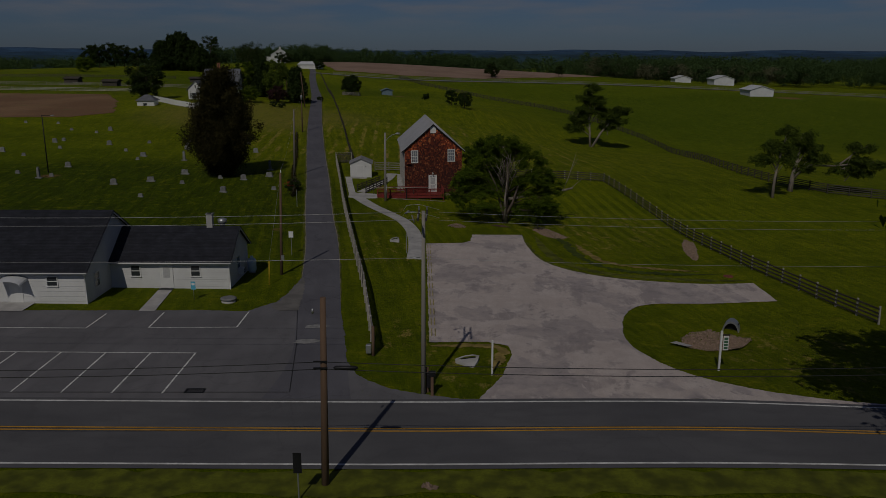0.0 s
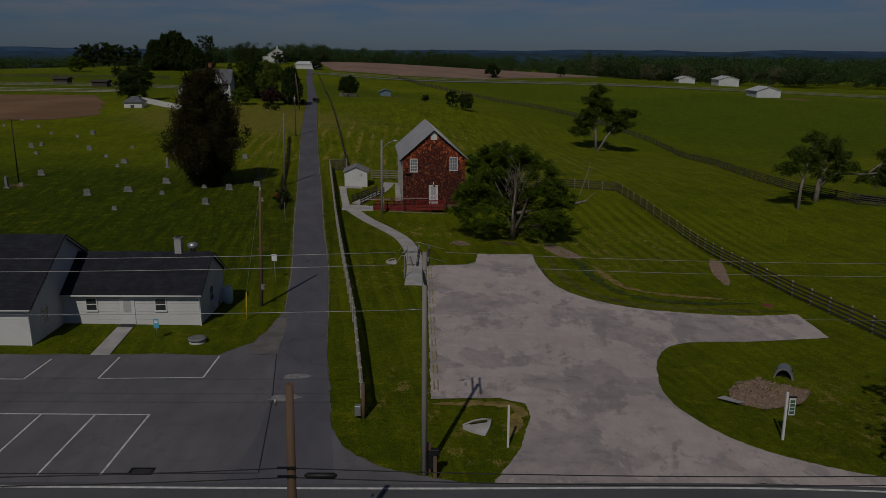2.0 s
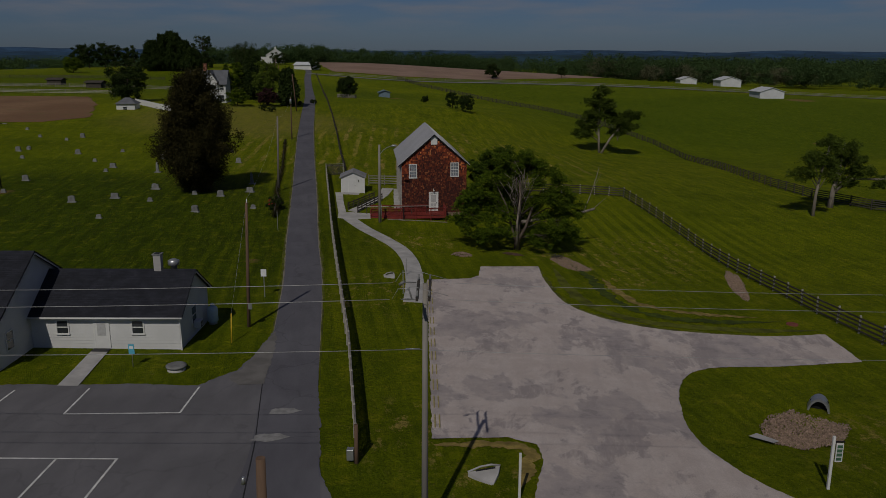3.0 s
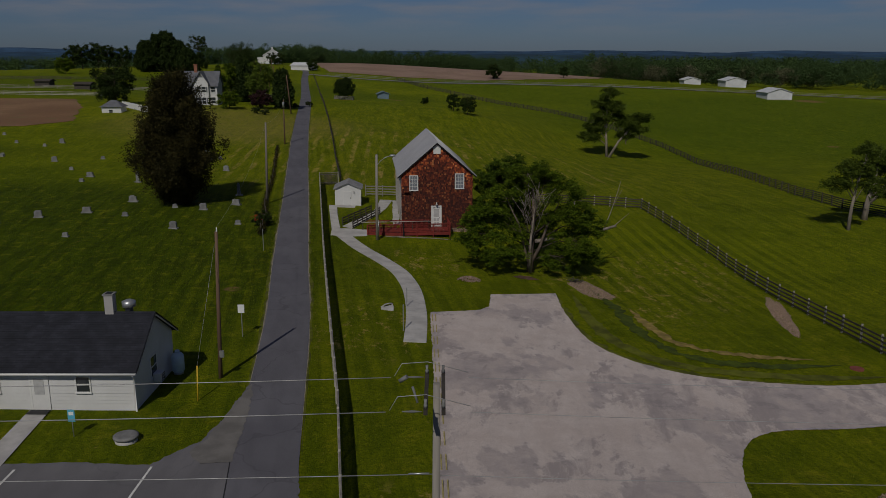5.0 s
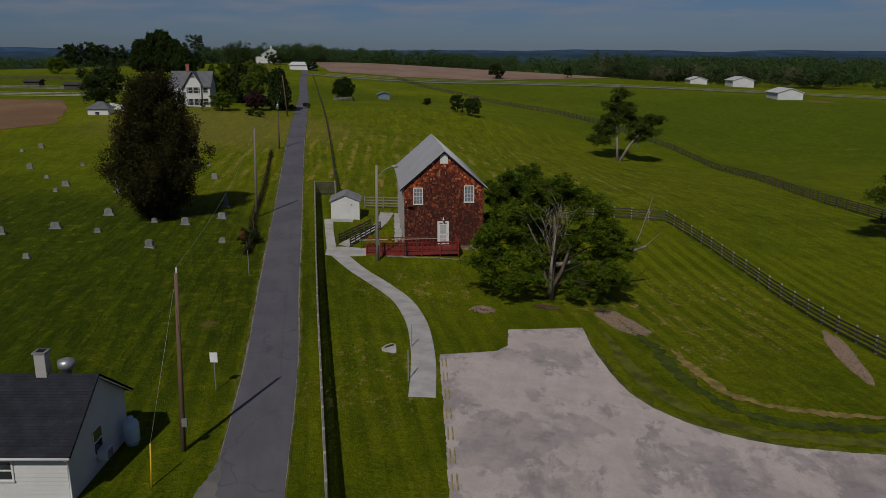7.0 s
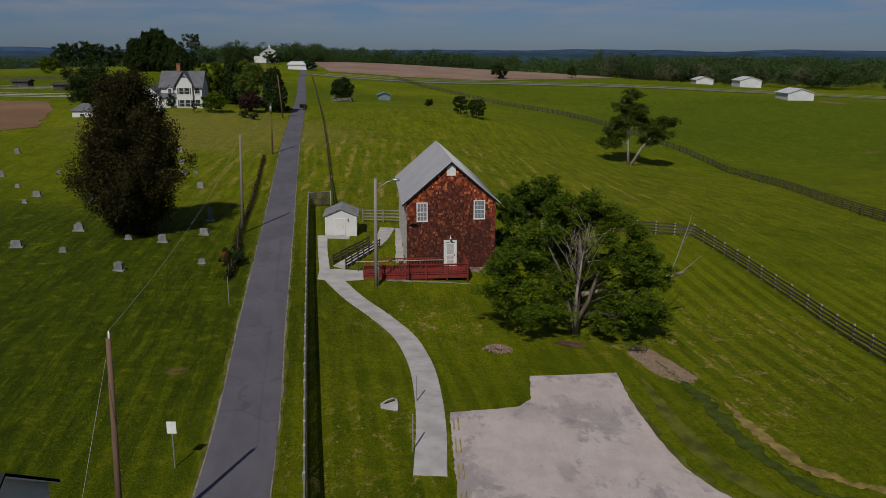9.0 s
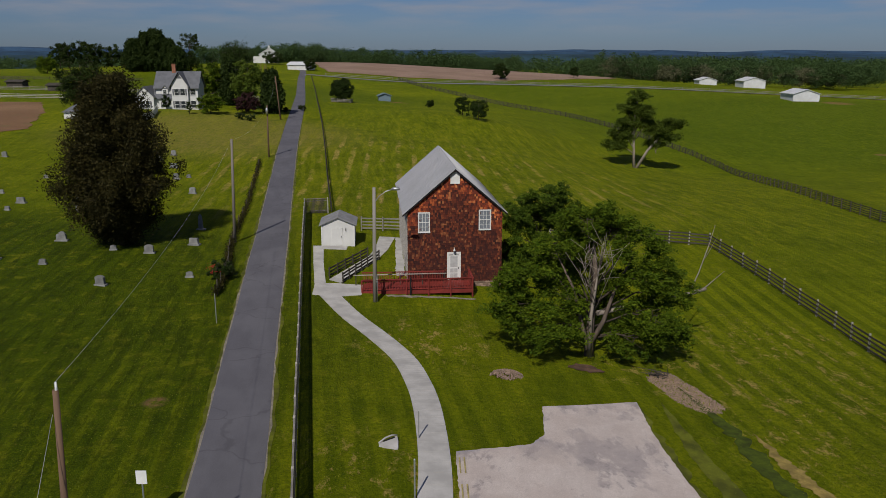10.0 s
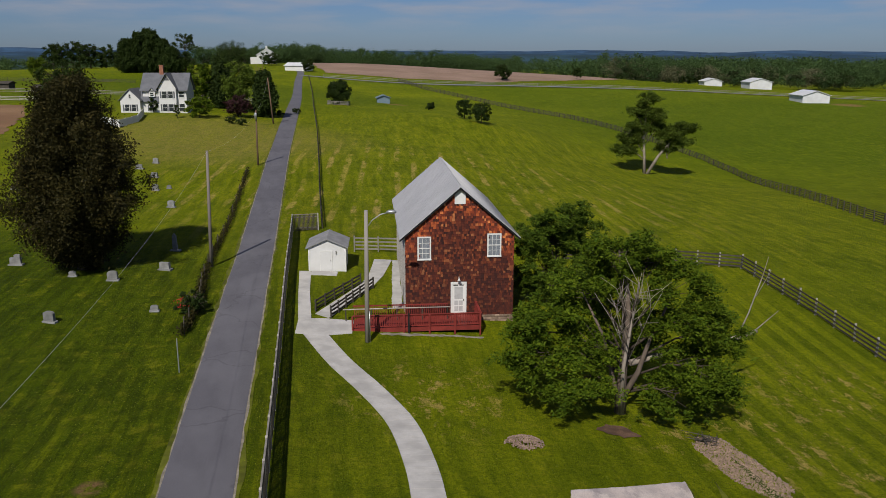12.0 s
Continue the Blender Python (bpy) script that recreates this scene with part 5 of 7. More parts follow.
part("guy_guard", rod([(-0.35, -3.5, -0.05), (-0.3, -3.3, 2.1)], [0.04, 0.04], sides=8), M_YELLOWPLASTIC, p3, "yellow plastic guy wire guard")
part("guy_wire", rod([(-0.3, -3.3, 2.1), (0.2, -0.1, 8.3)], [0.008, 0.008], sides=4), M_WIREPALE, p3)
part("meter_box", boxes((0.1, 0.35, -0.25, -0.1, 1.4, 1.8)), M_STEEL, p3)
pole_at(-23.0, 124.2, 10.2, M_POLEDARK, "grey wooden utility pole by the lane", (0.3, 0.0), 0.16)
p5 = pole_at(-31.0, 179.0, 8.4, M_POLE, "brown wooden utility pole with a transformer", (0.1, 0.0), 0.15)
part("transformer", rod([(0.1, -0.3, 7.0), (0.1, -0.3, 7.9), (0.1, -0.3, 8.0)], [0.2, 0.2, 0.1], sides=12), M_STEEL, p5, "pale grey pole transformer can")
pole_at(-38.5, 228.0, 9.5, M_POLE, "brown wooden utility pole leaning slightly", (-0.8, 0.0), 0.16)
for x, y in ((-57, 300), (-68, 345), (-80, 410)):
    pole_at(x, y, 9.5, M_POLE, "brown wooden utility pole by the lane")
yl = pole_at(-59.5, 121.0, 8.6, M_BLACK, "thin dark churchyard lamp pole with short arm", (0.0, 0.0), 0.09)
part("lamp_arm", rod([(0, 0, 8.5), (1.4, 0, 8.55)], [0.04, 0.04], sides=6), M_BLACK, yl)
part("lamp_head", boxes((1.3, 1.8, -0.12, 0.12, 8.45, 8.58), bevel=0.02), M_STEEL, yl)


def wire(points, sag, r, material, label):
    bm = bmesh.new()
    for a, b in zip(points, points[1:]):
        a, b = Vector(a), Vector(b)
        q = [a.lerp(b, t) - Vector((0, 0, 4 * sag * t * (1 - t))) for t in (i / 14 for i in range(15))]
        tube(bm, q, [r] * 15, 4)
    ob = part("overhead_wire", bm, material)
    return tagged(ob, label, "wire", "overhead wires")


for dy, z in ((-0.15, 5.95), (-0.15, 5.62)):
    wire([(-48, 32.5, z + 0.6), (-5.2, 32.6 + dy, z), (42, 33.4, z + 0.5)], 0.7, 0.018, M_WIRE, "black sagging cable along the road")
for x, y, z in ((-0.1, 1.0, 10.3), (-0.1, -1.15, 10.3)):
    wire([(-50, 42.6 + y, z + 0.3), (-2.3, 42.5 + y, z)], 0.5, 0.012, M_WIREPALE, "bare aluminium power line over the lot")
    wire([(-0.2, 42.5 + y, z), (48, 43.0 + y, z + 0.1)], 0.6, 0.008, M_WIREPALE, "thin power line over the gravel")
wire([(-50, 42.6, 8.2), (-1.15, 42.5, 7.98)], 0.4, 0.012, M_WIREPALE, "bare aluminium neutral line over the lot")
wire([(-1.1, 42.5, 7.95), (48, 43, 7.95)], 0.5, 0.008, M_WIREPALE, "thin neutral line over the gravel")
wire([(-13.9, 68.7, 9.0), (-22.7, 124.2, 10.2), (-30.9, 179, 9.7), (-39.3, 228, 12.9)], 1.0, 0.006, M_WIREPALE, "thin pale wire along the lane")


# ---- trees ----
def leaf_cloud(centres, size, rng, per, spread, flat=0.0, name="crown", material=None, parent=None):
    """Leaves as small bent diamonds, per for each centre, scattered by spread."""
    n = len(centres) * per
    c = np.repeat(np.asarray(centres, float), per, axis=0) + rng.normal(0, 1, (n, 3)) * np.asarray(spread)
    u = rng.normal(0, 1, (n, 3))
    w = rng.normal(0, 1, (n, 3))
    u[:, 2] *= 1 - flat
    w[:, 2] *= 1 - flat
    u /= np.linalg.norm(u, axis=1)[:, None]
    w -= u * (u * w).sum(1)[:, None]
    w /= np.linalg.norm(w, axis=1)[:, None]
    s = size * rng.uniform(0.6, 1.4, (n, 1))
    v = np.stack([c + u * s, c + w * s * 0.45 + np.array([0, 0, 0.1]) * s, c - u * s, c - w * s * 0.45 + np.array([0, 0, 0.1]) * s], 1).reshape(-1, 3)
    return quads(name, v, np.arange(n * 4).reshape(n, 4), material, parent)


def limbs(rng, h, r0, fork, reach, count, droop=0.0, lean=(0, 0)):
    """Trunk and limbs as lines with radii, and the tips where leaves hang."""
    lines, tips = [], []
    top = np.array([lean[0], lean[1], h])
    tr = [np.array([0, 0, -0.3]), np.array([lean[0] * 0.2 + 0.1, lean[1] * 0.2, h * 0.3]), np.array([lean[0] * 0.55, lean[1] * 0.55, h * 0.65]), top]
    lines.append((tr, [r0 * 1.25, r0 * 0.8, r0 * 0.45, r0 * 0.12]))
    for i in range(count):
        t = fork + (0.95 - fork) * (i + rng.random()) / count
        base = np.array([np.interp(t * h, [p[2] for p in tr], [p[k] for p in tr]) for k in (0, 1)] + [t * h])
        a = i * 2.4 + rng.random()
        ln = reach * (1.1 - 0.65 * max(0, t - fork)) * rng.uniform(0.75, 1.15)
        up = h * 0.22 * rng.uniform(0.5, 1.2)
        d = np.array([math.cos(a), math.sin(a), 0])
        p1 = base + d * ln * 0.45 + np.array([0, 0, up * 0.7])
        p2 = base + d * ln + np.array([0, 0, up - droop * ln])
        lines.append(([base, p1, p2], [r0 * 0.38 * (1.1 - t), r0 * 0.22 * (1.1 - t) + 0.01, 0.012]))
        tips += [p1, p2, (p1 + p2) / 2]
        for k in range(3):
            q0 = p1 + (p2 - p1) * rng.random()
            q1 = q0 + d * ln * 0.2 * rng.random() + rng.normal(0, 1, 3) * reach * 0.2
            lines.append(([q0, q1], [r0 * 0.08, 0.008]))
            tips.append(q1)
    return lines, tips


def wood_mesh(lines, material, parent, name="trunk", sides=7):
    bm = bmesh.new()
    for p, r in lines:
        tube(bm, [tuple(q) for q in p], [max(0.008, k) for k in r], sides if r[0] > 0.1 else 5)
    return part(name, bm, material, parent)


def tree(x, y, h, reach, leaf, bark, label, seed, r0=None, fork=0.3, count=14, per=90, size=0.22, clumps=120, squash=1.0, base=0.25, droop=0.1, name="tree", category="tree", group="", lobes=0, lean=(0, 0)):
    """A broadleaf tree: trunk, limbs, and a crown of lobes made of leaf clumps, uneven in outline and with gaps."""
    rng = np.random.default_rng(seed)
    t = thing(name, x, y, level(x, y), 0, label, category, group)
    lines, tips = limbs(rng, h * 0.9, r0 or h * 0.022, fork, reach * 0.8, count, droop, lean)
    wood_mesh(lines, bark, t)
    cz, rz = h * (1 + base) / 2, h * (1 - base) / 2
    n = lobes or 13
    ls = []
    for i in range(n):
        g = (i + 0.5) / n
        u, a = 1 - 1.9 * g, i * 2.399 + rng.random() * 0.5
        s = math.sqrt(max(0, 1 - u * u))
        k = rng.uniform(0.5, 0.72)
        ls.append((np.array([math.cos(a) * s * reach * k, math.sin(a) * s * reach * squash * k, cz + u * rz * (k + 0.08)]), rng.uniform(0.3, 0.46)))
    cs = []
    for i in range(clumps):
        o, k = ls[i % n]
        q = rng.normal(0, 1, 3)
        q *= rng.uniform(0.55, 1.0) / np.linalg.norm(q)
        cs.append(o + q * np.array([reach, reach * squash, min(reach, rz * 1.2)]) * k)
    leaf_cloud(cs, size, rng, per, (reach * 0.075, reach * 0.075, reach * 0.06), 0.3, "crown", leaf, t)
    return t


def conifer(x, y, h, reach, leaf, label, seed, per=60, size=0.3, rows_=26, taper=0.8, name="cedar_tree", low=0.05, group="", belly=0.28, lumpy=0.32):
    """A cedar: many short upward sprays round a trunk, widest low down."""
    rng = np.random.default_rng(seed)
    t = thing(name, x, y, level(x, y), 0, label, "tree", group)
    lines = [([np.array([0, 0, -0.3]), np.array([0.1, 0, h * 0.5]), np.array([0, 0.1, h * 0.97])], [h * 0.03, h * 0.018, 0.02])]
    cs = []
    for i in range(rows_):
        z = h * (low + (0.98 - low) * i / rows_)
        k = z / h
        w = reach * (min(1, (k / belly) ** 0.42) if k < belly else (1 - (k - belly) / (1.06 - belly)) ** taper)
        m = max(4, int(11 * w / reach) + 4)
        for j in range(m):
            a = rng.random() * 6.283
            q = w * rng.uniform(0.6, 1.12) * (1 + lumpy * noise.noise((math.cos(a) * 1.8, math.sin(a) * 1.8, z * 0.5 + seed)))
            tip = np.array([math.cos(a) * q, math.sin(a) * q, z + rng.uniform(-0.3, 0.9)])
            for s in (1.0, 0.72, 0.42):
                cs.append((tip[0] * s, tip[1] * s, z + (tip[2] - z) * s))
            if j % 3 == 0:
                lines.append(([np.array([0, 0, z - 0.3]), tip * np.array([0.85, 0.85, 1])], [0.05, 0.01]))
    wood_mesh(lines, M_BARK, t)
    leaf_cloud(cs, size, rng, per, (0.34, 0.34, 0.45), 0.0, "crown", leaf, t)
    return t


conifer(-33.5, 122.5, 15.9, 4.9, M_CEDAR, "tall dark brownish red cedar in the churchyard", 4, per=140, size=0.12, rows_=36, taper=0.6, belly=0.4, lumpy=0.55)


def spray_crown(parent, lobes, rng, foot, clumps, sprigs, per, size, material, bark, reach=0.75, limb_r=0.09):
    """A crown of lobes (x, y, z, width, height): a limb to each lobe, clumps round it on twigs, and leafy sprigs that droop from each clump."""
    wood, cs = [], []
    for lx, ly, lz, rx, rz in lobes:
        o = np.array([lx, ly, lz], float)
        start = np.array([foot[0], foot[1], min(foot[2], lz * 0.6)])
        knee = start + (o - start) * 0.55 + np.array([0, 0, 0.12 * abs(lx)])
        wood.append(([start, knee, o], [limb_r, limb_r * 0.6, limb_r * 0.2]))
        for k in range(max(4, int(clumps * rx))):
            q = rng.normal(0, 1, 3)
            q *= rng.uniform(0.45, 1.0) / np.linalg.norm(q)
            hub = o + q * np.array([rx, rx, rz])
            hub[2] = max(0.45, hub[2])
            if k % 2 == 0:
                wood.append(([knee + (o - knee) * rng.random(), hub], [limb_r * 0.28, 0.008]))
            out = np.array([q[0], q[1], 0.0])
            out /= max(0.2, np.linalg.norm(out))
            for n in range(sprigs):
                a = rng.uniform(0, 6.283)
                d = np.array([math.cos(a), math.sin(a), 0.0]) + out * 0.8
                t = rng.uniform(0.1, 1.0)
                cs.append(hub + d * t * reach * rng.uniform(0.6, 1.1) + np.array([0, 0, rng.normal(0.1, 0.24) * reach - 0.45 * t * t * reach]))
    wood_mesh(wood, bark, parent, "limb")
    return leaf_cloud(cs, size, rng, per, (size * 1.35, size * 1.35, size * 0.9), 0.5, "crown", material, parent)


# the tree beside the lot: leafy sides, bare pale branches in the open middle, and a broken limb
near = thing("tree", 7.75, 99.3, level(7.75, 99.3), 0, "spreading green tree with bare dead branches in its crown", "tree")
rng = np.random.default_rng(17)
LOBES = [(-4.3, 0.2, 6.0, 1.9, 1.4), (-5.0, -0.4, 3.9, 1.9, 1.3), (-3.4, -1.2, 2.6, 2.0, 1.2), (-2.4, 0.4, 7.6, 1.5, 1.1), (-5.6, 0.3, 5.0, 1.2, 0.9), (-2.2, -0.3, 4.6, 1.2, 1.2),
         (-0.4, 0.8, 9.6, 1.7, 1.2), (1.4, 1.0, 9.2, 1.5, 1.2), (0.4, 2.6, 8.2, 2.2, 1.6), (3.0, 0.6, 7.8, 1.6, 1.1), (4.4, 0.0, 6.0, 2.0, 1.3), (5.6, 0.6, 4.6, 1.6, 1.2),
         (4.4, -0.8, 3.2, 2.0, 1.1), (2.9, -1.4, 1.8, 1.7, 0.9), (5.4, -0.4, 1.9, 1.3, 0.9), (2.4, 1.2, 5.2, 1.3, 1.3), (-0.8, 3.2, 5.4, 2.0, 1.8), (1.4, 3.2, 3.4, 1.8, 1.4)]
spray_crown(near, LOBES, rng, (0.15, 0.4, 4.6), 10, 15, 24, 0.1, M_LEAF, M_BARK)
nl = [([np.array([0, 0, -0.3]), np.array([0.05, 0.1, 2.4]), np.array([0.3, 0.6, 6.0]), np.array([0.1, 1.2, 9.3])], [0.38, 0.27, 0.17, 0.04]),
      ([np.array([0.1, 0, 0.9]), np.array([0.9, -0.1, 2.6]), np.array([1.6, 0.3, 4.6]), np.array([2.9, 0.8, 7.0])], [0.2, 0.16, 0.11, 0.03]),
      ([np.array([0, 0, 0.5]), np.array([-0.6, -0.1, 2.4]), np.array([-1.2, 0.3, 4.8]), np.array([-2.4, 0.5, 7.2])], [0.18, 0.15, 0.1, 0.03])]
wood_mesh(nl, M_NEARBARK, near)
rng = np.random.default_rng(5)
for i in range(9):
    a, b = rng.uniform(-0.5, 0.5), rng.uniform(3.2, 6.0)
    p0 = np.array([0.15, -0.9, b])
    p1 = p0 + np.array([a * 3.0, -0.3 - 0.5 * rng.random(), rng.uniform(1.6, 3.2)])
    p2 = p1 + np.array([a * 1.6 + rng.normal(0, 0.4), -0.3, rng.uniform(0.6, 1.6)])
    twigs = [([p0, p1, p2], [0.026, 0.015, 0.006])]
    for k in range(7):
        q = p0 + (p1 - p0) * rng.uniform(0.4, 1)
        twigs.append(([q, q + rng.normal(0, 0.45, 3) + np.array([0, -0.1, 0.7])], [0.02, 0.007]))
    wood_mesh(twigs, M_PALEBARK, near, "dead_branch")
wood_mesh([([np.array([0, -0.2, 0]), np.array([-0.1, -0.7, 3.2]), np.array([0.2, -1.1, 6.6])], [0.2, 0.12, 0.04])], M_PALEBARK, near, "dead_trunk")
limb = [([np.array([0.5, 0.3, 3.0]), np.array([3.6, 1.6, 3.3]), np.array([6.6, 2.6, 3.4]), np.array([8.9, 3.3, 3.9])], [0.2, 0.19, 0.18, 0.13]),
        ([np.array([7.6, 2.9, 3.6]), np.array([8.2, 3.0, 5.2]), np.array([8.9, 3.2, 7.4]), np.array([9.2, 3.3, 8.6])], [0.06, 0.045, 0.03, 0.01]),
        ([np.array([8.6, 3.1, 6.2]), np.array([9.4, 3.2, 7.8])], [0.03, 0.01]), ([np.array([8.7, 3.2, 3.9]), np.array([10.2, 3.4, 5.2])], [0.05, 0.01])]
wood_mesh(limb, M_PALEBARK, near, "broken_limb")
bt = thing("tree", 6.4, 118.0, level(6.4, 118.0), 0, "dense rounded green tree behind the mill corner", "tree")
wood_mesh([([np.array([0, 0, -0.3]), np.array([0, 0, 3]), np.array([0.2, 0, 7])], [0.25, 0.18, 0.04])], M_BARK, bt)
spray_crown(bt, [(-2.0, -0.4, 5.6, 1.8, 1.5), (0.2, -0.8, 7.2, 2.0, 1.5), (2.2, -0.2, 5.8, 1.8, 1.5), (-1.4, -1.0, 3.4, 1.8, 1.4), (1.6, -1.0, 3.2, 2.0, 1.4), (0, 1.0, 5.6, 2.4, 2.0), (-2.6, 0.3, 2.2, 1.4, 1.2), (0.4, -1.4, 1.6, 1.6, 1.0), (-0.8, -1.2, 5.6, 1.5, 1.2)],
            np.random.default_rng(21), (0, 0, 3.0), 12, 13, 24, 0.1, M_LEAFMID, M_BARK, 0.6)
ft = thing("tree", 43.6, 239, level(43.6, 239), 0, "open-crowned pasture tree with forked pale trunk", "tree")
wood_mesh([([np.array([0.2, 0, -0.4]), np.array([2.6, -0.6, 4.2]), np.array([5.4, -0.8, 7.6]), np.array([7.6, -0.8, 10])], [0.42, 0.3, 0.22, 0.06]),
           ([np.array([-0.2, 0, -0.4]), np.array([-0.5, 0, 4.5]), np.array([-0.9, 0, 9.5]), np.array([-0.4, 0, 17])], [0.42, 0.3, 0.22, 0.04])], M_PALEBARK, ft)
spray_crown(ft, [(-3.6, 0.5, 8.2, 2.4, 1.5), (-5.0, -0.3, 5.8, 2.2, 1.1), (-2.2, -0.6, 11.0, 2.2, 1.5), (-2.4, 0.8, 14.2, 1.9, 1.3), (-0.2, 0, 17.0, 1.4, 1.3), (1.4, -0.4, 13.4, 1.9, 1.4), (2.6, 1.0, 10.4, 1.4, 1.0)],
            np.random.default_rng(33), (-0.7, 0, 8.0), 10, 12, 22, 0.2, M_LEAFOLIVE, M_PALEBARK, 1.2, 0.16)
spray_crown(ft, [(5.0, -0.6, 9.0, 2.2, 1.3), (8.2, -0.6, 10.6, 2.2, 1.2), (7.6, 0.4, 7.4, 2.3, 1.1), (4.2, 0.6, 6.0, 1.3, 0.8)],
            np.random.default_rng(34), (4.6, -0.8, 6.8), 10, 12, 22, 0.2, M_LEAFOLIVE, M_PALEBARK, 1.2, 0.14)
dt = thing("tree", 51.4, 124.5, level(51.4, 124.5), 0, "half-dead pasture tree with bare pale trunk", "tree")
wood_mesh([([np.array([0, 0, -0.3]), np.array([0.1, 0, 3.0]), np.array([0.5, 0, 6.0]), np.array([1.4, 0, 10.6])], [0.28, 0.2, 0.14, 0.03]), ([np.array([0.3, 0, 4.4]), np.array([-0.9, 0, 6.0]), np.array([-1.6, 0, 8.0])], [0.14, 0.09, 0.03])], M_PALEBARK, dt)
spray_crown(dt, [(-1.6, 0, 6.0, 1.2, 0.9), (0.6, 0.3, 8.0, 1.4, 1.0), (1.6, 0, 10.2, 1.3, 0.9), (-1.1, -0.3, 8.0, 1.0, 0.8), (1.6, -0.3, 6.2, 0.9, 0.7)], np.random.default_rng(41), (0.4, 0, 5.5), 11, 10, 18, 0.15, M_LEAFOLIVE, M_PALEBARK, 0.8, 0.07)
lt = thing("tree", 57.6, 132.2, level(57.6, 132.2), 0, "old pasture tree with one long leafy limb by the fence", "tree")
wood_mesh([([np.array([-0.2, 0, -0.3]), np.array([0, 0, 2.6]), np.array([0.6, 0, 6.0]), np.array([1.0, 0, 9.6])], [0.48, 0.34, 0.22, 0.04]),
           ([np.array([0.2, 0, 2.4]), np.array([2.4, -0.3, 4.4]), np.array([6.5, -0.4, 4.3]), np.array([12.6, -0.4, 4.9])], [0.24, 0.19, 0.15, 0.05]),
           ([np.array([7.0, -0.4, 4.3]), np.array([9.2, -0.2, 6.0]), np.array([10.8, 0, 7.6])], [0.15, 0.1, 0.03])], M_PALEBARK, lt)
spray_crown(lt, [(0.8, 0, 9.0, 1.7, 1.1), (2.4, 0.4, 7.2, 1.7, 1.0), (-1.2, 0.3, 7.0, 1.4, 1.0), (3.4, -0.4, 5.6, 1.5, 0.8), (1.8, 0.5, 3.8, 1.2, 0.8)], np.random.default_rng(42), (0.5, 0, 5.5), 11, 12, 20, 0.15, M_LEAFOLIVE, M_PALEBARK, 0.9, 0.12)
spray_crown(lt, [(8.0, -0.3, 3.8, 1.5, 0.8), (10.6, 0, 7.2, 1.6, 0.9), (12.6, -0.3, 4.6, 1.6, 0.8), (10.2, -0.4, 4.9, 1.6, 0.9), (11.6, 0.4, 3.0, 1.0, 0.7)], np.random.default_rng(43), (8.5, -0.3, 5.2), 11, 12, 20, 0.15, M_LEAFOLIVE, M_PALEBARK, 0.9, 0.1)
tree(26.0, 30.6, 23.0, 8.4, M_LEAF, M_BARK, "tall green roadside tree", 51, per=80, size=0.32, clumps=170, base=0.36)
tree(-32.4, 290, 6.9, 3.5, M_LEAFDARK, M_BARK, "round dark green field tree inside a small fence", 52, per=90, size=0.2, clumps=190, base=0.04, droop=0)
for x, y, h, r, s in ((2.6, 256, 5.2, 2.3, 61), (6.4, 249, 5.0, 3.0, 62), (-6.3, 300, 2.3, 1.5, 63)):
    tree(x, y, h, r, M_LEAFDARK, M_BARK, "rounded dark green bush on the hill", s, per=70, size=0.2, clumps=60, base=0.02, droop=0, name="bush", category="bush", group="field bushes")
tree(72.4, 518, 6.8, 3.3, M_LEAFDARK, M_BARK, "lone round tree by the far road", 64, per=40, size=0.4, clumps=50, base=0.1, droop=0)
tree(28.5, 484, 8.3, 4.8, M_LEAFDARK, M_BARK, "lone round tree beyond the stubble", 65, per=40, size=0.6, clumps=50, base=0.05, droop=0)

# trees round the farmhouse
for x, y, h, r, s, mat, lab in ((-82.5, 229, 11.0, 6.0, 71, M_LEAFDARK, "broad dark green tree beside the farmhouse"), (-49.6, 246, 12.0, 4.6, 72, M_WILLOW, "pale green weeping garden tree by the lane"), (-60.2, 252, 11.5, 3.9, 73, M_LEAF, "green garden tree behind the farmhouse"),
                                (-124, 445, 10, 6, 74, M_LEAFDARK, "dark tree behind the farmhouse"), (-185.8, 430, 8.2, 5.0, 75, M_LEAF, "round tree beyond the churchyard"), (-88, 240, 6.0, 2.6, 76, M_LEAFDARK, "dark shade tree west of the farmhouse"),
                                (-106, 470, 11, 7, 77, M_LEAFDARK, "dark tree behind the farmhouse"), (-116, 500, 13.8, 10, 78, M_LEAFDARK, "dark tree on the rise behind the house")):
    tree(x, y, h, r, mat, M_BARK, lab, s, per=80, size=0.24, clumps=130, base=0.06, droop=0.05)
for x, y, h, r, s in ((-153, 450, 15.5, 5.5, 81), (-148, 452, 18.6, 5.0, 82), (-144.5, 455, 20.4, 5.2, 83), (-140, 450, 19.4, 5.2, 84), (-135.5, 450, 15.6, 5.0, 85), (-129, 442, 12, 5, 89), (-42.5, 239, 9.5, 2.3, 86), (-55.6, 252, 11.5, 2.6, 87)):
    conifer(x, y, h, r, M_LEAFDARK, "tall dark conifer behind the farmhouse", s, per=40, size=0.34, rows_=26, taper=0.5, name="conifer", group="farmhouse conifers")
tree(-134.3, 480, 18.2, 6.0, M_LEAFDARK, M_BARK, "tall open-topped tree above the conifers", 88, per=40, size=0.4, clumps=44, base=0.5, fork=0.5, lobes=7)
for i, (x, y, h) in enumerate(((-221, 520, 14), (-214, 516, 14.8), (-207, 522, 15.2), (-200, 520, 14.3), (-193, 524, 12))):
    tree(x, y, h, 7.0, M_LEAFDARK, M_BARK, "dark row tree on the rise", 90 + i, per=44, size=0.5, clumps=70, base=0.03, droop=0, group="row trees")
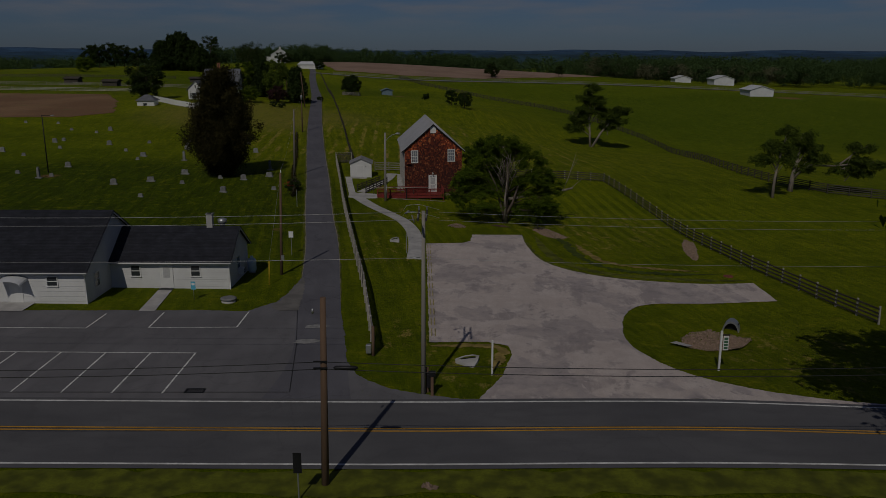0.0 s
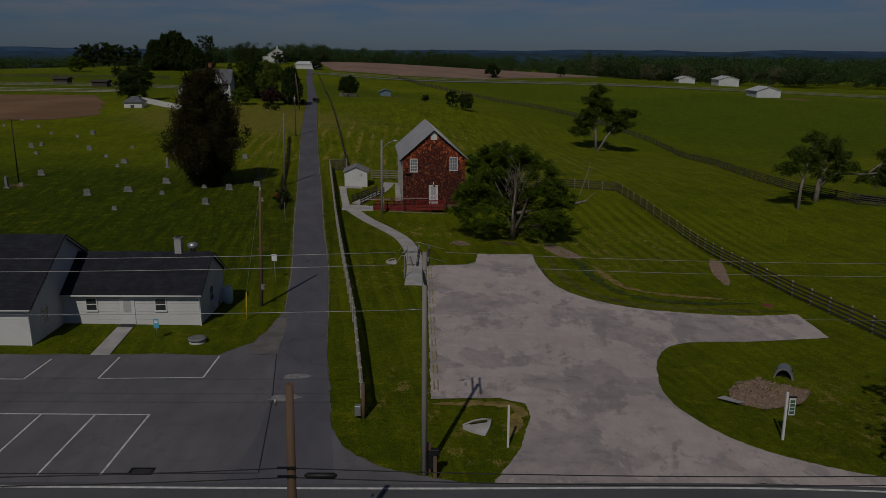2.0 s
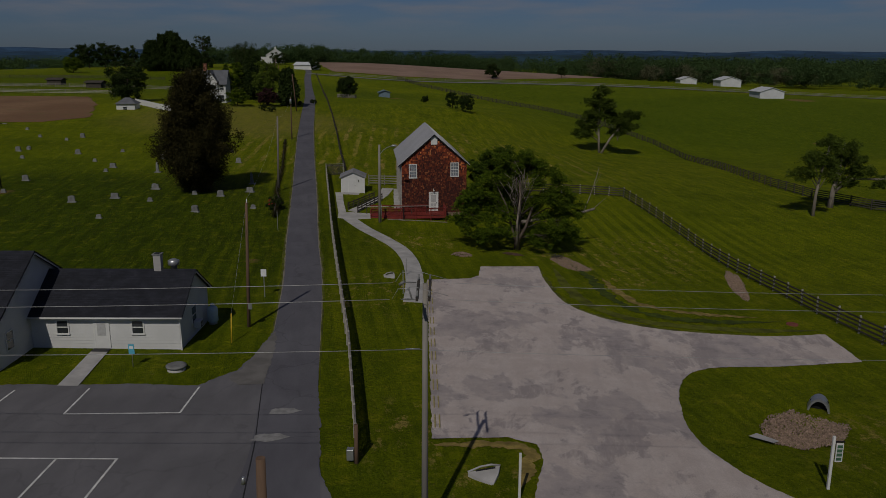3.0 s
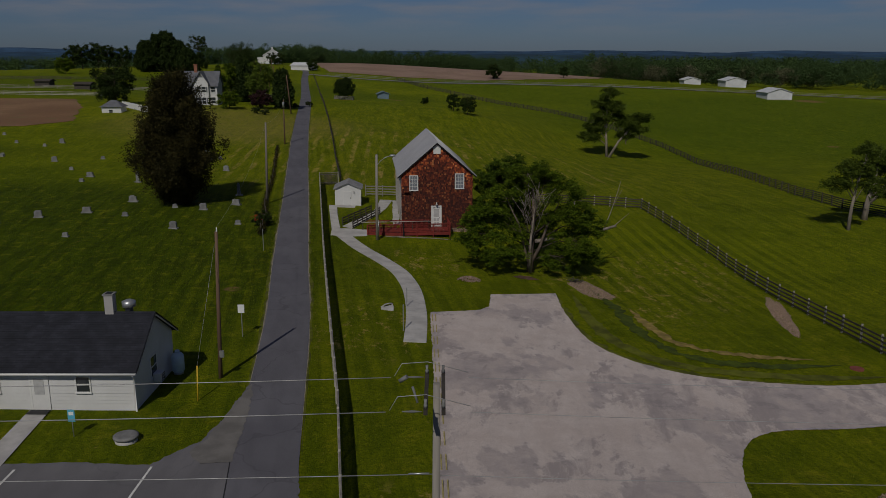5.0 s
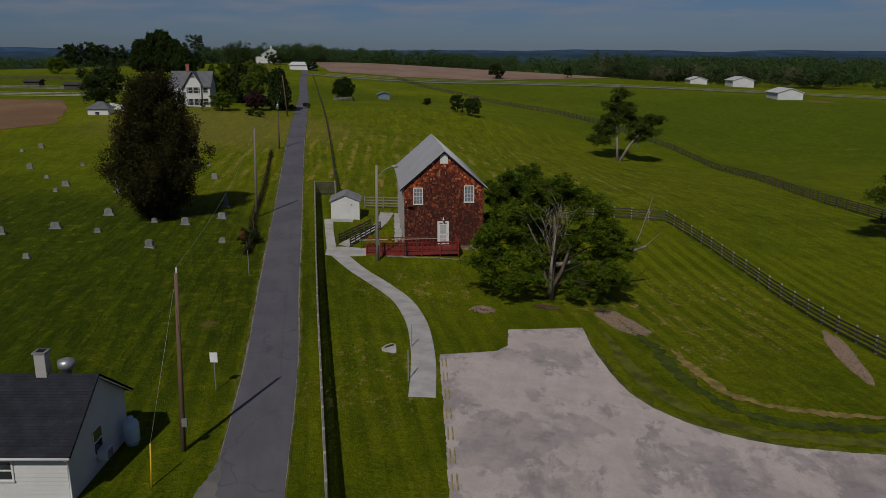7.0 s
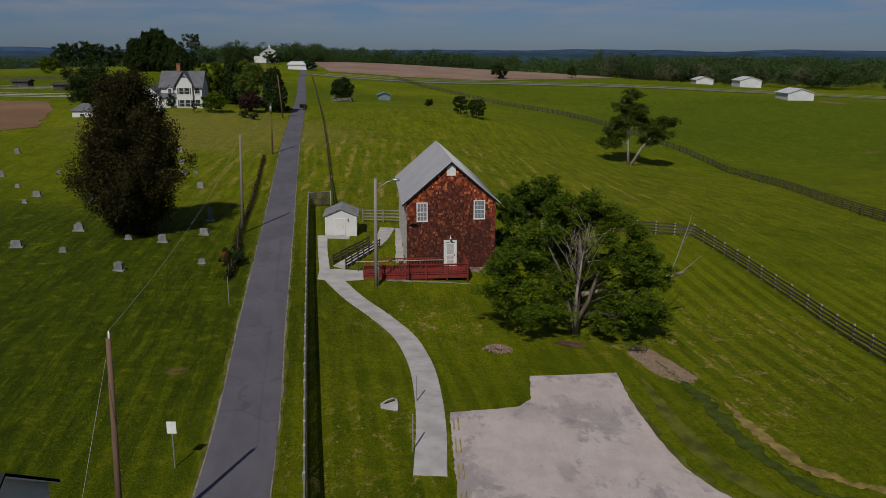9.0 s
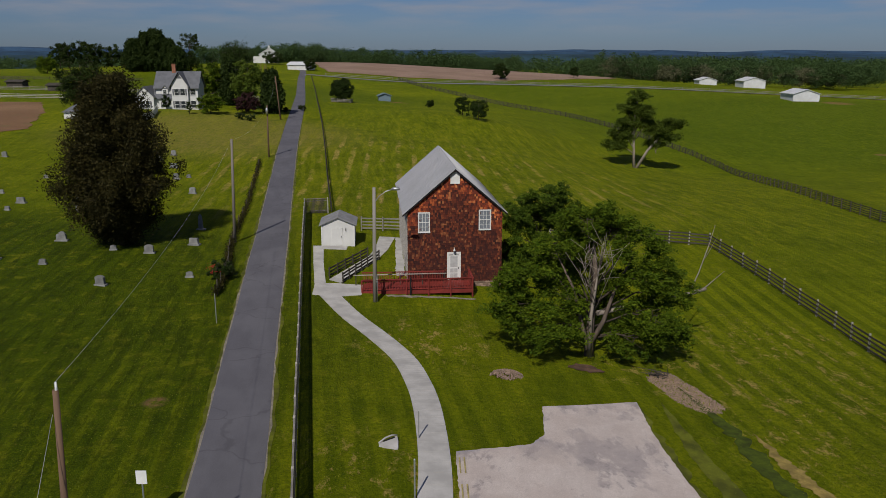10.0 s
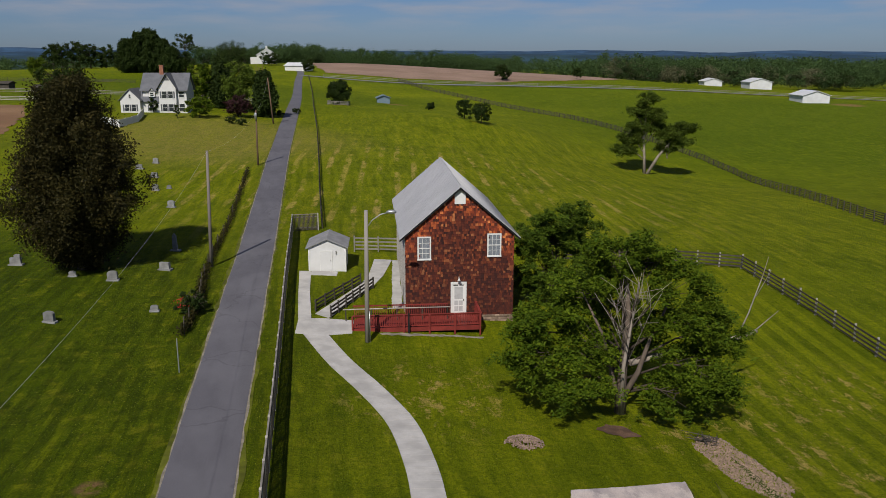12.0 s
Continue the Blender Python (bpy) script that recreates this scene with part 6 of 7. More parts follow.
tree(-47.3, 233.5, 4.4, 3.5, M_LEAFPURPLE, M_BARK, "dark purple-leaved plum by the drive", 95, per=60, size=0.24, clumps=60, base=0.08, droop=0)
tree(-53.4, 226, 4.6, 3.2, M_LEAF, M_BARK, "low spreading green shrub before the house", 96, per=60, size=0.24, clumps=60, base=0.05, droop=0, name="shrub", category="bush")
tree(-57.2, 223, 3.2, 0.7, M_LEAFDARK, M_BARK, "small columnar evergreen before the house", 97, per=50, size=0.16, clumps=24, base=0.02, droop=0, name="shrub", category="bush")
tree(-65.0, 231.5, 3.4, 1.4, M_LEAFDARK, M_BARK, "dark rounded shrub against the house", 98, per=50, size=0.18, clumps=30, base=0.02, droop=0, name="shrub", category="bush")
for x, y in ((-46, 222), (-43.5, 221), (-40, 243), (-37.5, 250)):
    tree(x, y, 1.5, 1.2, M_LEAFDARK, M_BARK, "low dark garden shrub", 99 + int(-x), per=50, size=0.14, clumps=24, base=0.02, droop=0, name="shrub", category="bush", group="garden shrubs")
b = tree(-20.9, 111.6, 1.5, 1.25, M_LEAFDARK, M_BARK, "low green bush with red flowers by the lane", 111, per=90, size=0.1, clumps=36, base=0.02, droop=0, name="bush", category="bush")
leaf_cloud([(-0.6, -0.5, 1.2), (-0.9, -0.2, 0.8), (-0.4, -0.9, 0.9)], 0.09, np.random.default_rng(2), 12, (0.2, 0.2, 0.15), name="blossom", material=M_FLOWER, parent=b)
hedge = smooth_line([(-20.2, 107.5), (-20.9, 113.5), (-22.2, 119), (-24.0, 129), (-25.7, 141), (-28.5, 157), (-31.2, 173)], 14)
rng = np.random.default_rng(8)
hz = levels([p[0] for p in hedge], [p[1] for p in hedge])
hd = thing("hedge", 0, 0, 0, 0, "scrubby dark brown vine hedge along a wire fence", "hedge")
leaf_cloud([(p[0], p[1], z + 0.38) for p, z in zip(hedge, hz)], 0.11, rng, 60, (0.13, 0.5, 0.2), name="foliage", material=M_CEDAR, parent=hd)
for p, z in list(zip(hedge, hz))[::5]:
    part("stake", rod([(p[0], p[1], z - 0.2), (p[0] + 0.03, p[1], z + 1.3)], [0.05, 0.045], sides=6), M_DARKWOOD, hd)


def woods(name, places, hmin, hmax, seed, mat, label, leaf=0.5, per=44, clumps=24):
    """A far wood: many small crowns in one mesh."""
    rng = np.random.default_rng(seed)
    cs, trunks = [], []
    hh = levels([p[0] for p in places], [p[1] for p in places])
    for (x, y), z in zip(places, hh):
        h = rng.uniform(hmin, hmax)
        r = h * rng.uniform(0.4, 0.58)
        for k in range(clumps):
            q = rng.normal(0, 1, 3)
            q *= rng.uniform(0.7, 1.0) / np.linalg.norm(q)
            cs.append((x + q[0] * r, y + q[1] * r, z + h * 0.55 + q[2] * h * 0.42))
    ob = leaf_cloud(cs, leaf, rng, per, (leaf * 2.4, leaf * 2.4, leaf * 1.7), 0.3, name, mat)
    return tagged(ob, label, "woods", kind="stuff")


rng = np.random.default_rng(77)
scatter = lambda n, x0, x1, y0, y1, bend=0.0: [(x, rng.uniform(y0, y1) + bend * x) for x in rng.uniform(x0, x1, n)]
woods("far_woods", scatter(150, -150, 60, 690, 800, -0.1), 15, 20, 1, M_WOODS, "dense green woods behind the stubble field")
woods("far_woods", scatter(34, -175, -85, 600, 650), 10, 13.5, 2, M_WOODS, "dense green woods behind the white barn")
woods("far_woods", scatter(260, 100, 520, 600, 760, -0.28), 12, 19, 3, M_WOODS, "dense green wood edge behind the sheds")
woods("far_woods", scatter(36, 104, 250, 610, 640, -0.2), 9, 14, 6, M_WOODSPALE, "pale greyish budding trees at the wood edge")
woods("far_woods", scatter(200, 60, 900, 850, 1050, -0.2), 14, 20, 4, M_WOODS, "dark woods filling the far valley", 1.0, 22, 16)
woods("far_woods", scatter(120, -1100, -250, 1000, 1250, 0.0), 10, 14, 5, M_WOODS, "dark woods beyond the western fields", 1.1, 22, 14)
woods("far_woods", scatter(300, -700, 900, 1050, 1260, 0.0), 12, 18, 7, M_WOODS, "dark woods filling the far valley", 1.3, 18, 12)

# ---- fences ----
def slat_fence(points, height, label):
    """A close slatted fence: for each bay a post, two rails and its slats."""
    root = thing("slat_fence", points[0][0], points[0][1], level(*points[0]), 0, label, "fence")
    inv = root.matrix_basis.inverted()
    line = [np.array(points[0], float)]
    for a, b in zip(points, points[1:]):
        a, b = np.array(a, float), np.array(b, float)
        n = max(1, round(np.linalg.norm(b - a) / 2.4))
        line += [a + (b - a) * (i + 1) / n for i in range(n)]
    hs = levels([q[0] for q in line], [q[1] for q in line])
    post_ = part("post", boxes((-0.06, 0.06, -0.06, 0.06, -0.3, height + 0.12), bevel=0.01), M_PALEWOOD, root)
    rail_ = part("rail", boxes((0.0, 1.0, -0.02, 0.02, -0.045, 0.045)), M_GREYWOOD, root)
    bm = bmesh.new()
    for k in range(20):
        box(bm, k / 20 + 0.006, k / 20 + 0.036, -0.036, -0.024, 0.08, height)
    slats_ = part("slats", bm, M_DARKWOOD, root, "dark close-set vertical slats")
    cap_ = part("cap_rail", boxes((0.0, 1.0, -0.045, 0.045, height + 0.005, height + 0.045)), M_GREYWOOD, root)
    for i, q in enumerate(line):
        o = post_ if i == 0 else new("post", post_.data)
        o.parent = root
        o.matrix_basis = inv @ pose(q[0], q[1], hs[i])
        if i + 1 == len(line):
            continue
        a, b = Vector((*q, hs[i])), Vector((*line[i + 1], hs[i + 1]))
        t = Matrix.Translation(a) @ (b - a).to_track_quat("X", "Z").to_matrix().to_4x4()
        sc = Matrix.Diagonal(((b - a).length, 1, 1, 1))
        for src_, nm, z in ((rail_, "rail", 0.35), (rail_, "rail", height - 0.25), (slats_, "slats", 0), (cap_, "cap_rail", 0)):
            first_ = i == 0 and not (src_ is rail_ and z > 0.5)
            o = src_ if first_ else new(nm, src_.data)
            o.parent = root
            o.matrix_basis = inv @ t @ Matrix.Translation((0, 0, z)) @ sc
    return root


slat_fence([(-4.5, 48.9), (-6.4, 62.8), (-10.45, 87.6), (-13.0, 103.6), (-18.35, 138.2), (-15.8, 139)], 1.75, "close slatted wooden fence with pale cap rail")
tagged(rail_fence("board_fence", [(33.8, 59.5), (30.9, 78), (29.6, 93), (29.0, 107.8), (27.9, 118.6), (26.3, 131.2), (20, 131.8), (9, 130.6)], 1.35, 4, 2.5, M_PALEWOOD, M_DARKWOOD, "four-board paddock fence with pale posts and dark boards"), group="paddock fences")
rail_fence("board_fence", [(-11.0, 129.8), (-6.5, 130.0)], 1.4, 4, 2.3, M_GREYWOOD, M_GREYWOOD, "grey three-board fence behind the shed", "paddock fences")
rail_fence("board_fence", [(-24, 447), (-11, 418), (12.5, 386), (41, 335), (52, 305), (61.2, 277), (65.1, 264.5), (67.0, 248), (66.0, 223), (61.3, 190.5), (58.7, 171), (57.6, 155), (58.6, 141), (63.5, 132), (75, 126), (110, 118)], 1.55, 5, 3.0, M_DARKWOOD, M_DARKWOOD, "long dark board fence across the pasture", "paddock fences", 0.16)
rail_fence("wire_fence", [(-15.5, 139.8), (-18.8, 160.5), (-22.8, 186.6), (-28.6, 223.3), (-36.7, 271), (-51.0, 360), (-60.4, 414), (-66, 445)], 1.15, 2, 3.2, M_DARKWOOD, M_DARKWOOD, "dark mesh field fence along the lane verge", "paddock fences", 0.12, (0.3, 0.03))
rail_fence("board_fence", [(-35.2, 287), (-35.2, 293), (-29.6, 293), (-29.6, 287), (-35.2, 287)], 1.1, 3, 2.0, M_GREYWOOD, M_GREYWOOD, "small grey board fence round the field tree", "paddock fences")
rail_fence("board_fence", [(-48, 262), (-60, 290), (-120, 300), (-220, 305)], 1.2, 3, 5.0, M_GREYWOOD, M_GREYWOOD, "grey board fence across the upper pasture", "paddock fences")
rail_fence("board_fence", [(-95, 262), (-150, 268), (-240, 272)], 1.2, 3, 5.0, M_GREYWOOD, M_PALEWOOD, "pale board fence beyond the tilled field", "paddock fences")
rail_fence("board_fence", [(-120, 370), (-200, 372), (-300, 375)], 1.2, 3, 6.0, M_DARKWOOD, M_DARKWOOD, "dark board fence on the far rise", "paddock fences")
rail_fence("board_fence", [(-60, 452), (-20, 446), (30, 462), (80, 472), (140, 464), (200, 446), (290, 410)], 1.2, 2, 7.0, M_GREYWOOD, M_GREYWOOD, "grey fence along the far road", "paddock fences")

# ---- the farmhouse ----
HX, HY = -64.0, 230.5
hz0 = level(-60, 230)
farm = thing("farmhouse", HX, HY, hz0, 4, "white two-storey farmhouse with steep grey gables", "house")
part("wall", boxes((-3.0, 6.2, 1.6, 8.4, -0.6, 5.1)), M_WHITE, farm)
o = part("gable_wall", prism([(1.6, 5.1), (8.4, 5.1), (5.0, 8.15)], 6.1, 6.2), M_WHITE, farm)
for vv in o.data.vertices:
    vv.co = (vv.co.y, vv.co.x, vv.co.z)
for y0, z0, y1, z1 in ((1.1, 4.75, 5.0, 8.4), (8.9, 4.75, 5.0, 8.4)):
    bm = prism([(y0, z0), (y1, z1), (y1, z1 - 0.14), (y0, z0 - 0.14)], -3.5, 6.6)
    o = part("roof", bm, M_GREYROOF, farm, "grey shingle main roof slope")
    for vv in o.data.vertices:
        vv.co = (vv.co.y, vv.co.x, vv.co.z)
part("gable_wall", prism([(0.6, -0.6), (4.2, -0.6), (4.2, 5.4), (2.4, 8.1), (0.6, 5.4)], 0.8, 4.6), M_WHITE, farm, "white front gable")
for sgn in (-1, 1):
    part("roof", prism([(2.4, 8.45), (2.4 + sgn * 2.25, 5.0), (2.4 + sgn * 2.25, 4.86), (2.4, 8.3)], 0.3, 4.9), M_GREYROOF, farm, "grey front gable roof")
part("gable_trim", prism([(2.4, 7.95), (1.75, 6.9), (3.05, 6.9)], 0.76, 0.795), M_GREYROOF, farm, "dark ornamental gable trim")
part("wing_wall", prism([(-7.4, -0.6), (-3.3, -0.6), (-3.3, 2.9), (-5.35, 4.9), (-7.4, 2.9)], 0.2, 7.0), M_WHITE, farm, "low white side wing")
for sgn in (-1, 1):
    part("roof", prism([(-5.35, 5.2), (-5.35 + sgn * 2.5, 2.7), (-5.35 + sgn * 2.5, 2.56), (-5.35, 5.05)], -0.1, 7.3), M_GREYROOF, farm, "grey wing roof")
part("link_wall", boxes((-3.3, 0.6, 2.4, 6.5, -0.6, 3.0)), M_WHITE, farm)
o = part("roof", prism([(5.0, 8.38), (0.9, 2.5), (0.9, 2.36), (5.0, 8.2)], -3.45, 0.55), M_GREYROOF, farm, "grey roof sweeping low over the link")
for vv in o.data.vertices:
    vv.co = (vv.co.y, vv.co.x, vv.co.z)
part("link_front", boxes((-3.3, 0.6, 1.3, 2.395, -0.6, 2.5)), M_WHITE, farm)
dm = part("dormer", prism([(-1.6, 3.4), (-0.3, 3.4), (-0.3, 4.5), (-0.95, 5.2), (-1.6, 4.5)], 1.2, 3.4), M_WHITE, farm, "small white gabled dormer")
for sgn in (-1, 1):
    part("dormer_roof", prism([(-0.95, 5.4), (-0.95 + sgn * 0.9, 4.4), (-0.95 + sgn * 0.9, 4.3), (-0.95, 5.28)], 1.0, 3.5), M_GREYROOF, dm)
cy = part("chimney", boxes((0.1, 0.9, 4.6, 5.3, 6.9, 9.9)), M_BRICK, farm, "red brick chimney")
part("chimney_cap", boxes((0.02, 0.98, 4.52, 5.38, 9.9, 10.05)), M_BRICK, cy)
for x0, x1, z0, z1, y in ((1.25, 2.25, 3.2, 4.6, 0.78), (2.55, 3.55, 3.2, 4.6, 0.78), (1.25, 2.25, 0.4, 1.9, 0.78), (2.55, 3.55, 0.4, 1.9, 0.78), (4.6, 5.7, 3.3, 4.5, 1.58), (4.6, 5.7, 0.4, 1.9, 1.58), (-1.3, -0.6, 3.55, 4.35, 1.18),
                         (-6.5, -5.6, 0.5, 1.9, 0.18), (-5.1, -4.2, 0.5, 1.9, 0.18), (-5.55, -5.15, 3.3, 4.0, 0.18), (-1.6, -0.7, 0.5, 1.7, 1.28)):
    w = window(farm, x0, x1, z0, z1, y, columns=1, rows=1, trim=0.08)
    for xx in (x0 - 0.42, x1 + 0.1):
        if z1 - z0 > 1.1 and x1 < 5:
            part("shutter", boxes((xx, xx + 0.3, y - 0.05, y - 0.01, z0, z1)), M_GREYROOF, w, "dark grey shutter")
pg = thing("porch_shed", -77.0, 212, level(-77.0, 212) - 1.2, 4, "small white outbuilding with hipped grey roof", "outbuilding")
part("wall", boxes((-2.2, 2.2, 0, 4, -0.5, 2.6)), M_WHITE, pg)
bm = bmesh.new()
q = [bm.verts.new(c) for c in ((-2.6, -0.4, 2.55), (2.6, -0.4, 2.55), (2.6, 4.4, 2.55), (-2.6, 4.4, 2.55))]
e = [bm.verts.new((-0.6, 2, 4.0)), bm.verts.new((0.6, 2, 4.0))]
for fc in ((q[0], q[1], e[1], e[0]), (q[1], q[2], e[1]), (q[2], q[3], e[0], e[1]), (q[3], q[0], e[0]), (q[3], q[2], q[1], q[0])):
    bm.faces.new(fc)
part("roof", bm, M_GREYROOF, pg)
window(pg, -0.6, 0.3, 0.9, 1.9, -0.01, columns=1, rows=1)


def picket(points, height, label):
    root = thing("panel_fence", points[0][0], points[0][1], level(*points[0]), 0, label, "fence")
    inv = root.matrix_basis.inverted()
    for a, b in zip(points, points[1:]):
        n = max(1, round(math.dist(a, b) / 2.2))
        for i in range(n):
            p, q = [(a[0] + (b[0] - a[0]) * t / n, a[1] + (b[1] - a[1]) * t / n) for t in (i, i + 1)]
            va, vb = Vector((*p, level(*p))), Vector((*q, level(*q)))
            t = inv @ Matrix.Translation(va) @ (vb - va).to_track_quat("X", "Z").to_matrix().to_4x4()
            o = part("panel", boxes((0.06, (vb - va).length - 0.06, -0.03, 0.03, 0.08, height)), M_TRIM, root)
            o.matrix_basis = t
            o = part("post", boxes((-0.06, 0.06, -0.06, 0.06, -0.3, height + 0.12)), M_TRIM, root)
            o.matrix_basis = t
    return root


picket([(-79, 224), (-70, 214), (-63.6, 209), (-62.6, 216), (-65.0, 226)], 1.4, "white solid panel fence round the farmhouse yard")
car = thing("parked_car", -42.6, 240, level(-42.6, 240), 20, "dark parked car under the garden trees", "car")
bm = prism([(-2.1, 0.35), (2.1, 0.35), (2.15, 0.8), (1.3, 0.95), (0.7, 1.42), (-1.0, 1.45), (-1.7, 0.98), (-2.15, 0.85)], -0.85, 0.85)
part("body", bm, plain("car_paint", (0.03, 0.035, 0.045), 0.25), car)
for x in (-1.3, 1.35):
    for y in (-0.86, 0.7):
        w = part("wheel", rod([(x, y, 0.33), (x, y + 0.16, 0.33)], [0.33, 0.33], sides=14), M_BLACK, car)
part("window", boxes((-1.0, 0.7, -0.862, -0.851, 0.98, 1.34)), M_GLASS, car)


# ---- barns and sheds far off ----
def barn(name, x, y, w, l, eave, peak, turn, wall, roof, label, openings=()):
    t = thing(name, x, y, level(x, y), turn, label, "barn", "farm buildings")
    part("wall", prism([(-w / 2, -1), (w / 2, -1), (w / 2, eave), (0, peak - 0.1), (-w / 2, eave)], 0, l), wall, t)
    k = (peak - eave) / (w / 2)
    for sgn in (-1, 1):
        part("roof", prism([(0, peak + 0.1), (sgn * (w / 2 + 0.5), eave - 0.5 * k + 0.1), (sgn * (w / 2 + 0.5), eave - 0.5 * k - 0.08), (0, peak - 0.08)], -0.5, l + 0.5), roof, t)
    for x0, x1, z1 in openings:
        part("door", boxes((x0, x1, -0.06, -0.01, 0, z1)), M_WHITEMETAL, t)
    return t


barn("field_barn", 160.5, 414, 12, 13, 3.4, 5.3, 2, M_WHITEMETAL, M_WHITEMETAL, "low white metal barn in the pasture", ((-3.5, 3.5, 2.6),))
barn("field_barn", 181, 531, 13, 13, 4.2, 6.2, 2, M_WHITEMETAL, M_WHITEMETAL, "low white metal barn near the far road", ((-4, 4, 3),))
barn("field_barn", 163.5, 562, 11, 10, 2.9, 4.6, 2, M_WHITEMETAL, M_WHITEMETAL, "small white metal barn near the wood edge")
bb2 = barn("hill_barn", -113, 575, 12, 18, 5.6, 9.4, 10, M_WHITE, M_WHITEMETAL, "tall white barn on the hill crest with cupola", ((-2, 2, 4),))
part("cupola", boxes((-0.6, 0.6, 3, 4.2, 9.2, 10.8)), M_WHITE, bb2)
part("lean_to", boxes((-10, -6.1, 2, 17, -1, 4)), M_WHITE, bb2)
barn("implement_shed", -73, 492, 9, 12, 2.8, 4.2, 75, M_WHITE, M_WHITEMETAL, "long white implement shed at the lane's end", ((-4, -1, 2.6), (1, 4, 2.6)))
barn("blue_shed", -22.5, 330, 4.2, 4.2, 1.9, 2.7, 8, M_BLUEWALL, M_BLUEWALL, "small blue-grey run-in shed in the field")
for x, y in ((-118, 300), (-140, 318), (-100, 345)):
    barn("run_in_shed", x, y, 3.4, 5.5, 1.9, 2.4, 85, M_DARKWOOD, M_DARKWOOD, "small dark run-in shed in the upper pasture")
tree(-72.5, 484, 6.5, 3.6, M_LEAFDARK, M_BARK, "round dark tree before the implement shed", 141, per=50, size=0.35, clumps=50, base=0.05, droop=0)
tree(-103, 540, 7.2, 7.0, M_LEAFDARK, M_BARK, "broad dark tree before the hill barn", 142, per=50, size=0.45, clumps=60, base=0.05, droop=0)

# ---- churchyard stones ----
def headstone(w, h, d, kind_):
    t = thing("gravestone", 0, 0, 0, 0, "weathered grey gravestone on a low plinth in the grass", "gravestone", "churchyard stones")
    part("plinth", boxes((-w * 0.65, w * 0.65, -d, d, -0.15, 0.14), bevel=0.02), M_STONE, t)
    if kind_ == 0:
        o = [(-w / 2, 0.142), (w / 2, 0.142), (w / 2, h * 0.8)] + [(w / 2 * math.cos(a), h * 0.8 + h * 0.2 * math.sin(a)) for a in np.linspace(0.3, 2.84, 7)] + [(-w / 2, h * 0.8)]
    elif kind_ == 1:
        o = [(-w / 2, 0.142), (w / 2, 0.142), (w / 2 * 0.9, h), (-w / 2 * 0.9, h)]
    else:
        o = [(-w * .3, 0.142), (w * .3, 0.142), (w * .22, h * 0.86), (0, h), (-w * .22, h * 0.86)]
    part("tablet", prism(o, -d * 0.6, d * 0.6), M_STONE, t)
    return t


stones = [headstone(0.8, 0.85, 0.2, 0), headstone(0.95, 0.7, 0.26, 1), headstone(0.75, 1.7, 0.22, 2), headstone(0.55, 0.5, 0.16, 0)]
GRAVES = [(-39.6, 123.2, 1), (-26.6, 122.9, 1), (-33.4, 120.2, 3), (-30.0, 109.0, 0), (-23.7, 111.8, 3), (-27.9, 129.7, 2), (-34.5, 148.8, 0), (-39.6, 158.3, 0), (-46.2, 177.7, 0), (-29.7, 119.3, 0), (-38.3, 159.7, 3),
          (-46.9, 172.7, 1), (-42.7, 166.9, 1), (-46.4, 112.7, 0), (-42.3, 115.9, 1), (-40.4, 125.0, 3), (-37.4, 114.7, 3), (-39.5, 104.1, 3), (-58.5, 116, 2)]
rnd = random.Random(12)
GRAVES += [(rnd.uniform(-95, -48), rnd.uniform(112, 178), rnd.choice((3, 3, 3, 3, 0))) for _ in range(34)]
for i, (x, y, k) in enumerate(GRAVES):
    m = pose(x, y, level(x, y), rnd.uniform(-3, 3), rnd.uniform(-3, 3), rnd.uniform(-14, 10))
    copy_thing(stones[k], m)
for k, (x, y) in enumerate(((-47.5, 150), (-52, 140), (-44, 137), (-50, 160))):
    stones[k].matrix_basis = pose(x, y, level(x, y), 0, 0, -5)

# ---- small things on the lawns ----
def rocks(name, cx, cy_, rx, ry, turn, n, smin, smax, label, seed, lift=0.0, blunt=2.0):
    """A bed of broken stones: one mesh of many small lumps."""
    rn = random.Random(seed)
    v, f = [], []
    ca, sa = math.cos(radians(turn)), math.sin(radians(turn))
    for i in range(n):
        while True:
            a, c = rn.uniform(-1, 1), rn.uniform(-1, 1)
            ragged = 0.72 + 0.5 * noise.noise((a * 1.9 + seed, c * 1.9, seed)) + 0.3 * rn.random()
            if abs(a) ** blunt + abs(c) ** blunt < ragged:
                break
        x, y = cx + a * rx * ca - c * ry * sa, cy_ + a * rx * sa + c * ry * ca
        s = rn.uniform(smin, smax)
        z = level(x, y) + lift * (1 - a * a - c * c)
        m = Matrix.Translation((x, y, z + s * 0.25)) @ Euler((rn.random() * 6, rn.random() * 6, rn.random() * 6)).to_matrix().to_4x4()
        k = len(v)
        for q in ((1, 0, 0), (-1, 0, 0), (0, 0.8, 0), (0, -0.8, 0), (0, 0, 0.6), (0, 0, -0.6)):
            v.append(tuple(m @ (Vector(q) * s * rn.uniform(0.75, 1.25))))
        f += [(k, k + 2, k + 4), (k + 2, k + 1, k + 4), (k + 1, k + 3, k + 4), (k + 3, k, k + 4), (k + 2, k, k + 5), (k + 1, k + 2, k + 5), (k + 3, k + 1, k + 5), (k, k + 3, k + 5)]
    return tagged(quads(name, v, f, M_RUBBLE), label, "stones", kind="stuff")


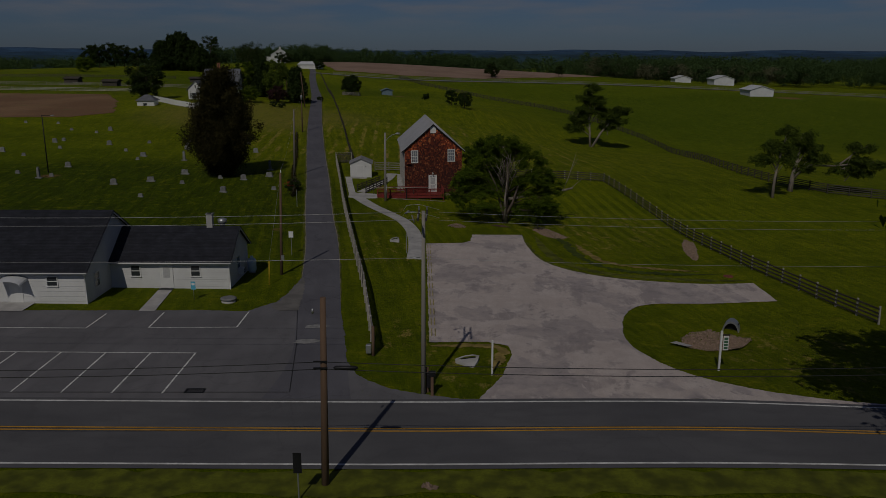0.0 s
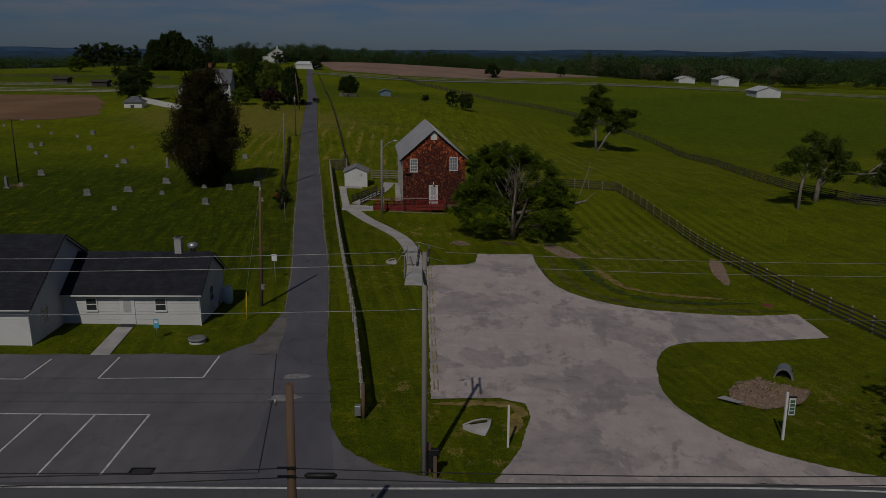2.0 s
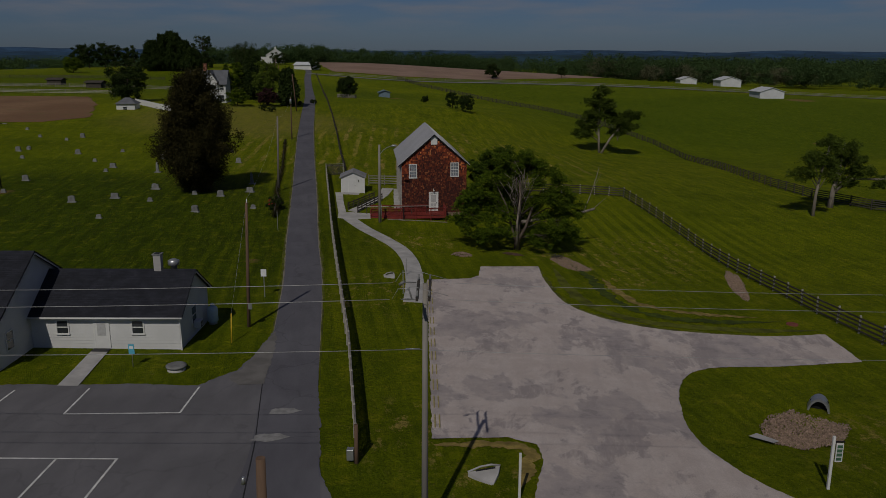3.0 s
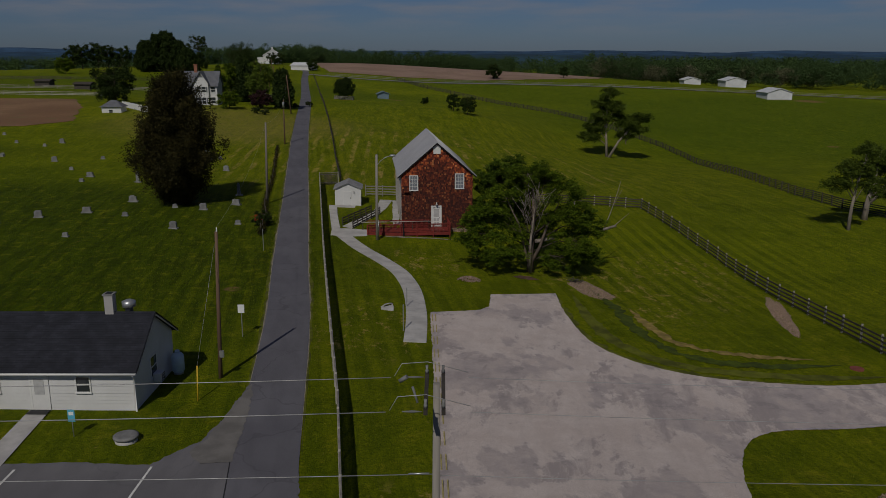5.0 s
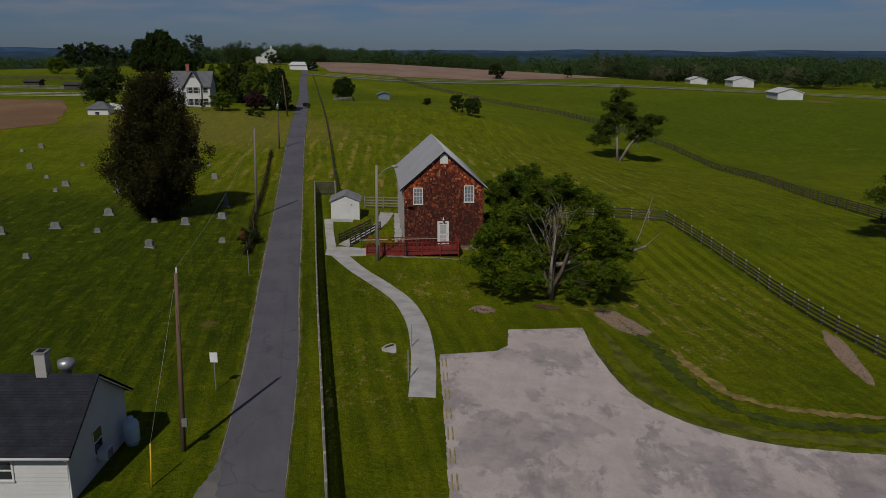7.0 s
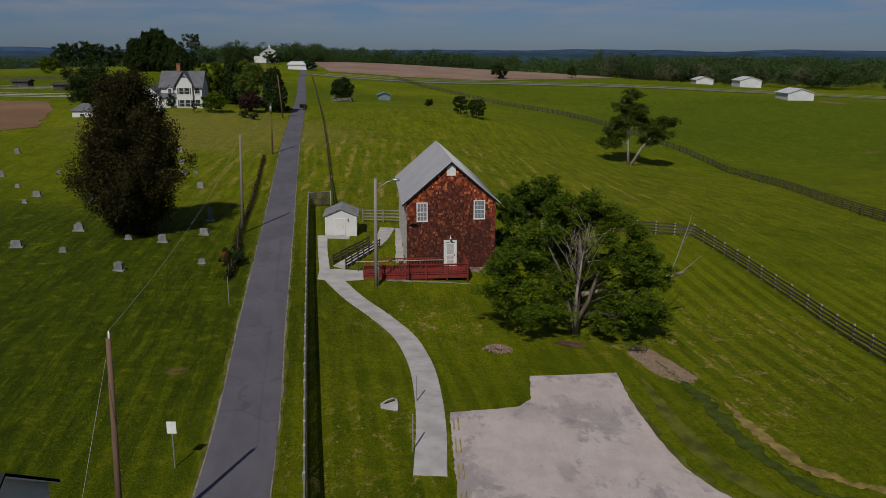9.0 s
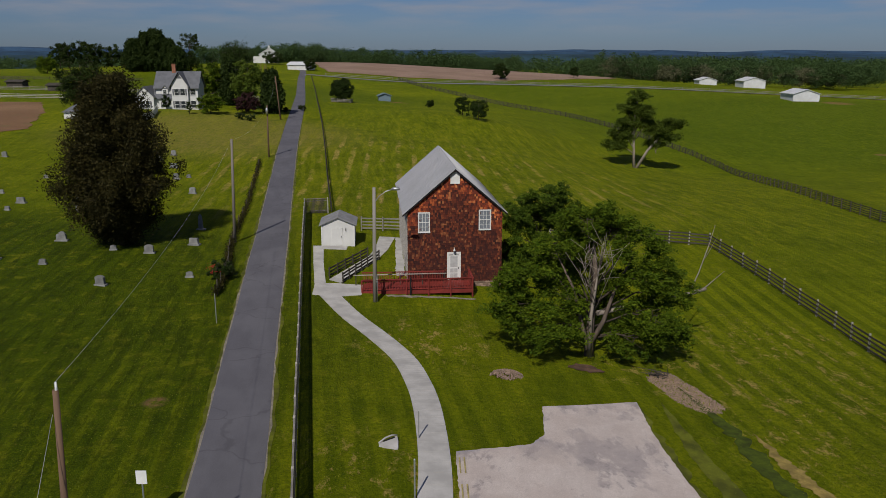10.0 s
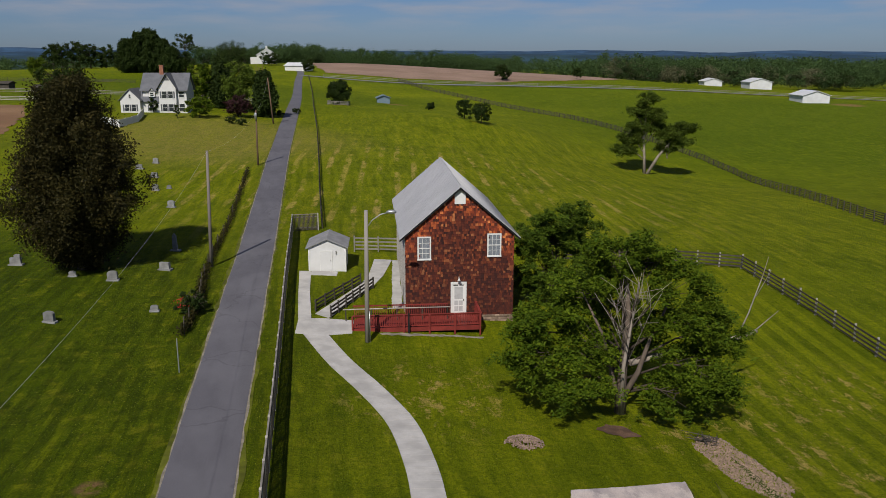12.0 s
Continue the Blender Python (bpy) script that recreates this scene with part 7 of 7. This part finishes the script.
rocks("rock_bed", 12.5, 93.0, 1.3, 3.5, 14, 3800, 0.03, 0.075, "bed of loose brown stones beside the gravel lot", 1, blunt=3.0)
rocks("rock_bed", 1.65, 94.4, 1.1, 0.85, 0, 800, 0.03, 0.08, "small heap of brown stones in the lawn", 2, 0.3)
rocks("rock_bed", 27.5, 87.3, 0.8, 6.6, -13, 3400, 0.035, 0.085, "line of loose stones at the paddock fence", 3)
rocks("rock_bed", 19.4, 54.3, 3.9, 2.1, 48, 4200, 0.03, 0.1, "brown stone riprap spread below the culvert mouth", 4, -0.35, 1.6)
drape("mulch_bed", [(6.0, 96.6), (7.2, 95.6), (8.3, 96.0), (7.6, 97.2), (6.6, 97.4)], 0.05, M_MULCH, "dark mulch bed under the tree", "mulch", ragged=0.2)


def pipe_mouth(x, y, turn, r, label):
    t = thing("culvert", x, y, level(x, y), turn, label, "culvert")
    bm = bmesh.new()
    ring = []
    for i in range(13):
        a = math.pi * i / 12
        ring.append([bm.verts.new(((r + d) * math.cos(a), yy, (r + d) * 1.05 * 1.5 * math.sin(a) - 0.25)) for d, yy in ((0, 0), (0.1, 0), (0.1, 0.9), (0, 0.9))])
    for p, q in zip(ring, ring[1:]):
        for i in range(4):
            bm.faces.new((p[i], q[i], q[(i + 1) % 4], p[(i + 1) % 4]))
    part("pipe", bm, M_STEEL, t)
    # black panel across the pipe in place of its shaded depth
    part("inner_shade_panel", boxes((-r * 0.97, r * 0.97, 0.5, 0.55, -0.6, r * 0.9)), M_BLACK, t)
    return t


pipe_mouth(21.5, 57.2, -25, 0.52, "arched metal culvert mouth above stone riprap")
def flared_end(x, y, turn, s, label):
    """A flared concrete drain end: a shallow fan with a raised lip round a slot, its shade a black bar."""
    t = thing("drain_end", x, y, level(x, y), turn, label, "drain")
    fan = [(-0.85, 0.35), (0.85, 0.45), (0.55, -0.1), (0.05, -0.75), (-0.1, -0.75), (-0.6, -0.1)]
    bm = bmesh.new()
    up_ = [bm.verts.new((px_ * s, py_ * s, 0.05 + 0.16 * (py_ + 0.75))) for px_, py_ in fan]
    lo_ = [bm.verts.new((px_ * s, py_ * s, -0.15)) for px_, py_ in fan]
    bm.faces.new(up_)
    for k in range(6):
        bm.faces.new((up_[k], lo_[k], lo_[(k + 1) % 6], up_[(k + 1) % 6]))
    bmesh.ops.recalc_face_normals(bm, faces=bm.faces[:])
    part("fan", bm, M_CONCRETE, t)
    part("lip", rod([(-0.85 * s, 0.37 * s, 0.24), (-0.2 * s, 0.46 * s, 0.34), (0.4 * s, 0.5 * s, 0.34), (0.87 * s, 0.47 * s, 0.25)], [0.04, 0.05, 0.05, 0.04], sides=6), M_CONCRETE, t)
    # no opening is cut: a black bar gives the slot's shade
    part("slot", boxes((-0.45 * s, 0.55 * s, 0.3 * s, 0.36 * s, 0.22, 0.27)), M_BLACK, t, "black bar for the shade in the drain slot")
    return t


flared_end(1.65, 47.2, 18, 0.95, "flared concrete drain end in the grass island")
flared_end(-5.0, 83.6, 40, 0.7, "small flared concrete drain end in the lawn")
drape("concrete_slab", [(15.6, 52.4), (16.2, 52.9), (17.0, 51.9), (16.6, 51.6)], 0.09, M_CONCRETE, "flat concrete slab beside the riprap", "slab")
iron = thing("manhole", 27.2, 74.2, level(27.2, 74.2), 0, "rusty red iron manhole lid in the grass", "manhole")
part("lid", rod([(0, 0, -0.05), (0, 0, 0.08)], [0.45, 0.45], sides=18), plain("rust", (0.2, 0.06, 0.04), 0.8), iron)


def signpost(x, y, h, wood, label, w=0.12):
    t = thing("sign_post", x, y, level(x, y), 0, label, "sign")
    part("post", boxes((-w / 2, w / 2, -w / 2, w / 2, -0.3, h), bevel=0.01), wood, t)
    return t


s1 = signpost(17.0, 46.6, 2.6, M_TRIM, "white wooden sign post with dark hanging board", 0.12)
part("sign_arm", boxes((0.08, 0.5, -0.03, 0.03, 2.3, 2.36)), M_BLACK, s1)
bd = part("board", boxes((0.14, 0.46, -0.02, 0.02, 1.35, 2.26)), M_TRIM, s1, "hanging green sign board with white border")
for k in range(4):
    part("bar", boxes((0.18, 0.42, -0.028, -0.021, 1.42 + 0.2 * k, 1.57 + 0.2 * k)), M_GREENPAINT, bd)
signpost(2.95, 45.3, 2.2, M_TRIM, "plain white wooden post by the drive", 0.11)
s3 = signpost(-14.7, 76.2, 2.3, M_STEEL, "small white road sign on a steel post", 0.06)
part("panel", boxes((-0.22, 0.22, -0.05, -0.035, 1.75, 2.35)), M_SIGN, s3)
signpost(-18.6, 101.3, 2.2, M_STEEL, "thin bare steel post by the lane", 0.06)
signpost(-3.65, 78.5, 2.0, M_STEEL, "thin steel post beside the path", 0.07)
signpost(-3.65, 84.5, 1.6, M_STEEL, "thin steel post beside the path", 0.06)
ss = signpost(-6.2, 31.3, 2.2, M_STEEL, "back of a road sign on a steel post", 0.06)
part("panel", boxes((-0.18, 0.18, -0.05, -0.035, 1.3, 2.25)), M_BLACK, ss)
rocks("roadside_stone", -0.6, 32.3, 0.35, 0.25, 0, 14, 0.12, 0.24, "pale stones on the road verge", 9)
M_KERB = plain("faded_yellow_paint", (0.4, 0.34, 0.14), 0.85, vary=0.4, scale=2, fine=15)
for i in range(12):
    y = 52.4 + 2.6 * i
    x = -0.75 - 0.028 * (y - 52)
    o = thing("wheel_stop", x, y, level(x, y) + 0.03, 1.5, "low faded yellow timber wheel stop on the gravel", "wheel stop", "wheel stops")
    for k, dx in enumerate((0.0, 0.24)):
        part("timber", boxes((dx - 0.035, dx + 0.035, 0, 1.5, 0, 0.05), bevel=0.008), M_KERB, o)
fp = thing("end_post", -4.45, 48.5, level(-4.45, 48.5), 0, "brown wooden post with a grey box at the fence end", "post")
part("post", rod([(0, 0, -0.3), (0.02, 0, 2.0)], [0.11, 0.09], sides=10), M_POLE, fp)
part("box", boxes((-0.45, -0.12, -0.15, 0.2, 0.2, 0.75), bevel=0.02), M_STEEL, fp)
bollard = thing("meter_post", -0.6, 42.2, level(-0.6, 42.2), 0, "short dark meter post beside the pole", "post")
part("post", boxes((-0.08, 0.08, -0.08, 0.08, -0.2, 1.2), bevel=0.01), M_POLE, bollard)
part("cap", boxes((-0.2, 0.2, -0.12, 0.12, 1.21, 1.5), bevel=0.02), M_BLACK, bollard)

pile = thing("brush_pile", 11.7, 95.5, level(11.7, 95.5), 0, "small pile of dark dead brush on the stones", "brush")
rng = np.random.default_rng(44)
for k in range(14):
    p0, p1 = rng.normal(0, 0.35, 3) * np.array([1, 1, 0.2]), rng.normal(0, 0.55, 3) * np.array([1, 1, 0.3])
    wood_mesh([([p0 + np.array([0, 0, 0.1]), p1 + np.array([0, 0, 0.35])], [0.04, 0.015])], M_DARKWOOD, pile, "stick")

# grass blades and straw that catch the light on the lawns
rng = np.random.default_rng(31)
bx, by = rng.uniform(-30, 36, 90000), rng.uniform(42, 150, 90000)
covered = np.zeros(len(bx), bool)
poly = np.array([q[:2] for q in GRAVEL])


def inside(px_, py_, pts):
    r_ = np.zeros(len(px_), bool)
    x0, y0 = pts[-1]
    for x1, y1 in pts:
        cut = ((y1 > py_) != (y0 > py_)) & (px_ < (x0 - x1) * (py_ - y1) / (y0 - y1 + 1e-12) + x1)
        r_ ^= cut
        x0, y0 = x1, y1
    return r_


lane_x = np.interp(by, [p[1] for p in LANE], [p[0] for p in LANE])
path_x = np.interp(by, [p[1] for p in PATH], [p[0] for p in PATH])
covered |= inside(bx, by, poly) | (np.abs(bx - lane_x) < 1.9) | ((np.abs(bx - path_x) < 1.3) & (by < 112)) | ((by < 58.5) & (bx < -5)) | ((by < 70) & (bx < -11)) | ((by > 107) & (by < 130) & (bx > -15.5) & (bx < 3.5))
bx, by = bx[~covered], by[~covered]
lawn_tufts = leaf_cloud(np.c_[bx, by, levels(bx, by) + 0.02], 0.042, rng, 1, (0, 0, 0.0), 0.4, "grass_tufts", M_TUFT)
tagged(lawn_tufts, "scattered pale grass blades over the mown lawns", "grass", kind="stuff")
